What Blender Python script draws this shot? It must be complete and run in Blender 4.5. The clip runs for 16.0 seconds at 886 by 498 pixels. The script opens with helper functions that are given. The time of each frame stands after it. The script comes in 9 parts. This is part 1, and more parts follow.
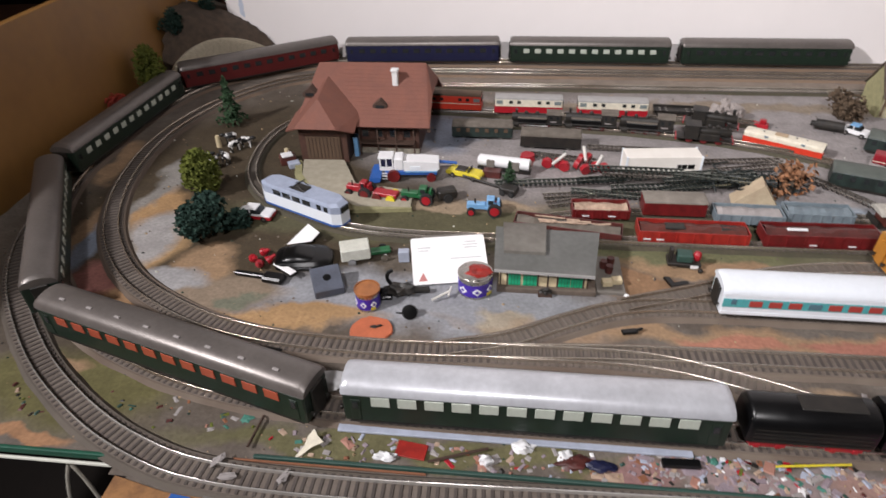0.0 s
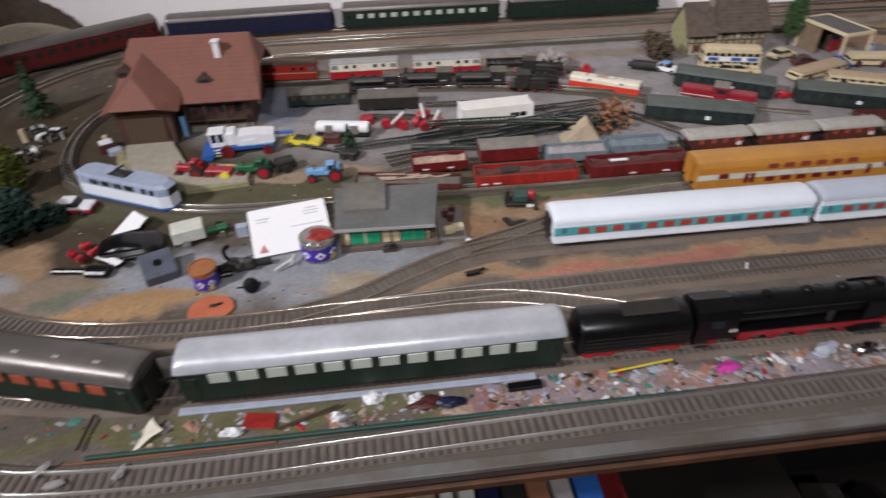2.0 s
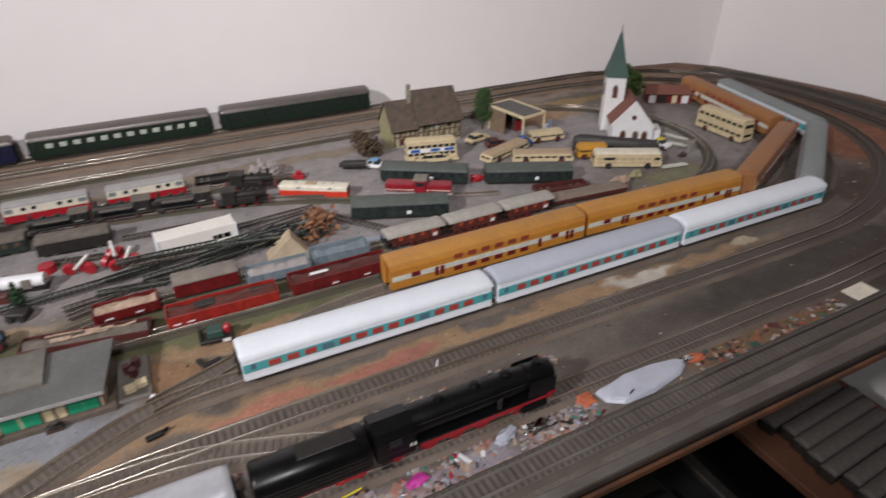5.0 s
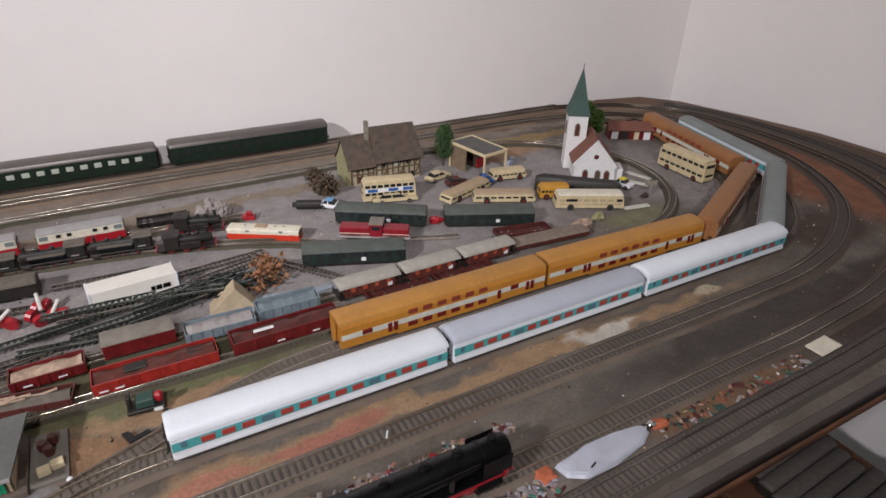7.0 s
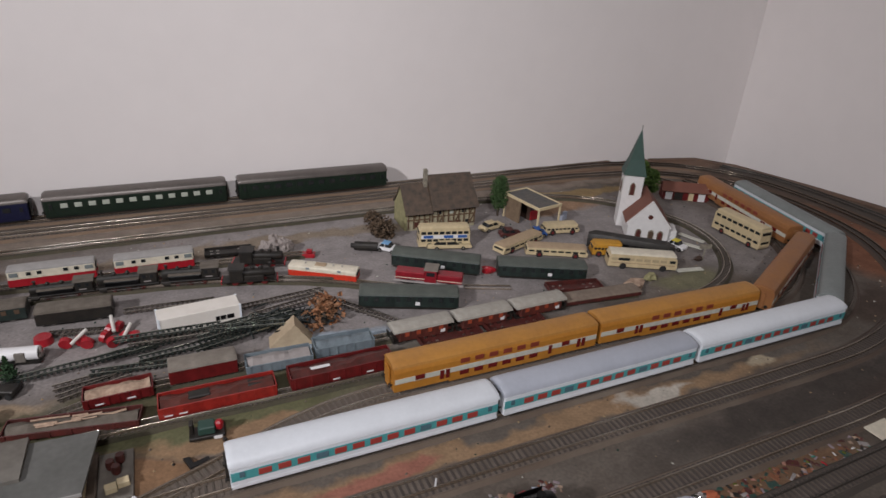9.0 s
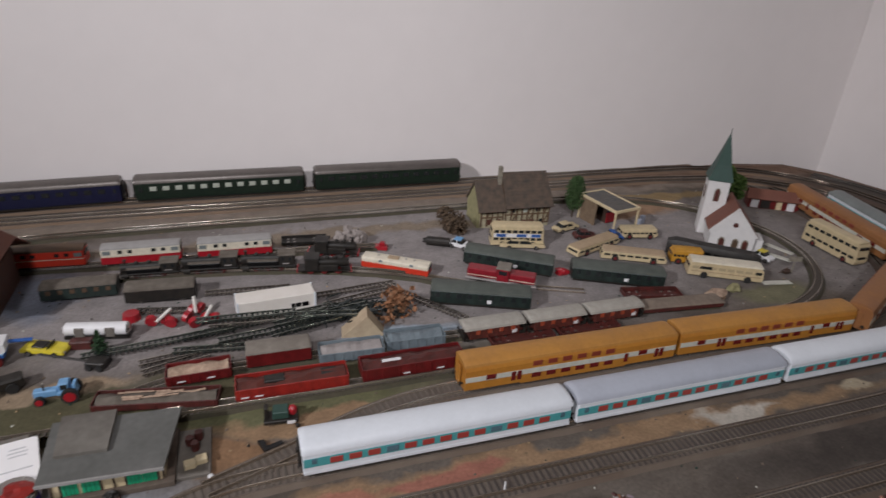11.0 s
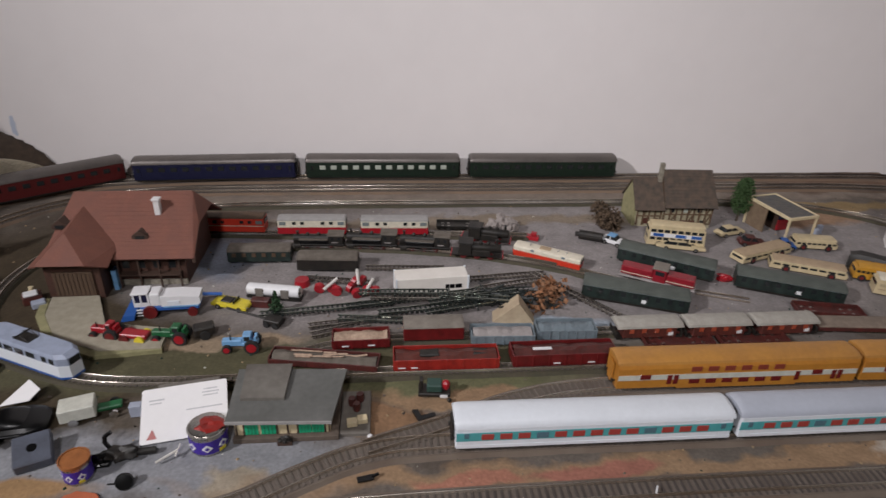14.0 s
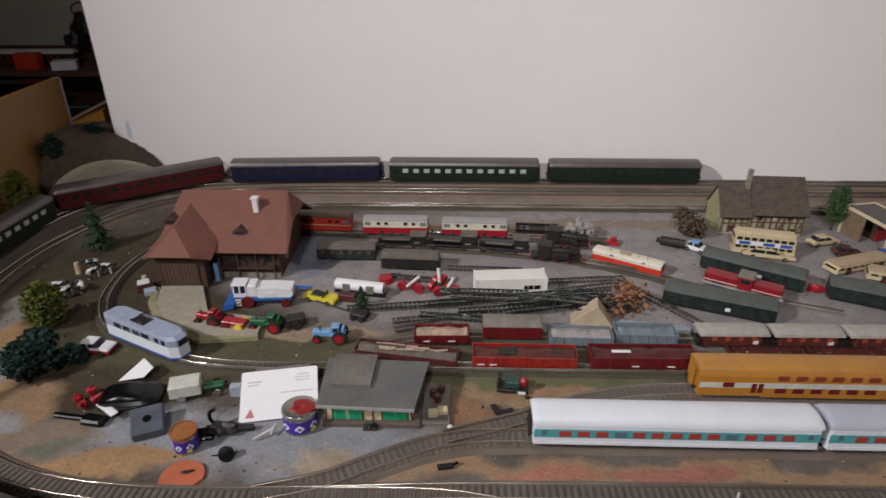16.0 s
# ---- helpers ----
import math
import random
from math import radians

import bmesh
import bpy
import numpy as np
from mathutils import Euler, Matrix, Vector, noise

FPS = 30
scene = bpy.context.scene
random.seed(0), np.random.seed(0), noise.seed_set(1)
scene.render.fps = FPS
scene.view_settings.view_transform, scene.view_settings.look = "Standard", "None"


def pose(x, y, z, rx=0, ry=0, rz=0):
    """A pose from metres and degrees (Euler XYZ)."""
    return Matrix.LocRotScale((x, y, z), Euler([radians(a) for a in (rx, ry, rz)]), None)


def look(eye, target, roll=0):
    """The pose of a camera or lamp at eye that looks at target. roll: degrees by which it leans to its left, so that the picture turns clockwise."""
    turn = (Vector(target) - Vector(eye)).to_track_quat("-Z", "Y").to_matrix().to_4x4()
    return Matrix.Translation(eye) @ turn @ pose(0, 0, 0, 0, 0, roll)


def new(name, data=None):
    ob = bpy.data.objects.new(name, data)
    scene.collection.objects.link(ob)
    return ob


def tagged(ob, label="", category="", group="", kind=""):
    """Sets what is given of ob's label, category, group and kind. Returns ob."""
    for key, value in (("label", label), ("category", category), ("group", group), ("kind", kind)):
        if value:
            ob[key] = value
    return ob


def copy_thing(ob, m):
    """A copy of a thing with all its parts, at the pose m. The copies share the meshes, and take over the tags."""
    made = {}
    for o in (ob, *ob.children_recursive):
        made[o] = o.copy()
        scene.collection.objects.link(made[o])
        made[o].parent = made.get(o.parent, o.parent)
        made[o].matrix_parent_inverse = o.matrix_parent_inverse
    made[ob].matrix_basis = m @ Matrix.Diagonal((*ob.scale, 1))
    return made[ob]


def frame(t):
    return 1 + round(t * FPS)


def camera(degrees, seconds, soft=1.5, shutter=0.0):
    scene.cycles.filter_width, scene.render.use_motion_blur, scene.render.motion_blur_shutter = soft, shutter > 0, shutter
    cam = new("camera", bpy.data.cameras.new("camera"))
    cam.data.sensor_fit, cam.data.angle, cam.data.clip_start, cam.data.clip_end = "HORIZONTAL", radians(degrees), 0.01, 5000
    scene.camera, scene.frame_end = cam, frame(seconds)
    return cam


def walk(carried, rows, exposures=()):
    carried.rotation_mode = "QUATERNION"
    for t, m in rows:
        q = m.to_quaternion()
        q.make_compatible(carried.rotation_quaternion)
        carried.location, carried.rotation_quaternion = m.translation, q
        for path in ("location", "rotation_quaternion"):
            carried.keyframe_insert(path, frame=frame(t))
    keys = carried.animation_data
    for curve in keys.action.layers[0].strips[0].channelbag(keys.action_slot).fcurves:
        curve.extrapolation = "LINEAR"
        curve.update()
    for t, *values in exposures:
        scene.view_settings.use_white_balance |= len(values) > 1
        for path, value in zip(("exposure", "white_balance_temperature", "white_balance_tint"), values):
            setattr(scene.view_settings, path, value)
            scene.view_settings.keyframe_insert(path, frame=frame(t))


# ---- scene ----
cam = camera(71.5, 16.0, soft=1.5, shutter=0.8)
PATH = [
    (0, (0.352, 0.381, 0.406), (0.148, 1.993, -0.761), -1.7),
    (0.5, (0.35, 0.384, 0.392), (0.201, 1.98, -0.805), -2.1),
    (1, (0.365, 0.388, 0.384), (0.267, 1.949, -0.862), -3.0),
    (1.5, (0.365, 0.379, 0.381), (0.425, 1.939, -0.869), -0.5),
    (2, (0.395, 0.371, 0.383), (0.56, 1.945, -0.84), -1.3),
    (2.5, (0.416, 0.373, 0.38), (0.7, 1.931, -0.841), -1.0),
    (3, (0.437, 0.367, 0.386), (0.795, 1.962, -0.767), -0.9),
    (3.5, (0.461, 0.363, 0.401), (0.931, 1.95, -0.723), -0.6),
    (4, (0.489, 0.366, 0.405), (1.083, 1.919, -0.706), -0.4),
    (4.5, (0.512, 0.367, 0.406), (1.195, 1.916, -0.659), -1.1),
    (5, (0.528, 0.374, 0.418), (1.293, 1.902, -0.62), -0.2),
    (5.2, (0.532, 0.375, 0.419), (1.344, 1.892, -0.601), 0.4),
    (7.3, (0.567, 0.415, 0.438), (1.46, 1.918, -0.533), 2.2),
    (7.5, (0.561, 0.415, 0.44), (1.474, 1.922, -0.506), 3.0),
    (8, (0.551, 0.411, 0.445), (1.441, 1.963, -0.448), 3.0),
    (8.5, (0.542, 0.411, 0.453), (1.36, 2.012, -0.422), 3.3),
    (8.7, (0.541, 0.411, 0.454), (1.341, 2.018, -0.42), 3.4),
    (10.8, (0.529, 0.427, 0.449), (1.152, 2.111, -0.433), 3.5),
    (11, (0.527, 0.426, 0.449), (1.121, 2.113, -0.446), 3.5),
    (11.5, (0.515, 0.421, 0.453), (0.984, 2.152, -0.432), 3.2),
    (12, (0.505, 0.425, 0.448), (0.891, 2.165, -0.46), 3.3),
    (12.5, (0.508, 0.43, 0.446), (0.867, 2.167, -0.479), 2.8),
    (13, (0.505, 0.432, 0.443), (0.818, 2.171, -0.493), 1.9),
    (13.5, (0.499, 0.424, 0.446), (0.749, 2.176, -0.487), 2.0),
    (14, (0.493, 0.423, 0.445), (0.674, 2.183, -0.487), 1.9),
    (14.5, (0.493, 0.421, 0.447), (0.61, 2.186, -0.488), 1.2),
    (15, (0.49, 0.414, 0.445), (0.565, 2.181, -0.487), 0.4),
    (15.5, (0.487, 0.404, 0.449), (0.502, 2.184, -0.462), 0.3),
    (16, (0.482, 0.4, 0.449), (0.427, 2.177, -0.469), -0.2),
]
EXPOSURES = [(0, 0.27, 6450, 10), (1, 0.03, 6350, 10), (2, 0.0, 6200, 10), (2.5, 0.02, 6150, 10), (3.5, -0.03, 6200, 10), (4, -0.08, 6300, 10), (5, -0.03, 6380, 10), (7.5, -0.06, 6380, 10), (8, -0.14, 6330, 10), (8.5, -0.42, 6400, 10), (11, -0.49, 6330, 10), (12, -0.53, 6400, 10), (13, -0.46, 6400, 10), (15, -0.38, 6400, 10), (16, -0.33, 6450, 10)]
walk(cam, [(t, look(eye, target, roll)) for t, eye, target, roll in PATH], EXPOSURES)

# ---- world, lamp, exposure ----
world = bpy.data.worlds.new("world")
scene.world = world
world.use_nodes = True
world.node_tree.nodes["Background"].inputs[0].default_value = (0.9, 0.92, 1.0, 1)
world.node_tree.nodes["Background"].inputs[1].default_value = 0.005

LAMPS = (((-1.15, -0.02, 1.42), (0.65, 1.15, 0.2), 7.8, 0.16, 64), ((0.28, -0.55, 1.40), (0.85, 1.5, 0.35), 8.2, 0.20, 96))
for spot, aim, watts, wide, cone in LAMPS:
    lamp_data = bpy.data.lights.new("lamp_light", "AREA")
    lamp_data.shape, lamp_data.size = "DISK", wide
    lamp_data.energy = watts
    lamp_data.spread = radians(cone)
    lamp_data.color = (1.0, 0.955, 0.965)
    new("lamp_light", lamp_data).matrix_world = look(spot, aim)



# ---- materials ----
def mat(name, color, rough=0.5, metal=0.0, var=0.18, scale=120.0, bump=0.15, second=None, amount=0.5, rand=0.0, spec=0.5):
    """Colour with variation at two scales; second: a colour mixed in by blotches."""
    m = bpy.data.materials.new(name)
    m.use_nodes = True
    nt = m.node_tree
    b = nt.nodes["Principled BSDF"]
    b.inputs["Roughness"].default_value = rough
    b.inputs["Metallic"].default_value = metal
    b.inputs["Specular IOR Level"].default_value = spec
    tc = nt.nodes.new("ShaderNodeTexCoord")
    n1 = nt.nodes.new("ShaderNodeTexNoise")
    n1.inputs["Scale"].default_value = scale
    n1.inputs["Detail"].default_value = 5
    n2 = nt.nodes.new("ShaderNodeTexNoise")
    n2.inputs["Scale"].default_value = scale * 7
    n2.inputs["Detail"].default_value = 3
    nt.links.new(tc.outputs["Object"], n1.inputs["Vector"])
    nt.links.new(tc.outputs["Object"], n2.inputs["Vector"])
    c = (*color, 1)
    d = (*(second if second else tuple(min(1, v * (1 - var)) for v in color)), 1)
    ramp = nt.nodes.new("ShaderNodeValToRGB")
    ramp.color_ramp.elements[0].position, ramp.color_ramp.elements[1].position = 0.5 - 0.3 * amount, 0.5 + 0.35 * (1 - amount) + 0.05
    ramp.color_ramp.elements[0].color, ramp.color_ramp.elements[1].color = d, c
    nt.links.new(n1.outputs["Fac"], ramp.inputs["Fac"])
    grain = nt.nodes.new("ShaderNodeMapRange")
    grain.inputs["To Min"].default_value, grain.inputs["To Max"].default_value = 1 - var, 1 + var * 0.6
    nt.links.new(n2.outputs["Fac"], grain.inputs["Value"])
    hsv = nt.nodes.new("ShaderNodeHueSaturation")
    nt.links.new(ramp.outputs["Color"], hsv.inputs["Color"])
    last = grain.outputs["Result"]
    if rand:
        info = nt.nodes.new("ShaderNodeObjectInfo")
        spread = nt.nodes.new("ShaderNodeMapRange")
        spread.inputs["To Min"].default_value, spread.inputs["To Max"].default_value = 1 - rand, 1 + rand
        nt.links.new(info.outputs["Random"], spread.inputs["Value"])
        mul = nt.nodes.new("ShaderNodeMath")
        mul.operation = "MULTIPLY"
        nt.links.new(last, mul.inputs[0])
        nt.links.new(spread.outputs["Result"], mul.inputs[1])
        last = mul.outputs[0]
    nt.links.new(last, hsv.inputs["Value"])
    nt.links.new(hsv.outputs["Color"], b.inputs["Base Color"])
    rr = nt.nodes.new("ShaderNodeMapRange")
    rr.inputs["To Min"].default_value, rr.inputs["To Max"].default_value = max(0.03, rough - 0.1), min(1, rough + 0.12)
    nt.links.new(n1.outputs["Fac"], rr.inputs["Value"])
    nt.links.new(rr.outputs["Result"], b.inputs["Roughness"])
    if bump:
        bp = nt.nodes.new("ShaderNodeBump")
        bp.inputs["Strength"].default_value = bump
        bp.inputs["Distance"].default_value = 0.0008
        nt.links.new(n2.outputs["Fac"], bp.inputs["Height"])
        nt.links.new(bp.outputs["Normal"], b.inputs["Normal"])
    return m


M = {}


def paint(key, color, rough=0.45, **kw):
    M[key] = mat(key, color, rough, **kw)


paint("black", (0.004, 0.004, 0.0045), 0.31, scale=60, bump=0.03, spec=0.4)
paint("soot", (0.011, 0.0105, 0.010), 0.5, scale=90, second=(0.026, 0.022, 0.018), spec=0.4)
paint("tyre", (0.02, 0.02, 0.02), 0.75)
paint("red", (0.39, 0.014, 0.024), 0.36)
paint("deepred", (0.17, 0.013, 0.014), 0.38, second=(0.10, 0.010, 0.010))
paint("crimson", (0.30, 0.016, 0.028), 0.35, second=(0.22, 0.014, 0.022))
paint("oxide", (0.125, 0.027, 0.018), 0.5, second=(0.075, 0.022, 0.017))
paint("brightred", (0.37, 0.026, 0.018), 0.4, second=(0.23, 0.016, 0.012))
paint("orangered", (0.64, 0.045, 0.02), 0.45)
paint("maroon", (0.11, 0.022, 0.018), 0.5, second=(0.06, 0.018, 0.015))
paint("cream", (0.72, 0.60, 0.38), 0.5)
paint("ivory", (0.78, 0.72, 0.58), 0.45)
paint("buscream", (0.66, 0.54, 0.33), 0.45)
paint("white", (0.78, 0.78, 0.79), 0.45, var=0.06)
paint("warmwhite", (0.80, 0.765, 0.71), 0.5, var=0.06, scale=40, second=(0.72, 0.68, 0.62))
paint("coachwhite", (0.76, 0.80, 0.85), 0.45, var=0.06, scale=30)
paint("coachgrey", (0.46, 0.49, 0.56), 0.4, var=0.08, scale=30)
paint("turquoise", (0.09, 0.41, 0.43), 0.4)
paint("orange", (0.52, 0.23, 0.035), 0.42, scale=30, second=(0.46, 0.19, 0.03))
paint("orangeroof", (0.50, 0.24, 0.05), 0.5, scale=30, second=(0.42, 0.20, 0.05))
paint("bandwhite", (0.66, 0.66, 0.58), 0.5)
paint("curtain", (0.42, 0.06, 0.05), 0.3)
paint("deckglass", (0.17, 0.022, 0.02), 0.25, bump=0)
paint("upperglass", (0.27, 0.055, 0.035), 0.3, bump=0)
paint("blueglass", (0.10, 0.20, 0.25), 0.2, bump=0)
paint("dustbrown", (0.25, 0.20, 0.155), 0.8, second=(0.18, 0.14, 0.11))
paint("tanroof", (0.46, 0.345, 0.22), 0.6, second=(0.38, 0.28, 0.18))
paint("glass", (0.025, 0.028, 0.03), 0.15, bump=0)
paint("litglass", (0.56, 0.60, 0.52), 0.2, bump=0)
paint("amberglass", (0.40, 0.085, 0.045), 0.2, bump=0)
paint("green", (0.013, 0.028, 0.017), 0.42, second=(0.009, 0.018, 0.012))
paint("coachred", (0.11, 0.012, 0.012), 0.42)
paint("oldgreen", (0.019, 0.034, 0.029), 0.45, second=(0.012, 0.018, 0.016))
paint("vanbrown", (0.160, 0.138, 0.115), 0.8, second=(0.105, 0.088, 0.070))
paint("dullblue", (0.19, 0.235, 0.26), 0.6, second=(0.14, 0.175, 0.20))
paint("cardtan", (0.50, 0.41, 0.28), 0.8, second=(0.40, 0.31, 0.21), scale=40)
paint("trackgreen", (0.014, 0.02, 0.019), 0.5)
paint("roofgrey", (0.105, 0.120, 0.105), 0.6, second=(0.070, 0.080, 0.070), scale=60)
paint("roofsilver", (0.62, 0.63, 0.67), 0.34, metal=0.25, scale=30)
paint("roofbrown", (0.17, 0.15, 0.138), 0.36, metal=0.35, scale=40)
paint("navy", (0.012, 0.014, 0.05), 0.4)
paint("blue", (0.03, 0.12, 0.42), 0.45)
paint("lightblue", (0.20, 0.42, 0.70), 0.42)
paint("tramblue", (0.36, 0.41, 0.53), 0.5)
paint("paleroof", (0.42, 0.40, 0.355), 0.7, second=(0.34, 0.32, 0.28))
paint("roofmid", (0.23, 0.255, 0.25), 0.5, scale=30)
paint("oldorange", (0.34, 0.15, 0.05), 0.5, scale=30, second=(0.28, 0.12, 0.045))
paint("verge", (0.180, 0.178, 0.172), 0.45, scale=22, second=(0.125, 0.105, 0.086), var=0.25)
paint("frontbed", (0.118, 0.098, 0.080), 0.8, scale=14, second=(0.085, 0.070, 0.056), bump=0.2, var=0.15)
paint("yellow", (0.75, 0.62, 0.04), 0.45)
paint("ochre", (0.60, 0.30, 0.03), 0.5)
paint("grassgreen", (0.016, 0.13, 0.045), 0.45)
paint("doorgreen", (0.015, 0.40, 0.20), 0.5)
paint("purple", (0.06, 0.025, 0.36), 0.35, second=(0.05, 0.02, 0.28))
paint("steel", (0.52, 0.50, 0.47), 0.28, metal=1.0)
paint("frontnickel", (0.84, 0.82, 0.78), 0.2, metal=0.7, scale=7, second=(0.52, 0.49, 0.45), var=0.1, amount=0.45)
paint("oliverail", (0.42, 0.45, 0.40), 0.18, metal=0.9, scale=24, second=(0.05, 0.06, 0.05), amount=0.6)
paint("dullrail", (0.62, 0.58, 0.52), 0.2, metal=0.85, scale=20, second=(0.10, 0.085, 0.07), amount=0.55)
paint("nickel", (0.88, 0.83, 0.75), 0.19, metal=0.85, scale=6, second=(0.46, 0.38, 0.30), var=0.1, amount=0.35)
paint("railbrown", (0.86, 0.82, 0.75), 0.18, metal=0.8, scale=9, second=(0.34, 0.28, 0.22), amount=0.45)
paint("nickelbright", (0.95, 0.92, 0.86), 0.3, metal=0.3, bump=0)
paint("chrome", (0.80, 0.80, 0.80), 0.12, metal=1.0, bump=0)
paint("sleeper", (0.080, 0.065, 0.057), 0.85, rand=0.16, scale=300)
paint("dustysleeper", (0.124, 0.103, 0.086), 0.85, rand=0.16, scale=300)
paint("trackgap", (0.168, 0.140, 0.118), 0.9, scale=60, second=(0.118, 0.094, 0.078))
paint("rimgreen", (0.008, 0.085, 0.05), 0.5)
paint("chip", (0.36, 0.18, 0.065), 0.7, scale=60, second=(0.20, 0.095, 0.038), var=0.35)
paint("rimbrown", (0.175, 0.108, 0.075), 0.9, scale=20, second=(0.12, 0.074, 0.052))
paint("ballast", (0.185, 0.152, 0.122), 0.9, scale=12, second=(0.122, 0.088, 0.066), bump=0.25, var=0.15)
paint("narrowbed", (0.082, 0.068, 0.046), 0.9, scale=40, second=(0.060, 0.056, 0.034), bump=0.6, var=0.3)
paint("rooftile", (0.210, 0.082, 0.056), 0.75, scale=50, second=(0.172, 0.068, 0.048), bump=0.3)
paint("slate", (0.072, 0.062, 0.054), 0.85, scale=110, second=(0.125, 0.092, 0.070), spec=0.2)
paint("woodwall", (0.085, 0.036, 0.023), 0.65, second=(0.055, 0.025, 0.017))
paint("darkwood", (0.07, 0.04, 0.028), 0.65)
paint("timber", (0.10, 0.06, 0.035), 0.7)
paint("plank", (0.42, 0.30, 0.20), 0.7, second=(0.30, 0.2, 0.13))
paint("loadwood", (0.50, 0.37, 0.27), 0.8, second=(0.32, 0.22, 0.16), scale=200)
paint("churchwhite", (0.74, 0.73, 0.72), 0.75, var=0.08)
paint("spire", (0.03, 0.075, 0.06), 0.55)
paint("greywood", (0.190, 0.172, 0.150), 0.75, second=(0.14, 0.125, 0.108))
paint("framewall", (0.45, 0.42, 0.30), 0.8, var=0.25, second=(0.32, 0.285, 0.185))
paint("framebeam", (0.165, 0.10, 0.055), 0.75, second=(0.10, 0.062, 0.036))
paint("dustgrey", (0.26, 0.235, 0.20), 0.8, second=(0.175, 0.15, 0.125), scale=70)
paint("platform", (0.15, 0.115, 0.09), 0.8, second=(0.10, 0.077, 0.06))
paint("creamglass", (0.50, 0.41, 0.26), 0.3, bump=0)
paint("greyglass", (0.22, 0.25, 0.25), 0.2, bump=0)
paint("firgreen", (0.036, 0.085, 0.033), 0.9, second=(0.024, 0.056, 0.024), var=0.35)
paint("greyroof", (0.098, 0.102, 0.106), 0.75, second=(0.135, 0.122, 0.108), scale=60, bump=0.4)
paint("shedroof", (0.152, 0.152, 0.144), 0.6, scale=26, second=(0.112, 0.114, 0.106), bump=0.3, var=0.25)
paint("shedtop", (0.200, 0.188, 0.165), 0.75, scale=26, second=(0.115, 0.102, 0.088), bump=0.3, var=0.25)
paint("concrete", (0.36, 0.35, 0.34), 0.85, second=(0.30, 0.29, 0.28))
paint("yard", (0.40, 0.36, 0.28), 0.9, second=(0.32, 0.29, 0.22), bump=0.3)
paint("mosspale", (0.35, 0.325, 0.175), 0.95, second=(0.25, 0.235, 0.12))
paint("tanwall", (0.23, 0.165, 0.105), 0.8, second=(0.16, 0.11, 0.07))
paint("paper", (0.85, 0.84, 0.84), 0.7, var=0.03, bump=0.02)
paint("faintprint", (0.62, 0.62, 0.64), 0.7)
paint("faintred", (0.58, 0.23, 0.22), 0.7)
paint("brownpaint", (0.40, 0.150, 0.048), 0.35, scale=90, second=(0.27, 0.10, 0.035))
paint("disc", (0.54, 0.145, 0.065), 0.7, scale=70, second=(0.44, 0.12, 0.055))
paint("slateblue", (0.100, 0.112, 0.148), 0.55, second=(0.076, 0.084, 0.108), scale=60)
paint("darkgrey", (0.085, 0.094, 0.122), 0.55, second=(0.065, 0.070, 0.088))
paint("stone", (0.34, 0.31, 0.25), 0.9, scale=220, second=(0.20, 0.18, 0.14), bump=0.8, var=0.3)
paint("hillside", (0.105, 0.072, 0.050), 0.95, scale=90, second=(0.06, 0.043, 0.031), bump=0.8, var=0.35)
paint("leaf", (0.095, 0.16, 0.028), 0.8, second=(0.055, 0.11, 0.02), var=0.4)
paint("leafyellow", (0.140, 0.155, 0.030), 0.9, second=(0.100, 0.118, 0.025), var=0.25, spec=0.2)
paint("leafdark", (0.032, 0.064, 0.050), 0.9, second=(0.021, 0.043, 0.034), var=0.3, spec=0.2)
paint("leafspruce", (0.060, 0.118, 0.034), 0.9, second=(0.040, 0.080, 0.026), var=0.3)
paint("leafautumn", (0.36, 0.15, 0.065), 0.85, second=(0.24, 0.13, 0.07), var=0.4)
paint("leafbrown", (0.13, 0.085, 0.05), 0.85, second=(0.08, 0.055, 0.035), var=0.4)
paint("bark", (0.07, 0.05, 0.035), 0.9)
paint("cotton", (0.34, 0.30, 0.28), 0.95, var=0.15)
paint("panelwood", (0.27, 0.135, 0.034), 0.5, scale=8, second=(0.21, 0.10, 0.026), var=0.12, bump=0.05)
paint("edgedark", (0.036, 0.019, 0.012), 0.7, scale=30, second=(0.02, 0.012, 0.009))
paint("edgewood", (0.135, 0.050, 0.019), 0.6, scale=30, second=(0.06, 0.028, 0.014), var=0.25)
paint("shelfwood", (0.12, 0.05, 0.026), 0.6, scale=12, second=(0.10, 0.042, 0.022))
paint("darkboard", (0.014, 0.010, 0.008), 0.75, scale=12, second=(0.009, 0.007, 0.006), spec=0.2)
paint("floorcover", (0.009, 0.009, 0.0095), 0.85, scale=10, second=(0.006, 0.006, 0.0065), spec=0.2)
paint("magenta", (0.60, 0.05, 0.35), 0.5)
paint("salmon", (0.40, 0.20, 0.15), 0.7)
paint("mauve", (0.31, 0.25, 0.28), 0.7)
paint("teal", (0.06, 0.21, 0.16), 0.7)
paint("dust", (0.36, 0.33, 0.32), 0.8)
paint("rust", (0.25, 0.10, 0.05), 0.8)
paint("film", (0.50, 0.52, 0.60), 0.35, scale=60, var=0.05, second=(0.42, 0.44, 0.50), bump=0.05)
paint("stonewall", (0.64, 0.57, 0.44), 0.9, scale=260, second=(0.48, 0.42, 0.31), bump=0.8, var=0.25)
paint("darkroof", (0.115, 0.102, 0.092), 0.7, second=(0.08, 0.070, 0.062))
paint("greyblue", (0.42, 0.46, 0.56), 0.5, second=(0.34, 0.37, 0.45))
paint("sandpile", (0.42, 0.30, 0.17), 0.95, scale=200, bump=0.6)
paint("cow", (0.75, 0.74, 0.72), 0.5, second=(0.012, 0.012, 0.012), amount=0.42, scale=110, var=0.05)
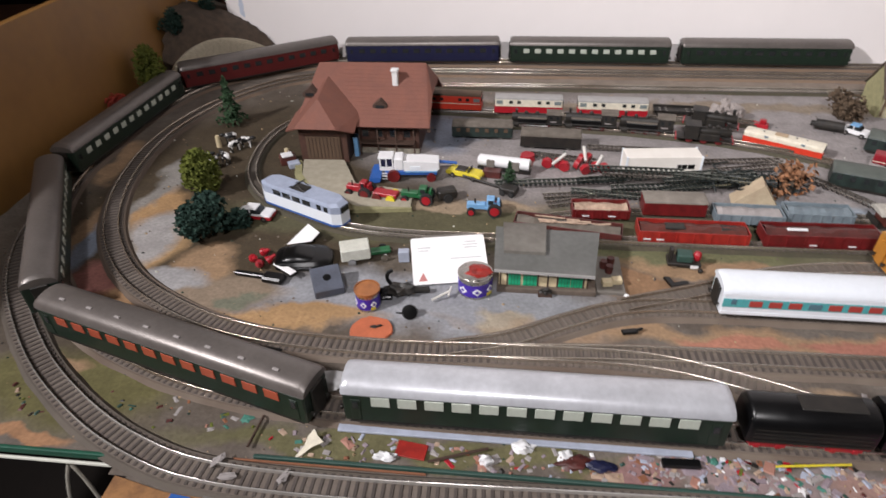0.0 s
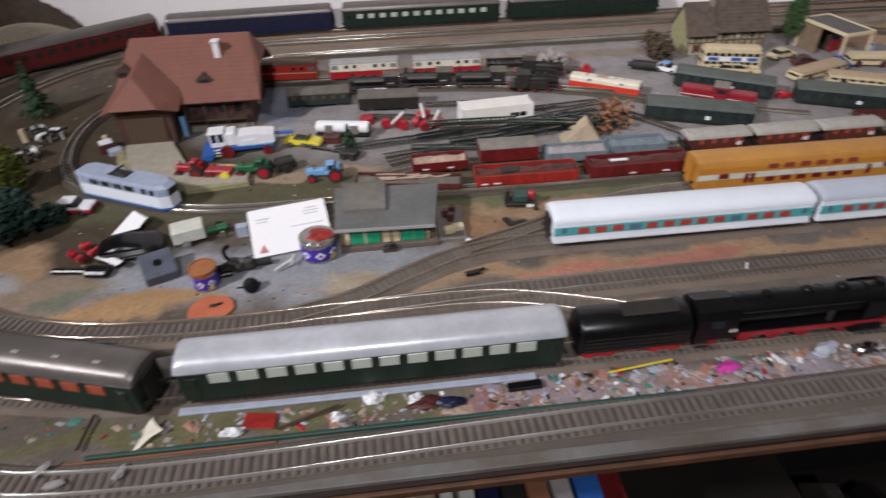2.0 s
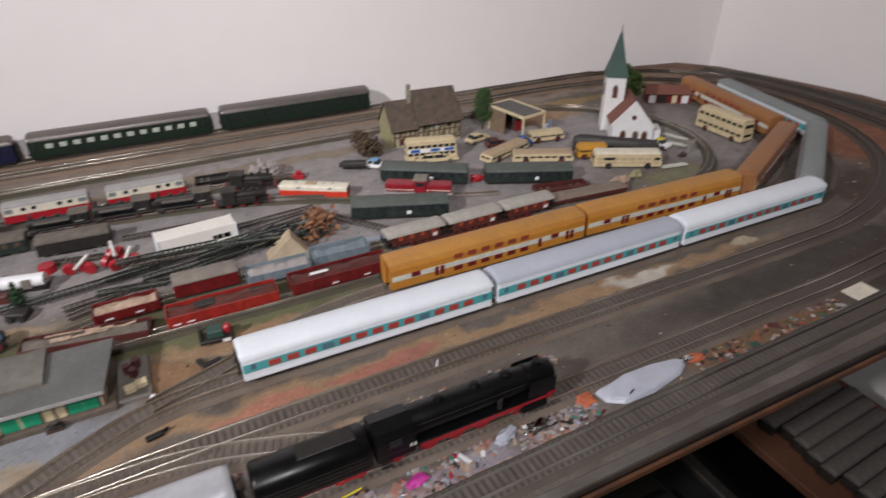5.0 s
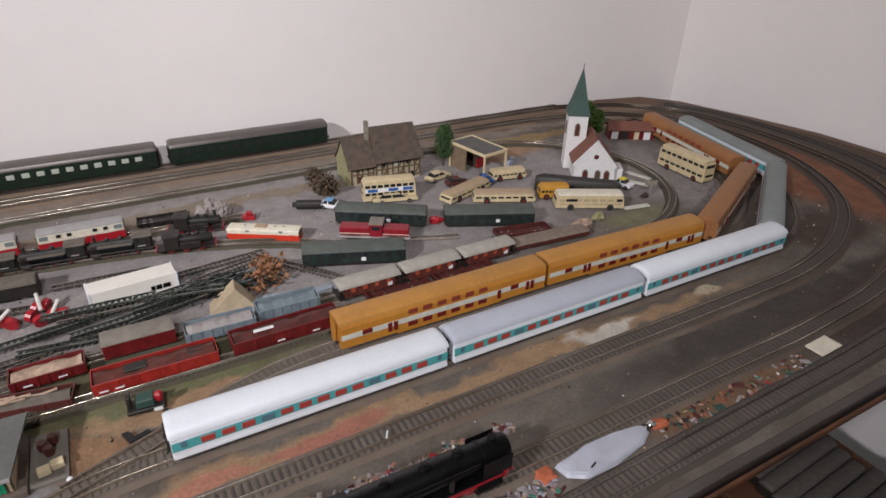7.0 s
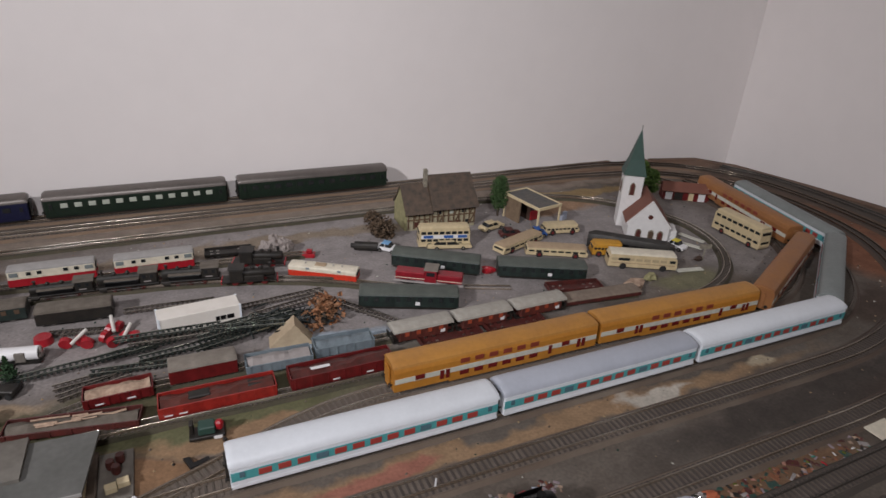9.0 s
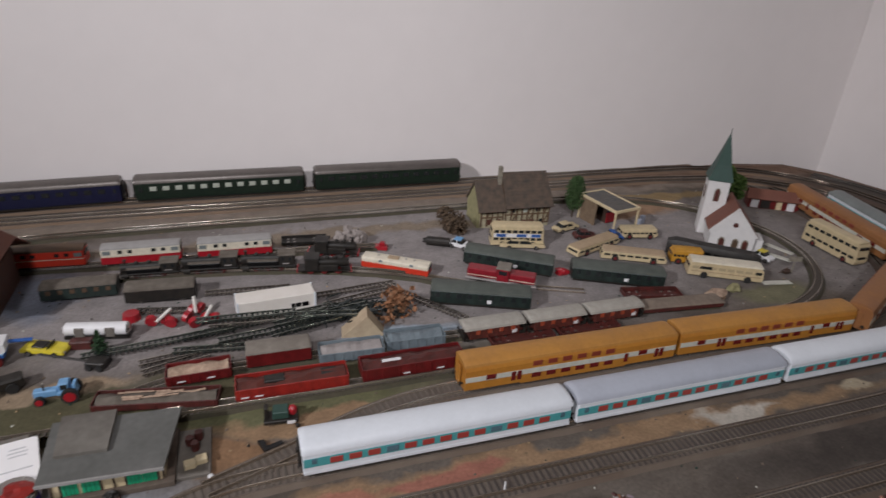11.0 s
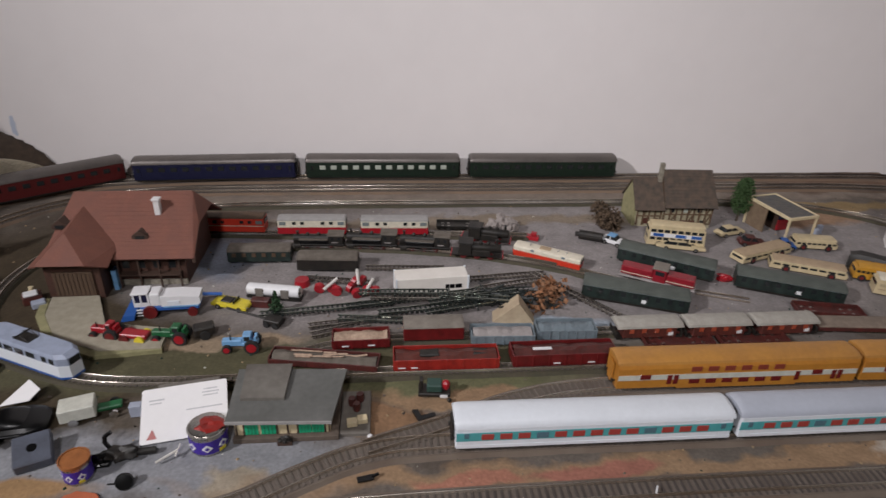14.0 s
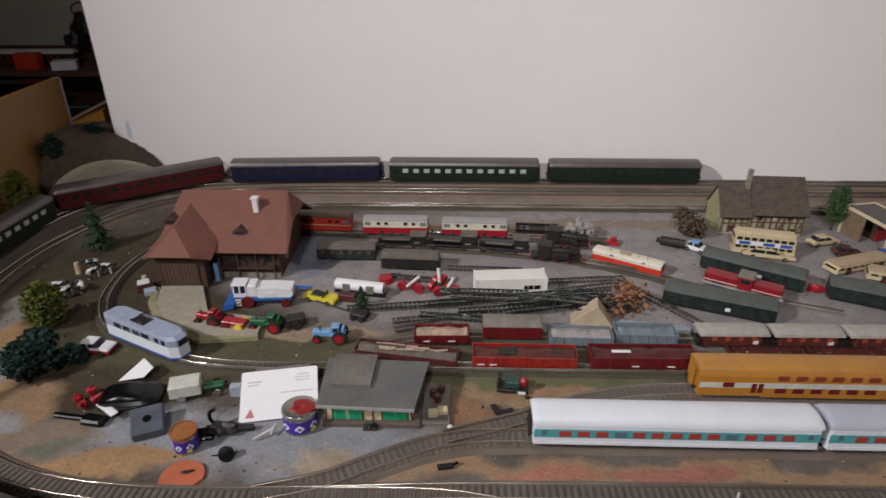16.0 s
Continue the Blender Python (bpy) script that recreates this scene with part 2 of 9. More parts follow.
for node in M["cow"].node_tree.nodes:
    if node.type == "VALTORGB":
        node.color_ramp.elements[0].position, node.color_ramp.elements[1].position = 0.47, 0.50
paint("cable", (0.45, 0.42, 0.36), 0.5)
paint("wallpaint", (0.862, 0.818, 0.806), 0.85, scale=3, var=0.03, second=(0.842, 0.800, 0.788), bump=0.05)
paint("recesswall", (0.46, 0.43, 0.34), 0.85, scale=3, var=0.08)
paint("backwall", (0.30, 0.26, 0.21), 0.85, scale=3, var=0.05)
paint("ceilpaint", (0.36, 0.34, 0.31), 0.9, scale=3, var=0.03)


def tint_along(key, x0, x1, color, axis="X", most=0.85):
    """Another colour mixed in along a bed or rail from x0 on, ragged, and strongest past x1."""
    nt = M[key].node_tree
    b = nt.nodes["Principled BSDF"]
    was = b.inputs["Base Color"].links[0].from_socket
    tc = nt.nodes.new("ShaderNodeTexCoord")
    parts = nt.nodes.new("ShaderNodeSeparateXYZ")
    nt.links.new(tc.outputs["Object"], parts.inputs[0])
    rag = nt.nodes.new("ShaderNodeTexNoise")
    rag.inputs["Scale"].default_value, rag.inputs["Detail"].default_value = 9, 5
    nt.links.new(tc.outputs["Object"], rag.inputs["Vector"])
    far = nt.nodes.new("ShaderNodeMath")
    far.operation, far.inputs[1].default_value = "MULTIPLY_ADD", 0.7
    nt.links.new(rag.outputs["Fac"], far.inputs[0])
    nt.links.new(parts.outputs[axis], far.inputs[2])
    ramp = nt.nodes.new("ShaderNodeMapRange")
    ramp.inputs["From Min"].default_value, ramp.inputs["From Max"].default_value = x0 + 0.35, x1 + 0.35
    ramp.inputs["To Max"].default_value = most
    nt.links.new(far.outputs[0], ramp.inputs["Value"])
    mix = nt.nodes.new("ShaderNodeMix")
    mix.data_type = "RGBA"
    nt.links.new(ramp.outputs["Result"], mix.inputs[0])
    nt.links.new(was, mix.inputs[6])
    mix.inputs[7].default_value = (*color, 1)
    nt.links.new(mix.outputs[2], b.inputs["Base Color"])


tint_along("ballast", 1.0, 1.5, (0.072, 0.048, 0.037))
tint_along("trackgap", 1.0, 1.5, (0.060, 0.043, 0.035))
tint_along("ballast", 0.14, -0.12, (0.088, 0.062, 0.045), most=0.7)
tint_along("ballast", 1.36, 1.46, (0.210, 0.140, 0.092), "Y", 0.7)
tint_along("nickel", 1.2, 1.5, (0.12, 0.09, 0.07))
# the shine's fade towards the right is put into the front rails' colour
tint_along("frontnickel", 0.55, 1.0, (0.06, 0.048, 0.04))
tint_along("frontbed", 0.6, 1.1, (0.060, 0.049, 0.042))
tint_along("verge", 0.6, 1.05, (0.055, 0.043, 0.037))


def ground_material():
    """Painted and scattered scenery: patches of grass, sand, grey and spilt colour with ragged rims."""
    m = bpy.data.materials.new("scenery")
    m.use_nodes = True
    nt = m.node_tree
    b = nt.nodes["Principled BSDF"]
    b.inputs["Roughness"].default_value = 0.9
    b.inputs["Specular IOR Level"].default_value = 0.25
    L = nt.links.new
    tc = nt.nodes.new("ShaderNodeTexCoord")
    warp = nt.nodes.new("ShaderNodeTexNoise")
    warp.inputs["Scale"].default_value, warp.inputs["Detail"].default_value = 14, 6
    L(tc.outputs["Object"], warp.inputs["Vector"])
    sub = nt.nodes.new("ShaderNodeVectorMath")
    sub.operation = "SUBTRACT"
    sub.inputs[1].default_value = (0.5, 0.5, 0.5)
    L(warp.outputs["Color"], sub.inputs[0])
    sc = nt.nodes.new("ShaderNodeVectorMath")
    sc.operation = "SCALE"
    sc.inputs["Scale"].default_value = 0.085
    L(sub.outputs[0], sc.inputs[0])
    add = nt.nodes.new("ShaderNodeVectorMath")
    L(tc.outputs["Object"], add.inputs[0])
    L(sc.outputs[0], add.inputs[1])
    base = nt.nodes.new("ShaderNodeValToRGB")
    base.color_ramp.elements[0].color, base.color_ramp.elements[1].color = (0.125, 0.102, 0.084, 1), (0.175, 0.15, 0.128, 1)
    base.color_ramp.elements[0].position, base.color_ramp.elements[1].position = 0.35, 0.65
    L(warp.outputs["Fac"], base.inputs["Fac"])
    last = base.outputs["Color"]
    for cx, cy, rx, ry, color in PATCHES:
        mp = nt.nodes.new("ShaderNodeMapping")
        mp.inputs["Location"].default_value = (-cx / rx, -cy / ry, 0)
        mp.inputs["Scale"].default_value = (1 / rx, 1 / ry, 0)
        L(add.outputs[0], mp.inputs["Vector"])
        ln = nt.nodes.new("ShaderNodeVectorMath")
        ln.operation = "LENGTH"
        L(mp.outputs[0], ln.inputs[0])
        mr = nt.nodes.new("ShaderNodeMapRange")
        mr.inputs["From Min"].default_value, mr.inputs["From Max"].default_value = 1.2, 0.75
        L(ln.outputs["Value"], mr.inputs["Value"])
        mix = nt.nodes.new("ShaderNodeMix")
        mix.data_type = "RGBA"
        L(mr.outputs["Result"], mix.inputs[0])
        L(last, mix.inputs[6])
        mix.inputs[7].default_value = (*color, 1)
        last = mix.outputs[2]
    fine = nt.nodes.new("ShaderNodeTexNoise")
    fine.inputs["Scale"].default_value, fine.inputs["Detail"].default_value = 260, 4
    L(tc.outputs["Object"], fine.inputs["Vector"])
    mid = nt.nodes.new("ShaderNodeTexNoise")
    mid.inputs["Scale"].default_value, mid.inputs["Detail"].default_value = 45, 5
    L(tc.outputs["Object"], mid.inputs["Vector"])
    both = nt.nodes.new("ShaderNodeMath")
    both.operation = "MULTIPLY"
    L(fine.outputs["Fac"], both.inputs[0])
    L(mid.outputs["Fac"], both.inputs[1])
    mr = nt.nodes.new("ShaderNodeMapRange")
    mr.inputs["From Min"].default_value, mr.inputs["From Max"].default_value = 0.12, 0.42
    mr.inputs["To Min"].default_value, mr.inputs["To Max"].default_value = 0.70, 1.08
    L(both.outputs[0], mr.inputs["Value"])
    hsv = nt.nodes.new("ShaderNodeHueSaturation")
    L(last, hsv.inputs["Color"])
    L(mr.outputs["Result"], hsv.inputs["Value"])
    L(hsv.outputs["Color"], b.inputs["Base Color"])
    bp = nt.nodes.new("ShaderNodeBump")
    bp.inputs["Strength"].default_value, bp.inputs["Distance"].default_value = 0.45, 0.0012
    L(fine.outputs["Fac"], bp.inputs["Height"])
    L(bp.outputs["Normal"], b.inputs["Normal"])
    return m


GREY, LILAC, GRASS, SAND = (0.27, 0.27, 0.28), (0.300, 0.274, 0.268), (0.105, 0.096, 0.054), (0.32, 0.21, 0.125)
PATCHES = [
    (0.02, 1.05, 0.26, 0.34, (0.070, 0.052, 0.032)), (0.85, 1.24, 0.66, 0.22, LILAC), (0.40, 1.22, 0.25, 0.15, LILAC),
    (0.35, 0.99, 0.45, 0.045, GRASS), (0.55, 0.945, 0.16, 0.028, (0.15, 0.15, 0.08)), (0.62, 0.925, 0.16, 0.014, SAND),
    (0.50, 0.895, 0.05, 0.02, (0.27, 0.16, 0.09)), (0.27, 0.85, 0.20, 0.05, (0.30, 0.305, 0.325)), (0.055, 0.85, 0.07, 0.030, (0.26, 0.20, 0.145)), (0.145, 0.812, 0.080, 0.016, (0.40, 0.25, 0.125)), (0.085, 0.836, 0.022, 0.007, (0.175, 0.178, 0.130)), (0.345, 0.832, 0.030, 0.012, (0.40, 0.34, 0.26)),
    (-0.05, 0.93, 0.035, 0.05, (0.42, 0.27, 0.14)), (0.02, 0.90, 0.03, 0.03, SAND), (-0.105, 1.04, 0.022, 0.11, (0.25, 0.235, 0.215)), (-0.085, 1.0, 0.022, 0.05, (0.40, 0.245, 0.12)), (-0.06, 0.94, 0.03, 0.05, (0.36, 0.34, 0.33)),
    (-0.02, 0.865, 0.05, 0.018, (0.34, 0.33, 0.33)), (0.80, 0.822, 0.46, 0.016, (0.34, 0.225, 0.135)), (0.69, 0.822, 0.060, 0.010, (0.38, 0.165, 0.12)), (0.57, 0.818, 0.05, 0.009, (0.42, 0.19, 0.13)),
    (1.02, 0.824, 0.055, 0.009, (0.58, 0.53, 0.46)), (1.2, 0.828, 0.03, 0.012, (0.5, 0.42, 0.30)), (1.84, 1.08, 0.20, 0.52, (0.115, 0.080, 0.060)), (1.60, 1.52, 0.35, 0.07, (0.19, 0.122, 0.086)), (1.30, 0.745, 0.36, 0.040, (0.075, 0.063, 0.055)), (1.50, 0.69, 0.30, 0.07, (0.070, 0.052, 0.043)), (0.71, 0.751, 0.12, 0.012, (0.36, 0.26, 0.17)), (0.79, 0.748, 0.04, 0.007, (0.42, 0.39, 0.37)), (1.69, 1.05, 0.11, 0.26, (0.235, 0.105, 0.062)), (1.52, 0.86, 0.10, 0.05, (0.085, 0.062, 0.050)), (1.45, 1.14, 0.13, 0.15, (0.27, 0.245, 0.235)), (-0.205, 1.13, 0.020, 0.07, SAND), (-0.155, 0.945, 0.022, 0.07, SAND), (-0.085, 0.865, 0.035, 0.030, (0.30, 0.13, 0.11)), (-0.055, 0.815, 0.030, 0.018, (0.20, 0.22, 0.28)),
    (0.30, 0.672, 0.22, 0.016, (0.150, 0.138, 0.070)), (0.66, 0.672, 0.19, 0.018, (0.23, 0.195, 0.185)), (-0.02, 0.72, 0.10, 0.05, (0.135, 0.122, 0.052)), (0.7, 1.464, 1.0, 0.022, (0.25, 0.205, 0.168)),
    (-0.13, 0.93, 0.02, 0.06, (0.22, 0.25, 0.31)), (-0.06, 0.83, 0.05, 0.02, (0.36, 0.22, 0.12)), (0.05, 0.76, 0.06, 0.014, (0.30, 0.17, 0.12)),
    (0.42, 0.741, 0.20, 0.016, (0.32, 0.29, 0.26)), (1.06, 0.675, 0.12, 0.014, (0.19, 0.115, 0.07)), (0.40, 0.738, 0.13, 0.012, (0.30, 0.15, 0.11)), (0.11, 0.768, 0.035, 0.014, (0.17, 0.20, 0.15)), (1.25, 1.36, 0.10, 0.03, (0.34, 0.22, 0.14)),
    (1.35, 1.41, 0.2, 0.02, (0.28, 0.20, 0.10)), (0.70, 1.05, 0.08, 0.022, (0.36, 0.44, 0.52)), (1.28, 1.03, 0.07, 0.025, (0.20, 0.19, 0.12)),
    (0.54, 0.672, 0.045, 0.016, (0.34, 0.255, 0.25)), (0.63, 0.668, 0.035, 0.014, (0.37, 0.235, 0.20)), (0.71, 0.676, 0.035, 0.014, (0.31, 0.28, 0.31)), (0.78, 0.670, 0.03, 0.014, (0.27, 0.18, 0.15)), (0.46, 0.668, 0.035, 0.014, (0.31, 0.18, 0.17)),
    (-0.055, 0.747, 0.035, 0.014, SAND), (-0.03, 0.662, 0.05, 0.007, (0.36, 0.20, 0.11)),
    # the second is a darker blue-grey patch right of the farmhouse
    (0.30, 1.04, 0.10, 0.014, (0.33, 0.25, 0.17)), (0.25, 1.25, 0.05, 0.07, (0.20, 0.22, 0.27)), (0.60, 1.36, 0.40, 0.02, (0.26, 0.21, 0.16)),
]
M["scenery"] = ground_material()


# ---- building blocks ----
def box(bm, x0, y0, z0, x1, y1, z1, bevel=0.0, slot=0):
    vs = [bm.verts.new(p) for p in ((x0, y0, z0), (x1, y0, z0), (x1, y1, z0), (x0, y1, z0), (x0, y0, z1), (x1, y0, z1), (x1, y1, z1), (x0, y1, z1))]
    fs = [bm.faces.new([vs[i] for i in q]) for q in ((0, 3, 2, 1), (4, 5, 6, 7), (0, 1, 5, 4), (1, 2, 6, 5), (2, 3, 7, 6), (3, 0, 4, 7))]
    for f in fs:
        f.material_index = slot
    if bevel:
        edges = list({e for f in fs for e in f.edges})
        bmesh.ops.bevel(bm, geom=edges, offset=bevel, segments=1, affect="EDGES")
    return bm


def prism(bm, profile, a, b, axis="y", slot=0, taper=1.0):
    """A closed outline pushed from a to b: along y it is given as (x, z), along x as (y, z), along z as (x, y)."""
    def put(u, v, w):
        return {"y": (u, w, v), "x": (w, u, v), "z": (u, v, w)}[axis]
    cu, cv = sum(p[0] for p in profile) / len(profile), sum(p[1] for p in profile) / len(profile)
    r0 = [bm.verts.new(put(u, v, a)) for u, v in profile]
    r1 = [bm.verts.new(put(cu + (u - cu) * taper, cv + (v - cv) * taper, b)) for u, v in profile]
    n = len(profile)
    fs = [bm.faces.new((r0[i], r0[(i + 1) % n], r1[(i + 1) % n], r1[i])) for i in range(n)]
    fs += [bm.faces.new(r0[::-1]), bm.faces.new(r1)]
    for f in fs:
        f.material_index = slot
    return bm


def rod(bm, p, q, r, seg=8, r2=None, slot=0):
    """A round bar from p to q."""
    p, q = Vector(p), Vector(q)
    turn = (q - p).to_track_quat("Z", "Y").to_matrix()
    ring = [(math.cos(2 * math.pi * i / seg), math.sin(2 * math.pi * i / seg)) for i in range(seg)]
    e = r if r2 is None else r2
    a = [bm.verts.new(p + turn @ Vector((r * c, r * s, 0))) for c, s in ring]
    b = [bm.verts.new(q + turn @ Vector((e * c, e * s, 0))) for c, s in ring]
    for i in range(seg):
        bm.faces.new((a[i], a[(i + 1) % seg], b[(i + 1) % seg], b[i])).material_index = slot
    bm.faces.new(a[::-1]).material_index = slot
    bm.faces.new(b).material_index = slot
    return bm


def lathe(bm, profile, seg=20, at=(0, 0, 0)):
    """(radius, height) outline turned round the z axis."""
    rings = [[bm.verts.new((at[0] + r * math.cos(2 * math.pi * i / seg), at[1] + r * math.sin(2 * math.pi * i / seg), at[2] + z)) for i in range(seg)] for r, z in profile]
    for lo, hi in zip(rings, rings[1:]):
        for i in range(seg):
            bm.faces.new((lo[i], lo[(i + 1) % seg], hi[(i + 1) % seg], hi[i]))
    bm.faces.new(rings[0][::-1])
    bm.faces.new(rings[-1])
    return bm


def blob(bm, x, y, z, rx, ry, rz, rough=0.2, fine=2, rng=random):
    """A lumpy rounded mass."""
    made = bmesh.ops.create_icosphere(bm, subdivisions=fine, radius=1.0)["verts"]
    k = rng.random() * 50
    for v in made:
        s = 1 + rough * noise.noise(v.co * 1.7 + Vector((k, k, k))) * 1.6
        v.co = Vector((x + v.co.x * rx * s, y + v.co.y * ry * s, z + v.co.z * rz * s))
    return bm


def loft(bm, rings, slot=0):
    """Closed rings of equal count, skinned and capped."""
    vs = [[bm.verts.new(p) for p in ring] for ring in rings]
    n = len(vs[0])
    for lo, hi in zip(vs, vs[1:]):
        for i in range(n):
            bm.faces.new((lo[i], lo[(i + 1) % n], hi[(i + 1) % n], hi[i])).material_index = slot
    bm.faces.new(vs[0][::-1]).material_index = slot
    bm.faces.new(vs[-1]).material_index = slot
    return bm


def mesh_of(name, bm, material, smooth=False):
    bmesh.ops.recalc_face_normals(bm, faces=bm.faces)
    me = bpy.data.meshes.new(name)
    bm.to_mesh(me)
    bm.free()
    for k in material if isinstance(material, (list, tuple)) else [material]:
        me.materials.append(M[k])
    if smooth:
        me.shade_smooth()
        me.set_sharp_from_angle(angle=radians(38))
    return me


def part(name, bm, material, parent, label="", m=None, smooth=False):
    ob = new(name, bm if isinstance(bm, bpy.types.Mesh) else mesh_of(name, bm, material, smooth))
    ob.parent = parent
    if m is not None:
        ob.matrix_basis = m
    return tagged(ob, label) if label else ob


def thing(name, label, category, m=None, group="", kind=""):
    ob = new(name)
    ob.empty_display_size = 0.02
    if m is not None:
        ob.matrix_basis = m
    return tagged(ob, label, category, group, kind)


def solo(name, bm, material, label, category, m=None, group="", kind="", smooth=False):
    """A thing that is one mesh."""
    ob = new(name, mesh_of(name, bm, material, smooth))
    if m is not None:
        ob.matrix_basis = m
    return tagged(ob, label, category, group, kind)


def B():
    return bmesh.new()


def flat(x, y, deg, z=0.0):
    return pose(x, y, z, 0, 0, deg)


def between(p, q, z=0.0):
    """The pose in the middle of p and q, with x along them."""
    return flat((p[0] + q[0]) / 2, (p[1] + q[1]) / 2, math.degrees(math.atan2(q[1] - p[1], q[0] - p[0])), z)


# ---- the room ----
WALL_Y, WALL_X, FLOOR_Z, CEIL_Z = 1.59, 1.967, -0.9, 1.55
solo("wall_back", box(B(), -0.216, WALL_Y, FLOOR_Z, WALL_X + 0.1, WALL_Y + 0.05, CEIL_Z), "wallpaint", "smooth white painted wall behind the model railway", "wall", kind="structure")
solo("wall_right", box(B(), WALL_X, -2.3, FLOOR_Z, WALL_X + 0.1, WALL_Y - 0.001, CEIL_Z), "wallpaint", "smooth white painted side wall of the room", "wall", kind="structure")
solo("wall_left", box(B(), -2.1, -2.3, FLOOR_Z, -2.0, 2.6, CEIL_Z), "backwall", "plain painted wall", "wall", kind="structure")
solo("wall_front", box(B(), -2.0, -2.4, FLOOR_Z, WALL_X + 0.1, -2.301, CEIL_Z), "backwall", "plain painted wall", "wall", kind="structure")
solo("wall_far", box(B(), -2.0, 2.5, FLOOR_Z, -0.17, 2.6, CEIL_Z), "recesswall", "dim olive-brown wall of the far recess", "wall", kind="structure")
solo("wall_return", box(B(), -0.17, WALL_Y + 0.051, FLOOR_Z, -0.12, 2.6, CEIL_Z), "backwall", "plain end of the wall by the recess", "wall", kind="structure")
solo("floor", box(B(), -2.1, -2.4, FLOOR_Z - 0.05, WALL_X + 0.1, 2.6, FLOOR_Z - 0.001), "floorcover", "dark floor of the room", "floor", kind="structure")
# unseen ceiling, painted grey rather than white to hold down bounced light
solo("ceiling", box(B(), -2.1, -2.4, CEIL_Z + 0.001, WALL_X + 0.1, 2.6, CEIL_Z + 0.05), "ceilpaint", "plain grey ceiling", "ceiling", kind="structure")


# ---- the layout board ----
EDGE = [(0.075, 0.606), (0.062, 0.648), (-0.10, 0.652), (-0.285, 0.70), (-0.285, 1.588), (1.50, 1.588), (1.66, 1.566), (1.79, 1.540), (1.855, 1.465), (1.912, 1.29), (1.948, 1.15), (1.955, 0.95), (1.88, 0.75), (1.75, 0.625), (1.60, 0.612)]
board = thing("layout_board", "large wooden model railway baseboard with scenery", "baseboard", kind="structure")
part("board_body", prism(B(), EDGE, -0.015, -0.0035, "z"), "edgedark", board, "dark brown board edge")
top = B()
NX, NY = 150, 66
grid = {}


def inside(x, y):
    hit = False
    for (x0, y0), (x1, y1) in zip(EDGE, EDGE[1:] + EDGE[:1]):
        if (y0 > y) != (y1 > y) and x < (x1 - x0) * (y - y0) / (y1 - y0) + x0:
            hit = not hit
    return hit


for i in range(NX + 1):
    for j in range(NY + 1):
        x, y = -0.285 + 2.24 * i / NX, 0.616 + 0.972 * j / NY
        grid[i, j] = top.verts.new((x, y, 0.0011 * noise.noise(Vector((x * 25, y * 25, 0))) + 0.0006 * noise.noise(Vector((x * 90, y * 90, 3)))))
for i in range(NX):
    for j in range(NY):
        q = [grid[i, j], grid[i + 1, j], grid[i + 1, j + 1], grid[i, j + 1]]
        if inside(sum(v.co.x for v in q) / 4, sum(v.co.y for v in q) / 4):
            top.faces.new(q)
for v in [v for v in top.verts if not v.link_faces]:
    top.verts.remove(v)
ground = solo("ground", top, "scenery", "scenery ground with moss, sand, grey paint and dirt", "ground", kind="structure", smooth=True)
part("front_lip", box(B(), 0.151, 0.6018, -0.0085, 1.60, 0.6055, -0.001, 0.001), "edgewood", board, "worn brown front edge strip")
part("green_rim", box(B(), -0.28, 0.6445, -0.004, 0.055, 0.6478, 0.003, 0.0008), "rimgreen", board, "dark green painted rim")
part("raw_corner", prism(B(), [(0.0655, 0.5995), (0.150, 0.5995), (0.150, 0.6170), (0.110, 0.6195), (0.0655, 0.6295)], -0.013, 0.0016, "z"), "chip", board, "raw orange-brown chipboard corner")
RIM_OUT = [(1.66, 1.567), (1.792, 1.5415), (1.857, 1.466), (1.914, 1.291), (1.950, 1.15), (1.957, 0.949), (1.882, 0.749), (1.752, 0.624), (1.66, 0.614)]
RIM_IN = [(1.66, 1.552), (1.783, 1.525), (1.838, 1.455), (1.893, 1.285), (1.929, 1.148), (1.935, 0.955), (1.864, 0.761), (1.742, 0.640), (1.66, 0.626)]
for (a0, a1), (b0, b1) in zip(zip(RIM_OUT, RIM_OUT[1:]), zip(RIM_IN, RIM_IN[1:])):
    part("board_rim", prism(B(), [a0, a1, b1, b0], -0.0036, 0.0022, "z"), "rimbrown", board)


# ---- tracks ----
class Way:
    """A smooth line through points, walked by its length."""

    def __init__(self, pts):
        p = [Vector((x, y, 0)) for x, y in pts]
        p = [p[0] * 2 - p[1]] + p + [p[-1] * 2 - p[-2]]
        self.pts = []
        for a, b, c, d in zip(p, p[1:], p[2:], p[3:]):
            for k in range(14):
                t = k / 14
                self.pts.append(0.5 * (2 * b + (c - a) * t + (2 * a - 5 * b + 4 * c - d) * t * t + (3 * b - a - 3 * c + d) * t ** 3))
        self.pts.append(p[-2])
        self.s = [0.0]
        for a, b in zip(self.pts, self.pts[1:]):
            self.s.append(self.s[-1] + (b - a).length)
        self.long = self.s[-1]

    def at(self, s):
        s = min(max(s, 0.0), self.long)
        i = max(0, min(len(self.pts) - 2, int(np.searchsorted(self.s, s)) - 1))
        f = (s - self.s[i]) / max(1e-9, self.s[i + 1] - self.s[i])
        return self.pts[i].lerp(self.pts[i + 1], f)

    def along(self, s):
        d = self.at(s + 0.004) - self.at(s - 0.004)
        return d.normalized()

    def nearest(self, x, y):
        i = min(range(len(self.pts)), key=lambda k: (self.pts[k] - Vector((x, y, 0))).length)
        return self.s[i]


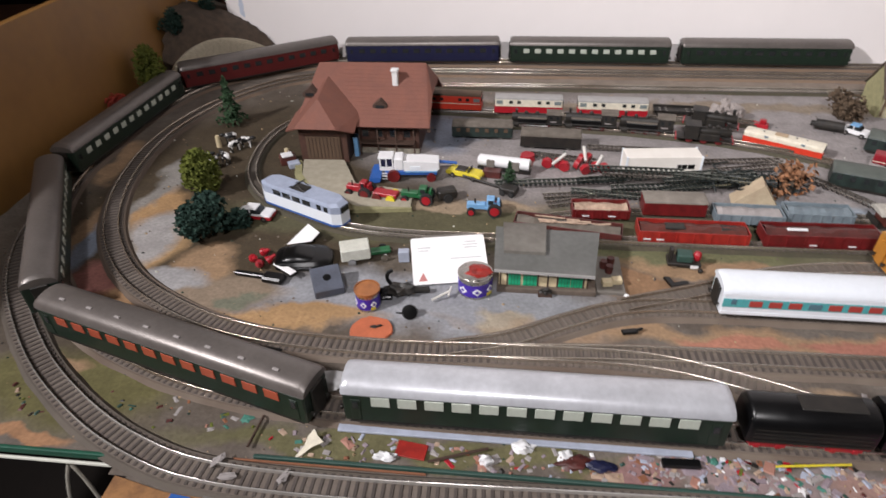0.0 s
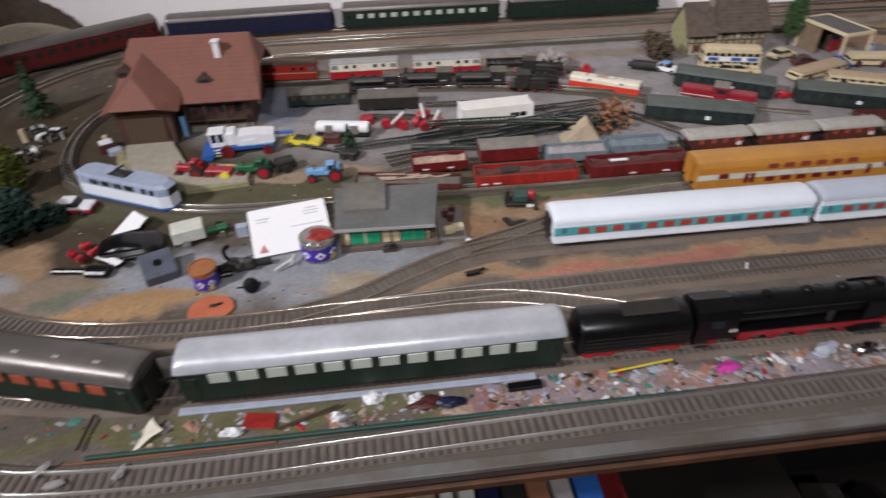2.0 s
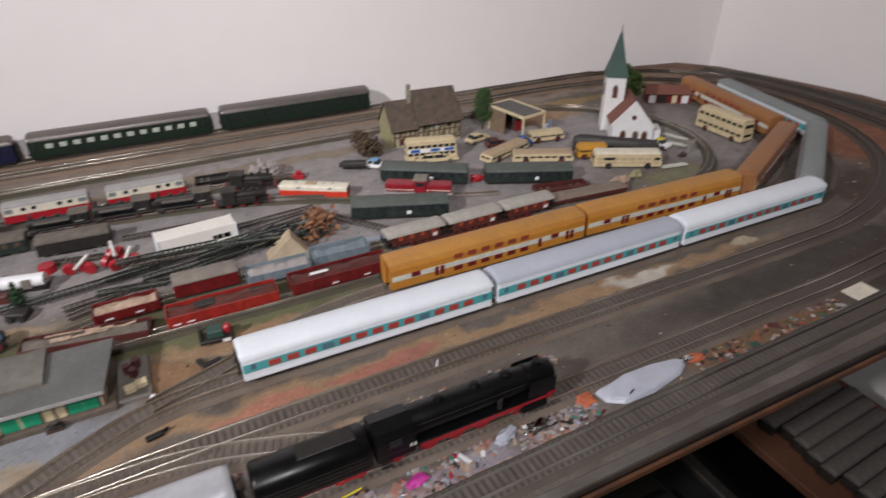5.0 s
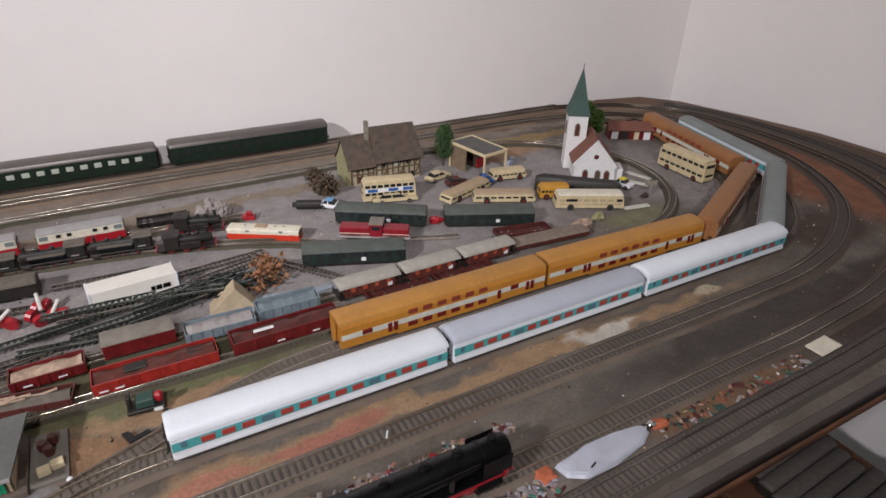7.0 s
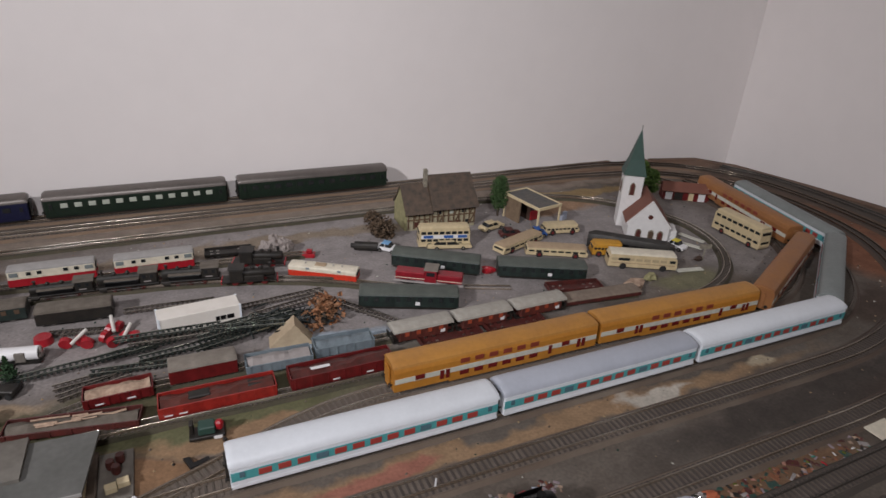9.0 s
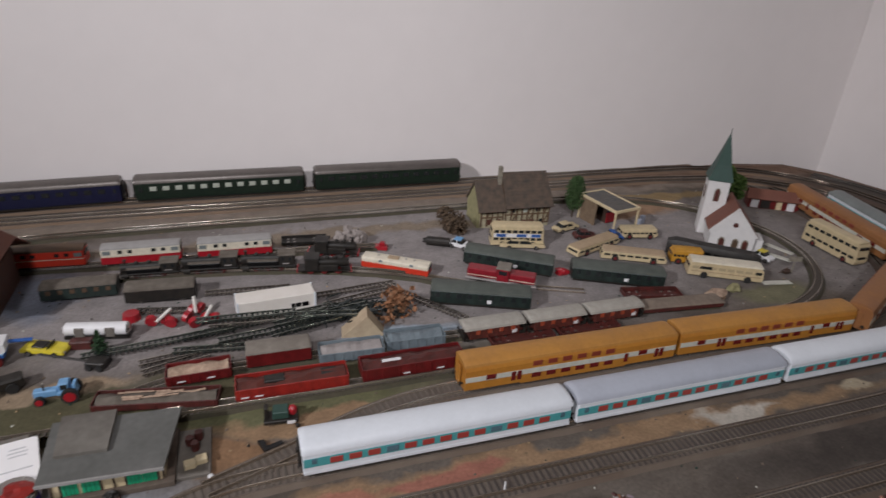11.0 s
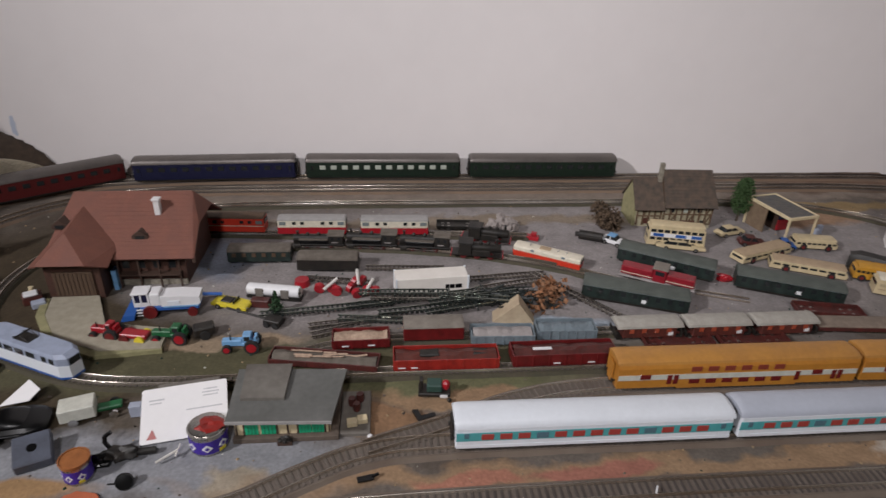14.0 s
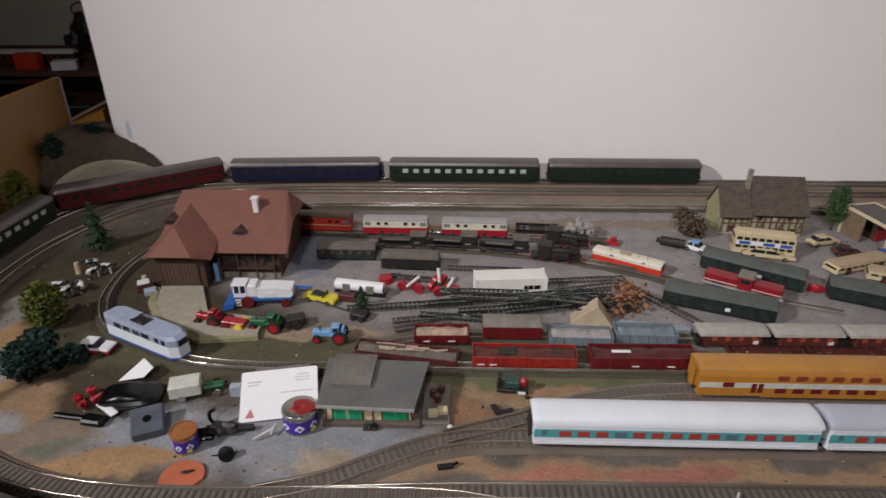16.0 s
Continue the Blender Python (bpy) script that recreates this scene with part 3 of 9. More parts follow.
def sweep(bm, way, outline, step=0.012, z=0.0, slot=0):
    """An outline (across, up) drawn along a way."""
    n = max(2, int(way.long / step))
    rings = []
    for k in range(n + 1):
        s = way.long * k / n
        p, d = way.at(s), way.along(s)
        side = Vector((-d.y, d.x, 0))
        rings.append([p + side * u + Vector((0, 0, v + z)) for u, v in outline])
    return loft(bm, rings, slot)


SLEEPER = {}


def sleeper_mesh(gauge, tie):
    if (gauge, tie) not in SLEEPER:
        w = gauge * 0.76
        SLEEPER[gauge, tie] = mesh_of("sleeper", box(B(), -0.0014, -w, 0, 0.0014, w, 0.0013, 0.0003), tie)
    return SLEEPER[gauge, tie]


def track(label, pts, gauge=0.0165, bed=0.019, lone=None, step=0.0066, rail="nickel", low=0.0, gravel="ballast", tie="sleeper"):
    """Ballast, two rails and sleepers; lone: the stretch (x0, x1, y0, y1) where sleepers are single parts."""
    way = Way(pts)
    ob = thing("track", label, "track", kind="structure")
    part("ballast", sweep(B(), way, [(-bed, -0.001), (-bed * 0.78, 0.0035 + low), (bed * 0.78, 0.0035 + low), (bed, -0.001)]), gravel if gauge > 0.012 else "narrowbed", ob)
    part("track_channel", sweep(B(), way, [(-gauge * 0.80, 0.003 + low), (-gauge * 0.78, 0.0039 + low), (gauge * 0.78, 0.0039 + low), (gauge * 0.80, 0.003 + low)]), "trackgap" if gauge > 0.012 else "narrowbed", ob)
    g = gauge / 2
    for side in (-1, 1):
        head = [(side * g + u, z + low) for u, z in ((-0.0007, 0.0045), (0.0007, 0.0045), (0.00066, 0.0074), (0.00056, 0.0078), (0.00032, 0.0081), (0, 0.0082), (-0.00032, 0.0081), (-0.00056, 0.0078), (-0.00066, 0.0074))]
        part("rail", sweep(B(), way, head, 0.012), rail, ob, "shiny metal rail", smooth=True)
    rest = B()
    n = int(way.long / step)
    w = gauge * 0.76
    half = 0.0014 if gauge > 0.012 else 0.0012
    for k in range(n):
        s = (k + 0.5) * way.long / n
        p, d = way.at(s), way.along(s)
        a = math.atan2(d.y, d.x)
        if lone and lone[0] < p.x < lone[1] and lone[2] < p.y < lone[3]:
            part("sleeper", sleeper_mesh(gauge, tie), None, ob, m=pose(p.x, p.y, 0.0033 + low, 0, 0, math.degrees(a)))
        else:
            side = Vector((-d.y, d.x, 0)) * w
            e = d * half
            q = [p - side - e, p - side + e, p + side + e, p + side - e]
            lo = [rest.verts.new(v + Vector((0, 0, 0.003 + low))) for v in q]
            hi = [rest.verts.new(v + Vector((0, 0, 0.0049 + low))) for v in q]
            rest.faces.new(hi)
            for i in range(4):
                rest.faces.new((lo[i], lo[(i + 1) % 4], hi[(i + 1) % 4], hi[i]))
    tagged(part("sleepers", rest, tie, ob), kind="stuff")
    return way


T1 = [(1.80, 1.46), (1.855, 1.34), (1.875, 1.18), (1.865, 1.02), (1.80, 0.87), (1.68, 0.745), (1.50, 0.675), (1.28, 0.655), (1.02, 0.649), (0.6, 0.641), (0.4, 0.636), (0.25, 0.632), (0.138, 0.636), (0.07, 0.653), (0.0, 0.688), (-0.08, 0.747), (-0.165, 0.838), (-0.215, 0.93), (-0.24, 1.04)]
T2 = [(1.50, 1.553), (1.3, 1.556), (1.0, 1.556), (0.7, 1.556), (0.4, 1.556), (0.2, 1.554), (0.08, 1.545), (-0.03, 1.528), (-0.13, 1.482), (-0.205, 1.40), (-0.238, 1.29), (-0.246, 1.17), (-0.235, 1.05), (-0.19, 0.93), (-0.12, 0.838), (-0.04, 0.775), (0.06, 0.732), (0.16, 0.711), (0.28, 0.705), (0.5, 0.705), (0.8, 0.705), (1.1, 0.706), (1.25, 0.708), (1.42, 0.724), (1.58, 0.775), (1.71, 0.86), (1.79, 0.98), (1.815, 1.10), (1.815, 1.25), (1.78, 1.39), (1.69, 1.49), (1.58, 1.535), (1.50, 1.553)]
T3 = [(1.70, 1.39), (1.58, 1.465), (1.40, 1.497), (1.2, 1.50), (0.8, 1.50), (0.4, 1.50), (0.2, 1.499), (0.06, 1.488), (-0.06, 1.44), (-0.14, 1.345), (-0.178, 1.22), (-0.172, 1.09), (-0.13, 0.965), (-0.06, 0.872), (0.023, 0.817), (0.111, 0.786), (0.221, 0.776), (0.344, 0.78), (0.5, 0.788), (0.73, 0.791), (0.95, 0.791), (1.2, 0.791), (1.365, 0.797), (1.50, 0.832), (1.63, 0.91), (1.715, 1.02), (1.752, 1.14), (1.75, 1.28), (1.70, 1.39)]
T5 = [(0.30, 0.779), (0.36, 0.797), (0.415, 0.826), (0.47, 0.849), (0.55, 0.857), (0.8, 0.857), (1.1, 0.857), (1.34, 0.857), (1.46, 0.89), (1.555, 0.965), (1.612, 1.06), (1.642, 1.17), (1.650, 1.30), (1.62, 1.40)]
T6 = [(0.47, 0.853), (0.55, 0.882), (0.63, 0.915), (0.72, 0.930), (0.9, 0.931), (1.1, 0.930), (1.26, 0.925), (1.38, 0.942), (1.49, 1.005), (1.55, 1.09), (1.580, 1.20), (1.590, 1.33), (1.562, 1.43)]
T7 = [(0.344, 0.779), (0.477, 0.779), (0.566, 0.757), (0.64, 0.729), (0.72, 0.711), (0.80, 0.706)]
N1 = [(0.80, 0.967), (0.6, 0.966), (0.48, 0.966), (0.36, 0.962), (0.25, 0.961), (0.17, 0.970), (0.10, 0.998), (0.04, 1.036), (0.003, 1.09), (-0.012, 1.16), (-0.008, 1.22), (0.012, 1.27), (0.06, 1.35), (0.16, 1.415), (0.3, 1.430), (0.6, 1.431), (0.9, 1.431), (1.1, 1.428), (1.25, 1.405), (1.36, 1.34), (1.42, 1.25), (1.435, 1.18), (1.418, 1.105), (1.365, 1.035), (1.28, 0.99), (1.15, 0.972), (1.0, 0.968), (0.80, 0.967)]
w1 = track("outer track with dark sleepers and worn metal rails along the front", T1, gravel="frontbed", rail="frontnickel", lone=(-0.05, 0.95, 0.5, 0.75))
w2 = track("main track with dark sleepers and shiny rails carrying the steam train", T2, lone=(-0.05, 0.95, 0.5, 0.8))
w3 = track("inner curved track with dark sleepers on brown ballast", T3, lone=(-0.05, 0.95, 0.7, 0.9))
w5 = track("siding track carrying the white and turquoise coaches", T5, lone=(0.3, 1.0, 0.7, 0.9), low=0.0003, tie="dustysleeper")
w6 = track("siding track carrying the orange double-deck coaches", T6, low=0.0006, tie="dustysleeper")
w7 = track("short crossover track between two main tracks", T7, lone=(0.3, 0.9, 0.6, 0.9), low=0.0005, tie="dustysleeper")
n1 = track("narrow-gauge loop track with thin rails", N1, gauge=0.010, bed=0.012, step=0.006, rail="railbrown")
n2 = track("narrow-gauge siding with thin rails", [(0.36, 0.985), (0.42, 1.015), (0.5, 1.027), (0.7, 1.030), (0.9, 1.033), (1.05, 1.032), (1.16, 1.02)], gauge=0.010, bed=0.011, step=0.006, rail="railbrown")
n3 = track("narrow-gauge yard track behind the farmhouse", [(0.17, 1.324), (0.3, 1.316), (0.4, 1.3115), (0.6, 1.304), (0.72, 1.296)], gauge=0.010, bed=0.011, step=0.006, rail="railbrown")
n4 = track("narrow-gauge yard track beside the railcars", [(0.33, 1.273), (0.47, 1.265), (0.60, 1.244), (0.72, 1.205), (0.82, 1.15)], gauge=0.010, bed=0.011, step=0.006, rail="railbrown")


# ---- rail vehicles ----
RAIL = 0.0082


def wheel_mesh(r, w=0.003):
    bm = B()
    rod(bm, (0, -w / 2, 0), (0, w / 2, 0), r, 14)
    rod(bm, (0, -w / 2 - 0.0006, 0), (0, -w / 2, 0), r * 0.78, 12)
    return bm


def wheels(parent, xs, r, half, material="steel", z=None):
    me = mesh_of("wheel", wheel_mesh(r), material)
    for x in xs:
        for side in (-1, 1):
            part("wheel", me, None, parent, m=pose(x, side * half, r if z is None else z, 0, 0, 0 if side < 0 else 180))


def bogie(parent, x, material="soot", r=0.0052, half=0.0085, base=0.011, side=0.0125):
    bm = B()
    for s in (-1, 1):
        box(bm, x - base, s * side - 0.001, 0.0035, x + base, s * side + 0.001, 0.0078, 0.0005)
        for k in (-0.6, 0.6):
            box(bm, x + k * base - 0.0022, s * side - 0.0015, 0.0028, x + k * base + 0.0022, s * side + 0.0015, 0.0070, 0.0004)
    box(bm, x - 0.003, -side, 0.0045, x + 0.003, side, 0.0085)
    ob = part("bogie", bm, material, parent)
    wheels(ob, (x - 0.6 * base, x + 0.6 * base), r, half)
    return ob


def arc_section(w, z0, z1, crown, n=7):
    """A coach roof's outline: from one eave over the crown to the other."""
    pts = []
    for k in range(n + 1):
        a = math.pi * k / n
        pts.append((-w * math.cos(a), z0 + (z1 - z0) * (math.sin(a) ** crown)))
    return pts


def coach_roof(L, w, z0, z1, crown=0.8, ends=0.006):
    rings = []
    for x, k in ((-L / 2, 0.72), (-L / 2 + ends * 0.4, 0.92), (-L / 2 + ends, 1.0), (L / 2 - ends, 1.0), (L / 2 - ends * 0.4, 0.92), (L / 2, 0.72)):
        rings.append([(x, u * (0.94 + 0.06 * k), z0 + (v - z0) * k) for u, v in arc_section(w, z0, z1, crown, 9)])
    return loft(B(), rings)


def buffers(parent, L, z=0.011, material="soot"):
    me = B()
    rod(me, (0, 0, 0), (0.004, 0, 0), 0.0010, 8)
    rod(me, (0.004, 0, 0), (0.0052, 0, 0), 0.0024, 10)
    me = mesh_of("buffer", me, material)
    for e in (0, 180):
        for s in (-1, 1):
            part("buffer", me, None, parent, m=pose((L / 2) * (1 if e == 0 else -1), s * 0.010, z, 0, 0, e))


def long_coach(label, body, roof, band=None, glass="glass", L=0.270, n=11, w=0.0165, group="", low=None, vents=False, gaps=(), glow=0.0, tall=1.0, pane_w=0.0055, pane_z=0.0198, pane_h=0.0080, door_paint=None, gap_glass=None):
    """A four-axle passenger coach with bogies, windows on both sides, doors and a round roof."""
    ob = thing("passenger_coach", label, "railway coach", group=group)
    bm = B()
    h = L / 2 - 0.001
    up = lambda z: 0.0035 + (z - 0.0035) * tall
    box(bm, -h, -w, 0.0035, h, w, up(0.0335), 0.0012)
    part("body", bm, body, ob)
    for e in (-1, 1):
        part("gangway", box(B(), e * h + (0.0003 if e > 0 else -0.0030), -0.0075, 0.006, e * h + (0.0030 if e > 0 else -0.0003), 0.0075, up(0.034), 0.0006), "soot", ob, "black rubber gangway")
    # dark strips drawn for the thin shadow line below the body
    for s in (-1, 1):
        part("solebar", box(B(), -h + 0.004, s * w * 0.94 - 0.0006, 0.0016, h - 0.004, s * w * 0.94 + 0.0006, 0.0036), "soot", ob, "dark bar drawn as the shadow line under the body")
    part("roof", coach_roof(L, w + 0.0004, up(0.0335), up(0.0452)), roof, ob, smooth=True)
    if band:
        for s in (-1, 1):
            part("stripe", box(B(), -h + 0.0005, s * (w + 0.0001) - 0.0003, up(0.0148), h - 0.0005, s * (w + 0.0001) + 0.0003, up(0.0268)), band, ob, "painted stripe at window height")
    if low:
        for s in (-1, 1):
            part("skirt", box(B(), -h + 0.0005, s * (w + 0.0001) - 0.0003, 0.0040, h - 0.0005, s * (w + 0.0001) + 0.0003, 0.0075), low, ob)
    win = mesh_of("window", box(B(), -pane_w, -0.0004, 0.0, pane_w, 0.0004, pane_h * tall, 0.0003), glass)
    dull = mesh_of("window", box(B(), -pane_w, -0.0004, 0.0, pane_w, 0.0004, pane_h * tall, 0.0003), gap_glass or glass)
    for k in range(n):
        if k in gaps and not gap_glass:
            continue
        x = -h + 0.030 + (2 * h - 0.060) * k / (n - 1)
        for s in (-1, 1):
            part("window", dull if k in gaps else win, None, ob, m=pose(x, s * (w + 0.0004), up(pane_z)))
    door = mesh_of("door", box(B(), -0.0038, -0.0003, 0.0, 0.0038, 0.0003, 0.0225 * tall, 0.0002), door_paint or body)
    pane = mesh_of("pane", box(B(), -0.0022, -0.0006, 0.0135 * tall, 0.0022, 0.0006, 0.0205 * tall), gap_glass or ("glass" if glow else glass))
    for x in (-h + 0.010, h - 0.010):
        for s in (-1, 1):
            d = part("door", door, None, ob, m=pose(x, s * (w - 0.0001 if door_paint else w + 0.0003), up(0.0060)))
            part("pane", pane, None, d, m=pose(0, s * (0.0006 if door_paint else 0.0002), 0))
    for x in (-L / 2 + 0.042, L / 2 - 0.042):
        bogie(ob, x)
    bm = B()
    for x0, x1 in ((-0.045, -0.020), (-0.008, 0.012), (0.025, 0.050)):
        box(bm, x0, -0.012, 0.0008, x1, 0.012, 0.0040, 0.0006)
    part("underframe", bm, "soot", ob)
    if vents:
        me = mesh_of("roof_vent", box(B(), -0.003, -0.0015, 0, 0.003, 0.0008, 0.0016, 0.0003), "dust")
        for k in range(8):
            part("roof_vent", me, None, ob, m=pose(-L / 2 + 0.03 + k * (L - 0.06) / 7, -0.006, up(0.0442)))
    buffers(ob, L - 0.004)
    return ob


def decker(L=0.272, w=0.0165, body="orange", roof="orangeroof", label="orange double-deck railway coach with a white band and red windows"):
    """An orange double-deck coach with a white band and two rows of windows."""
    ob = thing("double_deck_coach", label, "railway coach", group="orange double-deck train")
    h = L / 2 - 0.001
    bm = B()
    prism(bm, [(-w, 0.0045), (w, 0.0045), (w, 0.0290), (w * 0.93, 0.0335), (-w * 0.93, 0.0335), (-w, 0.0290)], -h, h, "x")
    box(bm, -L / 4, -w + 0.0004, 0.0018, L / 4, w - 0.0004, 0.0048, 0.0006)
    for e in (-1, 1):
        box(bm, e * h - 0.0015, -0.006, 0.006, e * h + 0.0028 * e, 0.006, 0.030)
    part("body", bm, body, ob)
    part("roof", coach_roof(L, w * 0.935, 0.0335, 0.0400, 0.75), roof, ob, smooth=True)
    for s in (-1, 1):
        part("stripe", box(B(), -h + 0.0006, s * (w + 0.0001) - 0.0003, 0.0150, h - 0.0006, s * (w + 0.0001) + 0.0003, 0.0215), "bandwhite", ob, "white painted band")
    lowwin = mesh_of("window", box(B(), -0.0056, -0.0004, 0.0, 0.0060, 0.0004, 0.0062, 0.0003), "deckglass")
    upwin = mesh_of("window", box(B(), -0.0056, -0.0004, 0.0, 0.0060, 0.0004, 0.0064, 0.0003), "upperglass")
    slim = mesh_of("door", box(B(), -0.0026, -0.0004, 0.0, 0.0026, 0.0004, 0.0120, 0.0003), "deckglass")
    for s in (-1, 1):
        for k in range(6):
            x = -0.050 + k * 0.0185
            part("window", lowwin, None, ob, m=pose(x, s * (w + 0.0003), 0.0086))
            part("window", upwin, None, ob, m=pose(x, s * (w + 0.0002), 0.0246))
        for x in (-0.105, 0.088):
            part("window", lowwin, None, ob, m=pose(x, s * (w + 0.0006), 0.0160))
        for x in (-0.078, -0.071, 0.066, 0.108, 0.115):
            part("door", slim, None, ob, m=pose(x, s * (w + 0.0005), 0.0090))
    for x in (-L / 2 + 0.038, L / 2 - 0.038):
        bogie(ob, x)
    buffers(ob, L - 0.004)
    return ob


def place_on(way, s, ob, span, z=RAIL, back=False):
    """Sets a vehicle on a way, its pivots span apart round the length s."""
    p, q = way.at(s - span / 2), way.at(s + span / 2)
    if back:
        p, q = q, p
    ob.matrix_basis = between(p, q, z)
    return ob


def pose_on(way, s, span, z=RAIL):
    return between(way.at(s - span / 2), way.at(s + span / 2), z)


# white and turquoise train
turq = long_coach("white coach with a turquoise window stripe and red curtains", "coachwhite", "coachwhite", "turquoise", "curtain", n=13, gaps=(3, 9), group="white and turquoise train", low="coachwhite", tall=0.82, pane_w=0.0058, pane_z=0.0162, pane_h=0.0086, door_paint="coachwhite", gap_glass="blueglass")
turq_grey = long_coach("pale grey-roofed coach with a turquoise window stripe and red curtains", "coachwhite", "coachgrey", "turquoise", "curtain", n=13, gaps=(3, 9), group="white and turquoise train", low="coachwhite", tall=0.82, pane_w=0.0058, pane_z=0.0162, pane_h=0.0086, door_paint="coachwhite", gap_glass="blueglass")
s5 = w5.nearest(0.552, 0.857)
SP = 0.2755
place_on(w5, s5 + SP * 0.5, turq, 0.18)
place_on(w5, s5 + SP * 1.5, turq_grey, 0.18)
copy_thing(turq, pose_on(w5, s5 + SP * 2.5, 0.18))
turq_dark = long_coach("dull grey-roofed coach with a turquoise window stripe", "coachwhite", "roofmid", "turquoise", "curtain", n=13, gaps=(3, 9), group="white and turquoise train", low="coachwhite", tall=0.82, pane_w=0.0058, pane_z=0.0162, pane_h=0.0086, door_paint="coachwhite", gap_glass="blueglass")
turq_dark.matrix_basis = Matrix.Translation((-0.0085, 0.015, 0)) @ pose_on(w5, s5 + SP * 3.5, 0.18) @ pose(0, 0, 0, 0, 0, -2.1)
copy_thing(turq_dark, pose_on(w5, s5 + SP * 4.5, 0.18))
# orange train
deck = decker()
s6 = w6.nearest(0.731, 0.931)
place_on(w6, s6 + 0.2775 * 0.5, deck, 0.19)
copy_thing(deck, pose_on(w6, s6 + 0.2775 * 1.5, 0.19))
deck_dark = decker(body="oldorange", roof="oldorange", label="brown-orange double-deck railway coach with a white band")
place_on(w6, s6 + 0.2775 * 2.5, deck_dark, 0.19)
copy_thing(deck_dark, pose_on(w6, s6 + 0.2775 * 3.5 + 0.016, 0.19))


def express_loco():
    """A streamlined black express steam locomotive with red running gear; it heads towards +x."""
    ob = thing("steam_locomotive", "black express steam locomotive with red wheels", "locomotive")
    bm = B()
    rings = []
    for x, r in ((-0.040, 0.0128), (0.010, 0.0128), (0.060, 0.0120), (0.094, 0.0118), (0.098, 0.0108), (0.100, 0.0060)):
        rings.append([(x, r * math.cos(2 * math.pi * k / 20), 0.0300 + r * math.sin(2 * math.pi * k / 20)) for k in range(20)])
    part("boiler", loft(bm, rings), "black", ob, smooth=True)
    bm = B()
    rings = [[(x, u, v) for u, v in ((-0.0155, 0.012), (-0.0155, 0.033), (-0.012, 0.0395), (0, 0.0425), (0.012, 0.0395), (0.0155, 0.033), (0.0155, 0.012))] for x in (-0.073, -0.040)]
    part("cab", loft(bm, rings), "black", ob)
    win = mesh_of("cab_window", box(B(), -0.005, -0.0004, 0, 0.005, 0.0004, 0.007), "glass")
    for s in (-1, 1):
        part("cab_window", win, None, ob, m=pose(-0.057, s * 0.0157, 0.025))
    bm = B()
    box(bm, -0.073, -0.0158, 0.0165, 0.088, 0.0158, 0.0185, 0.0006)
    part("running_board", bm, "black", ob)
    for s in (-1, 1):
        part("skirt", box(B(), -0.035, s * 0.0152 - 0.0006, 0.0125, 0.086, s * 0.0152 + 0.0006, 0.0175), "red", ob, "red side skirt")
        part("smoke_deflector", box(B(), 0.068, s * 0.0150 - 0.0005, 0.019, 0.096, s * 0.0150 + 0.0005, 0.036, 0.0004), "black", ob)
        rod_bm = B()
        rod(rod_bm, (0.062, s * 0.0135, 0.0095), (0.086, s * 0.0135, 0.0095), 0.0052, 14)
        part("cylinder", rod_bm, "black", ob)
        bar = B()
        box(bar, -0.032, s * 0.0115 - 0.0006, 0.0082, 0.064, s * 0.0115 + 0.0006, 0.0102)
        part("coupling_rod", bar, "steel", ob)
    for s in (-1, 1):
        rail = B()
        rod(rail, (-0.036, s * 0.0124, 0.0352), (0.066, s * 0.0118, 0.0345), 0.0004, 6)
        part("handrail", rail, "soot", ob)
        step = B()
        box(step, -0.070, s * 0.0150 - 0.001, 0.004, -0.060, s * 0.0150 + 0.001, 0.0052)
        box(step, -0.070, s * 0.0150 - 0.001, 0.009, -0.060, s * 0.0150 + 0.001, 0.0102)
        part("cab_step", step, "soot", ob)
        pump = B()
        rod(pump, (0.040, s * 0.0128, 0.0195), (0.040, s * 0.0128, 0.0290), 0.0024, 10)
        part("air_pump", pump, "soot", ob)
        for x in (-0.0440, -0.0405):
            part("cab_mark", box(B(), x - 0.0010, s * 0.0159 - 0.0002, 0.0190, x + 0.0010, s * 0.0159 + 0.0002, 0.0222), "bandwhite", ob, "small white bar on the cab side")
        part("crosshead", box(B(), 0.050, s * 0.0128 - 0.0007, 0.0080, 0.062, s * 0.0128 + 0.0007, 0.0112), "steel", ob)
    for x in (-0.030, -0.002, 0.036, 0.072):
        rings = [[(x + d, 0.01315 * q * math.cos(2 * math.pi * k / 20), 0.0300 + 0.01315 * q * math.sin(2 * math.pi * k / 20)) for k in range(20)] for d, q in ((-0.0006, 0.97 if x > 0.03 else 1.0), (0.0006, 0.97 if x > 0.03 else 1.0))]
        part("boiler_band", loft(B(), rings), "black", ob, smooth=True)
    bm = B()
    lathe(bm, [(0.0042, 0), (0.0036, 0.002), (0.0036, 0.0045), (0.0040, 0.0052)], 16, (0.084, 0, 0.041))
    part("chimney", bm, "black", ob)
    for x, r in ((0.052, 0.0052), (0.022, 0.0052), (-0.012, 0.0045)):
        bm = B()
        lathe(bm, [(r, -0.003), (r, 0.001), (r * 0.8, 0.0026), (r * 0.35, 0.0034)], 14, (x, 0, 0.0425))
        part("dome", bm, "black", ob, smooth=True)
    big = mesh_of("driving_wheel", wheel_mesh(0.0092, 0.0028), "red")
    for x in (-0.025, 0.0, 0.025):
        for s in (-1, 1):
            part("driving_wheel", big, None, ob, m=pose(x, s * 0.0085, 0.0092, 0, 0, 0 if s < 0 else 180))
    wheels(ob, (0.060, 0.084), 0.0056, 0.0085, "red")
    wheels(ob, (-0.055,), 0.0068, 0.0085, "red")
    bm = B()
    box(bm, -0.068, -0.0065, 0.008, 0.088, 0.0065, 0.0165)
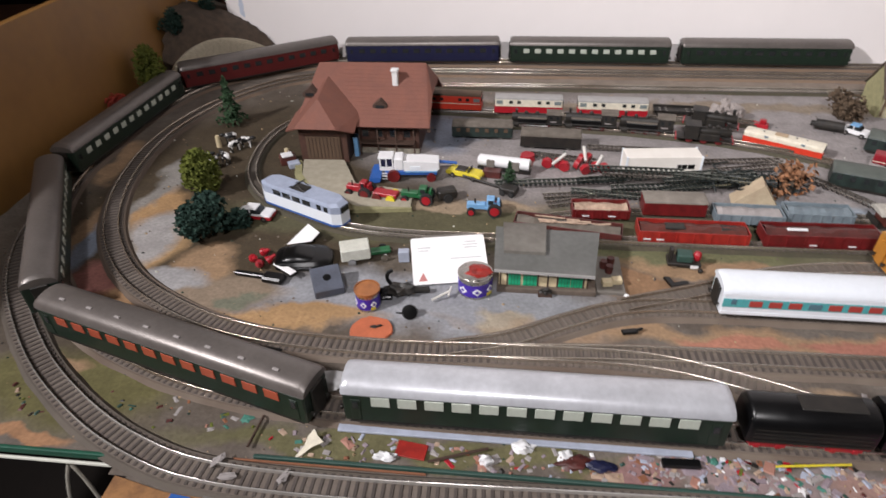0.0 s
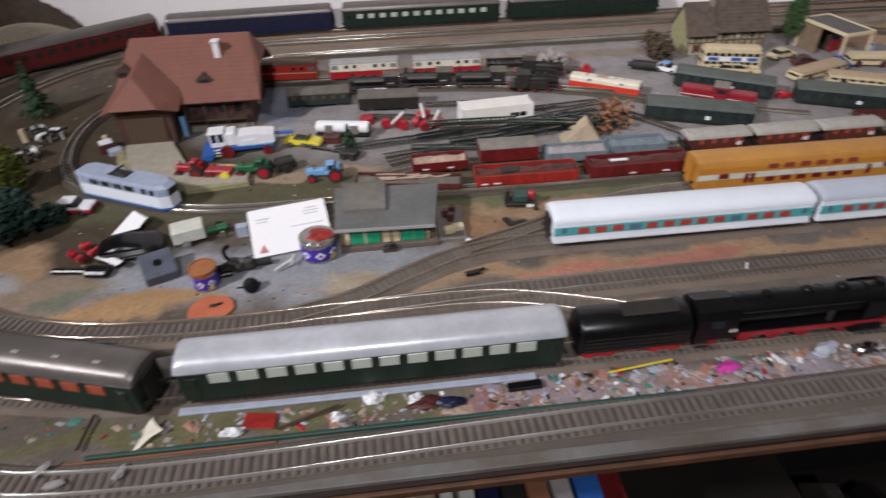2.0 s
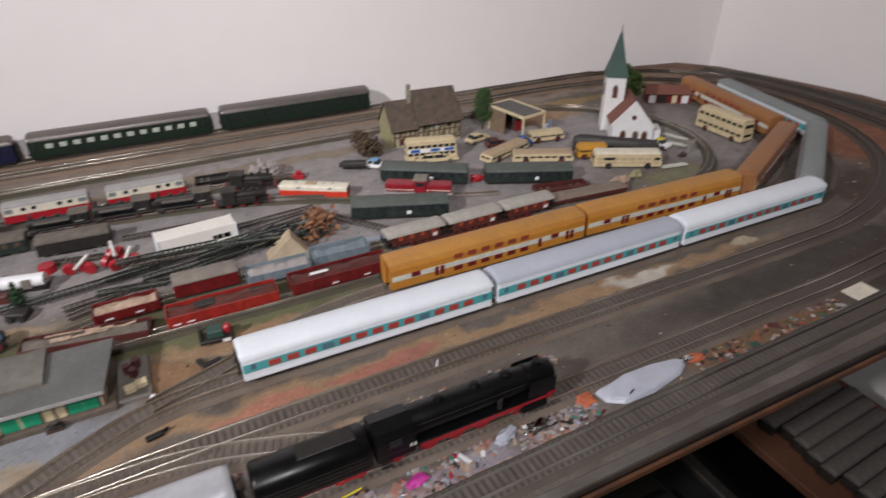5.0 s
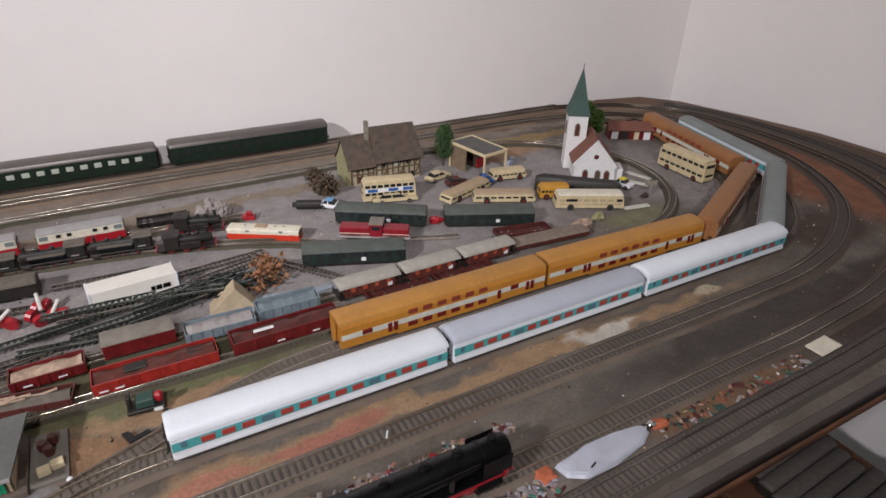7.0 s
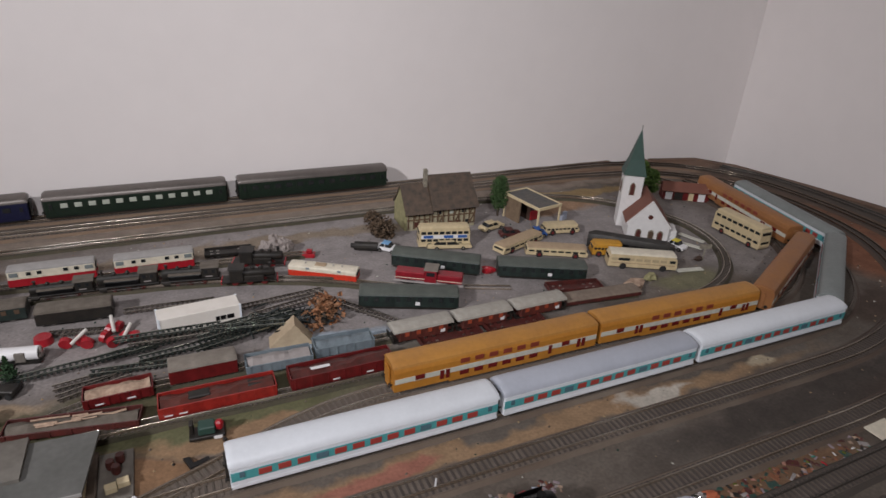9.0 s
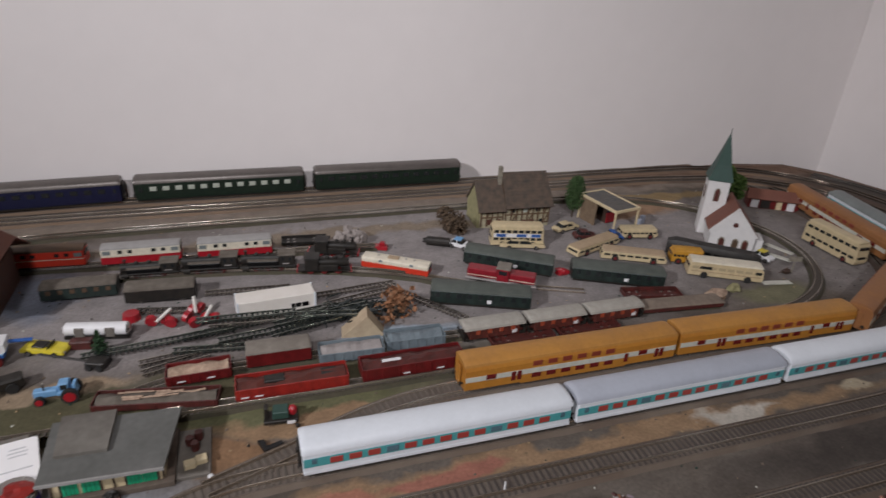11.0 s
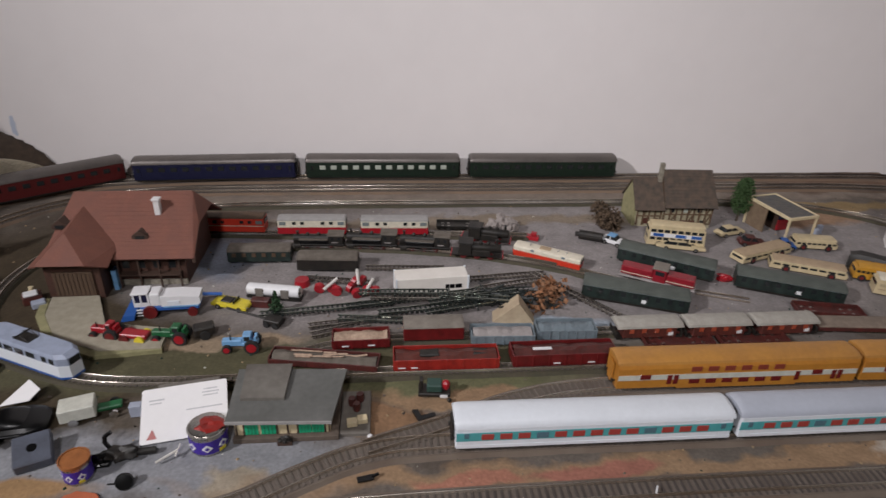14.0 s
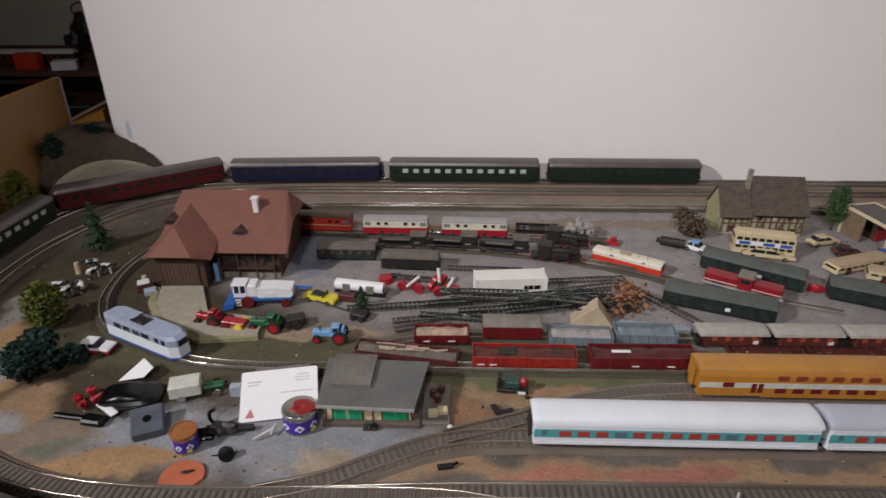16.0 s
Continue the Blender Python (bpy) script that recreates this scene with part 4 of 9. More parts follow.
    box(bm, 0.088, -0.0145, 0.0095, 0.0935, 0.0145, 0.0155, 0.0006)
    part("chassis", bm, "red", ob)
    lamp = B()
    rod(lamp, (0, 0, 0), (0.003, 0, 0), 0.0022, 10)
    lamp = mesh_of("head_lamp", lamp, "chrome")
    for y in (-0.010, 0.010):
        part("head_lamp", lamp, None, ob, m=pose(0.093, y, 0.0180))
    bf = B()
    rod(bf, (0.0935, 0, 0), (0.098, 0, 0), 0.0011, 8)
    rod(bf, (0.098, 0, 0), (0.0995, 0, 0), 0.0027, 12)
    bf = mesh_of("buffer", bf, "red")
    for y in (-0.0102, 0.0102):
        part("buffer", bf, None, ob, m=pose(0, y, 0.0122))
    return ob


def express_tender():
    ob = thing("tender", "black coal tender with a long rounded body", "tender")
    bm = B()
    section = [(-0.0158, 0.011), (-0.0162, 0.019), (-0.0162, 0.0275)] + [(-0.0160 * math.cos(math.pi * k / 10), 0.0285 + 0.0118 * math.sin(math.pi * k / 10)) for k in range(1, 10)] + [(0.0162, 0.0275), (0.0162, 0.019), (0.0158, 0.011)]
    rings = [[(x, u * k, 0.011 + (v - 0.011) * k) for u, v in section] for x, k in ((-0.0450, 0.90), (-0.0438, 0.97), (-0.0420, 1.0), (0.0430, 1.0), (0.0445, 0.97), (0.0455, 0.92))]
    part("body", loft(bm, rings), "black", ob, smooth=True)
    part("coal_hatch", box(B(), -0.010, -0.0075, 0.0392, 0.036, 0.0075, 0.0408, 0.0008), "soot", ob, "closed dull coal hatch")
    for s in (-1, 1):
        for z in (0.0135, 0.0175, 0.0215, 0.0255):
            part("side_rib", box(B(), -0.041, s * 0.0163 - 0.0003, z - 0.0003, 0.042, s * 0.0163 + 0.0003, z + 0.0003), "soot", ob)
        rail = B()
        rod(rail, (-0.0445, s * 0.0125, 0.014), (-0.0445, s * 0.0125, 0.034), 0.0004, 6)
        part("handrail", rail, "steel", ob)
    for x in (-0.027, 0.027):
        bogie(ob, x, "red", base=0.013)
    part("underframe", box(B(), -0.043, -0.0145, 0.0085, 0.044, 0.0145, 0.0112), "red", ob)
    return ob


loco, tender = express_loco(), express_tender()
front = w2.nearest(0.80, 0.705)
place_on(w2, front - 0.099, loco, 0.10)
place_on(w2, front - 0.099 - 0.122, tender, 0.06)
STEAM = "steam-hauled express train"
tagged(loco, group=STEAM), tagged(tender, group=STEAM)
silver = long_coach("dark green coach with a silver roof and lit windows", "green", "roofsilver", None, "litglass", n=12, group=STEAM, L=0.292, glow=1, pane_w=0.0074, pane_z=0.0222, pane_h=0.0100)
dining = long_coach("dark green coach with a brown metallic roof and amber windows", "green", "roofbrown", None, "amberglass", n=12, group=STEAM, L=0.292, vents=True, glow=1, pane_w=0.0070, pane_z=0.0215, pane_h=0.0095)
redcar = long_coach("deep red coach with a grey-brown roof", "coachred", "roofbrown", None, "glass", n=12, group=STEAM, L=0.292)
bluecar = long_coach("dark blue sleeping coach with a grey-brown roof", "navy", "roofbrown", None, "glass", n=12, group=STEAM, L=0.292)
greencar = long_coach("dark green coach with a grey roof and pale windows", "green", "roofbrown", None, "litglass", n=12, group=STEAM, L=0.292, glow=1)
darkcar = long_coach("dark green coach with a brown roof and dark windows", "green", "roofbrown", None, "glass", n=12, group=STEAM, L=0.292)
rear = w2.nearest(0.954, 1.556)
PITCH = (front - 0.268 - rear) / 8
order = [silver, dining, greencar, greencar, redcar, bluecar, greencar, darkcar]
placed = set()
for k, car in enumerate(order):
    s = front - 0.268 - PITCH * (k + 0.5)
    if car.name in placed:
        copy_thing(car, pose_on(w2, s, 0.19))
    else:
        place_on(w2, s, car, 0.19)
        placed.add(car.name)


# ---- smaller rail vehicles ----
def small_coach(label, body, roof, L=0.082, w=0.012, h0=0.0045, h1=0.0215, h2=0.0275, n=4, glass="amberglass", group="", category="railway coach", axles=True, balcony=False, windows=True):
    """A short narrow-gauge coach, van or railcar."""
    ob = thing("small_coach" if category == "railway coach" else category.replace(" ", "_"), label, category, group=group)
    h = L / 2
    cut = 0.008 if balcony else 0.0
    part("body", box(B(), -h + cut, -w, h0, h - cut, w, h1, 0.0008), body, ob)
    part("roof", coach_roof(L, w + 0.0008, h1, h2, 0.7, 0.003), roof, ob, smooth=True)
    if balcony:
        for e in (-1, 1):
            bm = B()
            box(bm, e * h - 0.0006, -w, h0, e * h + 0.0006, w, h0 + 0.007)
            box(bm, min(e * h, e * (h - cut)), -w, h0 - 0.001, max(e * h, e * (h - cut)), w, h0 + 0.0008)
            part("platform", bm, "soot", ob)
    if windows:
        me = mesh_of("window", box(B(), -0.0028, -0.0004, 0, 0.0028, 0.0004, 0.0058), glass)
        for k in range(n):
            x = -h + cut + 0.010 + (L - 2 * cut - 0.020) * k / max(1, n - 1)
            for s in (-1, 1):
                part("window", me, None, ob, m=pose(x, s * (w + 0.0002), h0 + (h1 - h0) * 0.52))
    part("underframe", box(B(), -h + 0.004, -w * 0.7, 0.003, h - 0.004, w * 0.7, h0), "soot", ob)
    if axles:
        wheels(ob, (-h * 0.6, h * 0.6), 0.0036, 0.0052)
    else:
        for x in (-h * 0.62, h * 0.62):
            bogie(ob, x, r=0.0034, half=0.0052, base=0.0075, side=0.0085)
    return ob


def railcar(label, lower, upper, roof, L=0.105, w=0.0125, group="", split=0.0145, panes=(-0.027, -0.0145, 0.0165, 0.0293), big=True, glass="glass"):
    """A two-tone narrow-gauge railcar with square side windows and wide cab windows."""
    ob = thing("railcar", label, "railcar", group=group)
    h = L / 2
    part("lower_body", box(B(), -h, -w, 0.004, h, w, split, 0.0008), lower, ob)
    part("upper_body", box(B(), -h + 0.0006, -w + 0.0004, split, h - 0.0006, w - 0.0004, 0.0265, 0.0008), upper, ob)
    part("roof", coach_roof(L - 0.001, w, 0.0265, 0.0305, 0.6, 0.004), roof, ob, smooth=True)
    me = mesh_of("window", box(B(), -0.0028, -0.0004, 0, 0.0028, 0.0004, 0.0046), glass)
    wide = mesh_of("cab_window", box(B(), -0.0050, -0.0004, 0, 0.0050, 0.0004, 0.0056), "greyglass")
    for s in (-1, 1):
        for x in panes:
            part("window", me, None, ob, m=pose(x * L / 0.105, s * w, split + 0.0042))
        for x in (-0.0445, 0.0445) if big else ():
            part("cab_window", wide, None, ob, "wide pale cab window", m=pose(x * L / 0.105, s * w, split + 0.0034))
        part("waist_line", box(B(), -h + 0.001, s * w - 0.0003, split - 0.0005, h - 0.001, s * w + 0.0003, split + 0.0004), "ivory", ob)
    for e in (-1, 1):
        part("end_window", box(B(), e * h - 0.0006, -0.008, 0.0175, e * h + 0.0006, 0.008, 0.0240), "glass", ob)
    part("underframe", box(B(), -h + 0.006, -w * 0.7, 0.001, h - 0.006, w * 0.7, 0.004), "soot", ob)
    for x in (-h * 0.62, h * 0.62):
        bogie(ob, x, r=0.0034, half=0.0052, base=0.0075, side=0.0085)
    return ob


def gondola(label, body, L=0.115, w=0.0125, high=0.0155, load=None, group="", loads=0, name="open_wagon"):
    """An open goods wagon with thin sides, ribs and a load."""
    ob = thing(name, label, "goods wagon", group=group)
    h = L / 2
    part("deck", box(B(), -h, -w, 0.0045, h, w, 0.0062), body, ob)
    for s in (-1, 1):
        bm = B()
        box(bm, -h, s * w - 0.0006, 0.0062, h, s * w + 0.0006, high, 0.0002)
        for k in range(7):
            x = -h + 0.004 + (L - 0.008) * k / 6
            box(bm, x - 0.0007, s * (w + 0.0009) - 0.0005, 0.0045, x + 0.0007, s * (w + 0.0009) + 0.0005, high - 0.0006)
        part("side_wall", bm, body, ob)
        part("end_wall", box(B(), s * h - 0.0006, -w + 0.0007, 0.0062, s * h + 0.0006, w - 0.0007, high), body, ob)
    if load:
        bm = B()
        g = 12
        vs = {}
        for i in range(g + 1):
            for j in range(5):
                x, y = -h + 0.002 + (L - 0.004) * i / g, (-w + 0.001) + (2 * w - 0.002) * j / 4
                vs[i, j] = bm.verts.new((x, y, high - 0.004 + 0.004 * math.sin(math.pi * j / 4) + 0.003 * noise.noise(Vector((x * 90, y * 90, L * 70)))))
        for i in range(g):
            for j in range(4):
                bm.faces.new((vs[i, j], vs[i + 1, j], vs[i + 1, j + 1], vs[i, j + 1]))
        part("load", bm, load, ob, "heaped load")
    wheels(ob, (-h * 0.72, -h * 0.45, h * 0.45, h * 0.72), 0.0036, 0.0052)
    part("underframe", box(B(), -h + 0.003, -w * 0.6, 0.0025, h - 0.003, w * 0.6, 0.0046), "soot", ob)
    return ob


def tank_engine(label, L=0.085, body="soot", group=""):
    """A small narrow-gauge steam locomotive."""
    ob = thing("tank_locomotive", label, "locomotive", group=group)
    bm = B()
    rings = [[(x, r * math.cos(2 * math.pi * k / 14), 0.0165 + r * math.sin(2 * math.pi * k / 14)) for k in range(14)] for x, r in ((-L * 0.1, 0.0068), (L * 0.42, 0.0066), (L * 0.44, 0.0055))]
    part("boiler", loft(bm, rings), body, ob, smooth=True)
    bm = B()
    box(bm, -L * 0.34, -0.0105, 0.0075, -L * 0.10, 0.0105, 0.0255, 0.0008)
    part("cab", bm, body, ob)
    part("cab_roof", box(B(), -L * 0.36, -0.0115, 0.0256, -L * 0.08, 0.0115, 0.0272, 0.0006), body, ob)
    for s in (-1, 1):
        part("water_tank", box(B(), -L * 0.09, s * 0.0095 - 0.0022, 0.0080, L * 0.25, s * 0.0095 + 0.0022, 0.0160, 0.0006), body, ob)
    part("running_board", box(B(), -L * 0.48, -0.011, 0.0065, L * 0.48, 0.011, 0.0080), body, ob)
    bm = B()
    lathe(bm, [(0.0026, 0), (0.0022, 0.002), (0.0022, 0.0075), (0.0030, 0.0085)], 12, (L * 0.36, 0, 0.0225))
    part("chimney", bm, body, ob)
    for x in (0.06, 0.2):
        bm = B()
        lathe(bm, [(0.0033, 0), (0.0033, 0.003), (0.0018, 0.0045)], 12, (L * x, 0, 0.0220))
        part("dome", bm, body, ob, smooth=True)
    wheels(ob, (-L * 0.25, 0.0, L * 0.25), 0.0052, 0.0055, "deepred")
    for x in (-L * 0.48, L * 0.48):
        part("buffer_beam", box(B(), x - 0.0008, -0.0105, 0.0045, x + 0.0008, 0.0105, 0.0085), "red", ob)
    return ob


YARD = "narrow-gauge yard"
red0 = railcar("orange-red narrow-gauge diesel railcar with a dark roof", "orangered", "orangered", "timber", 0.100, group=YARD)
red0.matrix_basis = between((0.205, 1.327), (0.302, 1.321), RAIL - 0.002)
rc = railcar("cream and red narrow-gauge railcar with a grey roof", "red", "ivory", "concrete", 0.106, w=0.0112, group=YARD, split=0.0160)
rc.matrix_basis = between((0.324, 1.3130), (0.430, 1.3110), RAIL - 0.002)
copy_thing(rc, between((0.453, 1.3075), (0.558, 1.3045), RAIL - 0.002))
elec = railcar("cream and orange-red electric railcar standing askew", "orangered", "ivory", "ivory", 0.112, group=YARD, split=0.0190, panes=(-0.022, 0.026), big=False, glass="dullblue")
elec.matrix_basis = between((0.684, 1.247), (0.782, 1.188), 0.001) @ Matrix.Diagonal((0.93, 0.86, 0.66, 1))
part("roof_hatch", box(B(), -0.014, -0.006, 0.0305, 0.004, 0.006, 0.0322, 0.0004), "tanroof", elec, "tan roof hatch")
for x in (0.016, 0.030, -0.030):
    part("insulator", lathe(B(), [(0.0016, 0.0300), (0.0012, 0.0325), (0.0016, 0.0340)], 8, (x, 0, 0)), "chrome", elec, "bright roof fitting")

van = small_coach("dark green goods van with brown panels and a weathered brown roof", "oldgreen", "vanbrown", 0.090, 0.0125, 0.0050, 0.0215, 0.0265, n=6, glass="timber", group=YARD, category="goods van")
van.matrix_basis = between((0.264, 1.235), (0.354, 1.234), 0.0)
van2 = small_coach("dark grey covered goods van with a brown-grey roof", "soot", "vanbrown", 0.086, 0.0125, n=5, glass="soot", group=YARD, category="goods van", windows=False)
van2.matrix_basis = between((0.366, 1.209), (0.452, 1.204), 0.0)


def side_tank_engine(label, L=0.078, group=""):
    """A low narrow-gauge engine with long dusty side tanks, chimney, domes and a cab at one end."""
    ob = thing("tank_locomotive", label, "locomotive", group=group)
    h = L / 2
    part("running_board", box(B(), -h, -0.0105, 0.0050, h, 0.0105, 0.0068, 0.0004), "soot", ob)
    for s in (-1, 1):
        part("side_tank", box(B(), -h * 0.72, s * 0.0078 - 0.0026, 0.0068, h * 0.35, s * 0.0078 + 0.0026, 0.0122, 0.0006), "black", ob)
        part("tank_top", box(B(), -h * 0.74, s * 0.0078 - 0.0029, 0.0122, h * 0.37, s * 0.0078 + 0.0029, 0.0132, 0.0003), "vanbrown", ob, "dusty brown tank top")
        bar = B()
        rod(bar, (-h * 0.55, s * 0.0095, 0.0034), (h * 0.45, s * 0.0095, 0.0030), 0.0006, 6)
        part("coupling_rod", bar, "chrome", ob, "shiny metal coupling rod")
        pis = B()
        rod(pis, (-h * 0.92, s * 0.0095, 0.0042), (-h * 0.68, s * 0.0095, 0.0042), 0.0022, 10)
        part("cylinder", pis, "soot", ob)
        part("number_plate", box(B(), h * 0.52, s * 0.0100 - 0.0003, 0.0088, h * 0.76, s * 0.0100 + 0.0003, 0.0098), "dust", ob, "pale plate on the cab side")
    bm = B()
    rod(bm, (-h * 0.96, 0, 0.0110), (h * 0.40, 0, 0.0110), 0.0056, 14)
    part("boiler", bm, "soot", ob, smooth=True)
    part("cab", box(B(), h * 0.40, -0.0098, 0.0068, h * 0.96, 0.0098, 0.0185, 0.0008), "soot", ob)
    part("cab_roof", prism(B(), [(-0.0106, 0.0183), (0.0106, 0.0183), (0.0096, 0.0196), (0.004, 0.0204), (-0.004, 0.0204), (-0.0096, 0.0196)], h * 0.36, h * 1.0, "x"), "vanbrown", ob, "dusty brown cab roof")
    for x in (h * 0.55, h * 0.80):
        for s in (-1, 1):
            part("cab_window", box(B(), x - 0.002, s * 0.0099 - 0.0003, 0.0125, x + 0.002, s * 0.0099 + 0.0003, 0.0160), "glass", ob)
    part("chimney", lathe(B(), [(0.0026, 0), (0.0019, 0.0012), (0.0019, 0.0050), (0.0027, 0.0058)], 12, (-h * 0.80, 0, 0.0155)), "soot", ob)
    for x, r in ((-h * 0.42, 0.0028), (0.0, 0.0032)):
        part("dome", lathe(B(), [(r, 0), (r, 0.0022), (r * 0.5, 0.0036)], 12, (x, 0, 0.0155)), "soot", ob, smooth=True)
    wheels(ob, (-h * 0.45, 0.0, h * 0.45), 0.0038, 0.0060, "maroon")
    return ob


wag = side_tank_engine("small black side-tank steam locomotive with dusty tops", group=YARD)
TALLER = Matrix.Diagonal((1, 1, 1.2, 1))
wag.matrix_basis = between((0.352, 1.272), (0.428, 1.268), RAIL - 0.0035) @ TALLER
for p, q in (((0.432, 1.267), (0.508, 1.260)), ((0.512, 1.259), (0.588, 1.248))):
    copy_thing(wag, between(p, q, RAIL - 0.0035) @ TALLER)
eng = tank_engine("small black narrow-gauge steam locomotive", 0.080, group=YARD)
eng.matrix_basis = between((0.590, 1.236), (0.665, 1.222), RAIL - 0.004)
copy_thing(eng, between((0.612, 1.292), (0.686, 1.268), RAIL - 0.004))
flatcar = gondola("black flat wagon in the yard", "soot", 0.070, high=0.0095, group=YARD)
flatcar.matrix_basis = between((0.575, 1.335), (0.645, 1.330), 0.002)
wad = B()
for dx, dy, dz, r in ((-0.014, 0, 0.010, 0.012), (0.0, 0.004, 0.014, 0.014), (0.014, -0.002, 0.011, 0.012), (0.024, 0.002, 0.008, 0.008)):
    blob(wad, dx, dy, dz, r, r * 0.9, r * 0.85, 0.3, 4)
for v in wad.verts:
    v.co += Vector((noise.noise(v.co * 300), noise.noise(v.co * 310), noise.noise(v.co * 290))) * 0.0022
solo("smoke_wad", wad, "cotton", "tuft of grey-white cotton wool standing for smoke", "cotton wool", flat(0.680, 1.318, 0) @ Matrix.Diagonal((0.95, 0.95, 1.15, 1)))
tub = B()
box(tub, -0.010, -0.006, 0, 0.010, 0.006, 0.007, 0.001)
box(tub, -0.003, -0.004, 0.007, 0.006, 0.004, 0.013, 0.001)
solo("red_tub", tub, "red", "small red model machine part", "model part", flat(0.727, 1.292, -20))

solo("red_coupling", blob(B(), 0, 0, 0.006, 0.010, 0.006, 0.006, 0.4, 3), "red", "small red plastic part at the end of a green coach", "model part", flat(0.978, 1.150, -30), smooth=True)
GREENS = "parked green coaches"
gA = small_coach("dark green four-axle coach with a grey roof", "oldgreen", "roofgrey", 0.138, 0.0145, 0.0050, 0.0230, 0.0300, n=9, glass="glass", group=GREENS, axles=False)
gA.matrix_basis = between((0.846, 1.227), (0.964, 1.154), 0.0)
copy_thing(gA, between((0.760, 1.126), (0.888, 1.077), 0.0))
copy_thing(gA, between((0.988, 1.143), (1.113, 1.087), 0.0))
plate = mesh_of("number_plate", box(B(), -0.003, -0.0004, 0, 0.003, 0.0004, 0.005), "white")
gutter = mesh_of("gutter", box(B(), -0.0675, -0.0003, 0, 0.0675, 0.0003, 0.0007), "dullblue")
sill = mesh_of("sole_bar", box(B(), -0.066, -0.0006, 0, 0.066, 0.0006, 0.0020), "soot")
for g in [o for o in scene.objects if o.get("group") == GREENS]:
    for s in (-1, 1):
        part("gutter", gutter, None, g, m=pose(0, s * 0.0148, 0.0226))
        part("sole_bar", sill, None, g, m=pose(0, s * 0.0140, 0.0031))
    part("number_plate", plate, None, g, "small white plate", m=pose(0.012, -0.0148, 0.009))


def red_diesel():
    ob = thing("diesel_locomotive", "crimson diesel locomotive with a grey cab roof", "locomotive", between((0.833, 1.169), (0.914, 1.121), 0.003), GREENS)
    part("bonnet", box(B(), -0.050, -0.0095, 0.0075, -0.006, 0.0095, 0.0210, 0.0015), "crimson", ob)
    part("bonnet", box(B(), 0.012, -0.0095, 0.0075, 0.050, 0.0095, 0.0205, 0.0015), "crimson", ob)
    part("cab", box(B(), -0.006, -0.0118, 0.0075, 0.012, 0.0118, 0.0265, 0.0008), "crimson", ob)
    part("cab_roof", box(B(), -0.0075, -0.0125, 0.0265, 0.0135, 0.0125, 0.0285, 0.0008), "dustgrey", ob)
    for s in (-1, 1):
        part("stripe", box(B(), -0.0495, s * 0.0096 - 0.0003, 0.0110, 0.0495, s * 0.0096 + 0.0003, 0.0120), "ivory", ob, "thin pale stripe")
    me = mesh_of("cab_window", box(B(), -0.006, -0.0004, 0, 0.006, 0.0004, 0.006), "glass")
    for s in (-1, 1):
        part("cab_window", me, None, ob, m=pose(0.003, s * 0.0119, 0.0185))
    part("frame_plate", box(B(), -0.052, -0.0122, 0.0050, 0.052, 0.0122, 0.0076, 0.0005), "dust", ob, "pale running board")
    for x in (-0.03, 0.03):
        bogie(ob, x, r=0.0045, half=0.006, base=0.011, side=0.0095)
    return ob


red_diesel()
stub = thing("loose_track", "short loose piece of model track", "track piece", between((0.93, 1.115), (0.975, 1.098)))
for y in (-0.005, 0.005):
    part("rail", box(B(), -0.035, y - 0.0006, 0.002, 0.035, y + 0.0006, 0.0045), "nickel", stub)

ROW = "brown four-wheel coaches"
brc = small_coach("red-brown four-wheel coach with a pale roof and end platforms", "oxide", "paleroof", 0.083, 0.0125, 0.0055, 0.0195, 0.0255, n=4, glass="amberglass", group=ROW, balcony=True)
brc.matrix_basis = between((0.768, 1.023), (0.851, 1.024), 0.0015)
copy_thing(brc, between((0.856, 1.023), (0.939, 1.024), 0.0015))
copy_thing(brc, between((0.944, 1.023), (1.027, 1.024), 0.0015))
for b in [o for o in scene.objects if o.get("group") == ROW]:
    part("number_plate", plate, None, b, "small white plate", m=pose(0.026, -0.0127, 0.0085))
low1 = gondola("low dark red flat wagon", "maroon", 0.085, high=0.0110, group="red goods wagons")
low1.matrix_basis = between((1.036, 1.066), (1.112, 1.052), 0.001)
dusty = small_coach("long low dark red wagon with a dusty brown top", "maroon", "dustbrown", 0.128, 0.0125, 0.0045, 0.0115, 0.0140, group="red goods wagons", category="goods van", windows=False)
dusty.matrix_basis = between((1.034, 1.030), (1.162, 1.020), 0.0)
copy_thing(low1, between((0.80, 1.005), (0.885, 1.005), 0.0))
copy_thing(low1, between((0.895, 1.005), (0.98, 1.005), 0.0))

GOODS = "red goods wagons"
sandw = gondola("red-brown open wagon with a pale wood-chip load", "deepred", 0.066, 0.0125, 0.0165, "loadwood", GOODS)
sandw.matrix_basis = between((0.428, 1.019), (0.494, 1.021), 0.002)
redvan = small_coach("red covered goods van with a grey roof", "deepred", "dustgrey", 0.072, 0.0130, 0.0050, 0.0225, 0.0265, group=GOODS, category="goods van", windows=False)
redvan.matrix_basis = between((0.511, 1.031), (0.583, 1.031), 0.002)
grey1 = gondola("grey-blue wagon with a flat weathered load", "dullblue", 0.075, 0.013, 0.0165, "dust", GOODS)
grey1.matrix_basis = between((0.592, 1.021), (0.666, 1.019), 0.002)
grey2 = gondola("dull blue-grey wagon with a flat cover", "dullblue", 0.072, 0.013, 0.0175, "dullblue", GOODS)
grey2.matrix_basis = between((0.672, 1.027), (0.744, 1.025), 0.002)
lumber = gondola("long dark brown wagon loaded with pale timber scraps", "maroon", 0.122, 0.0120, 0.0125, "vanbrown", GOODS)
rng = random.Random(4)
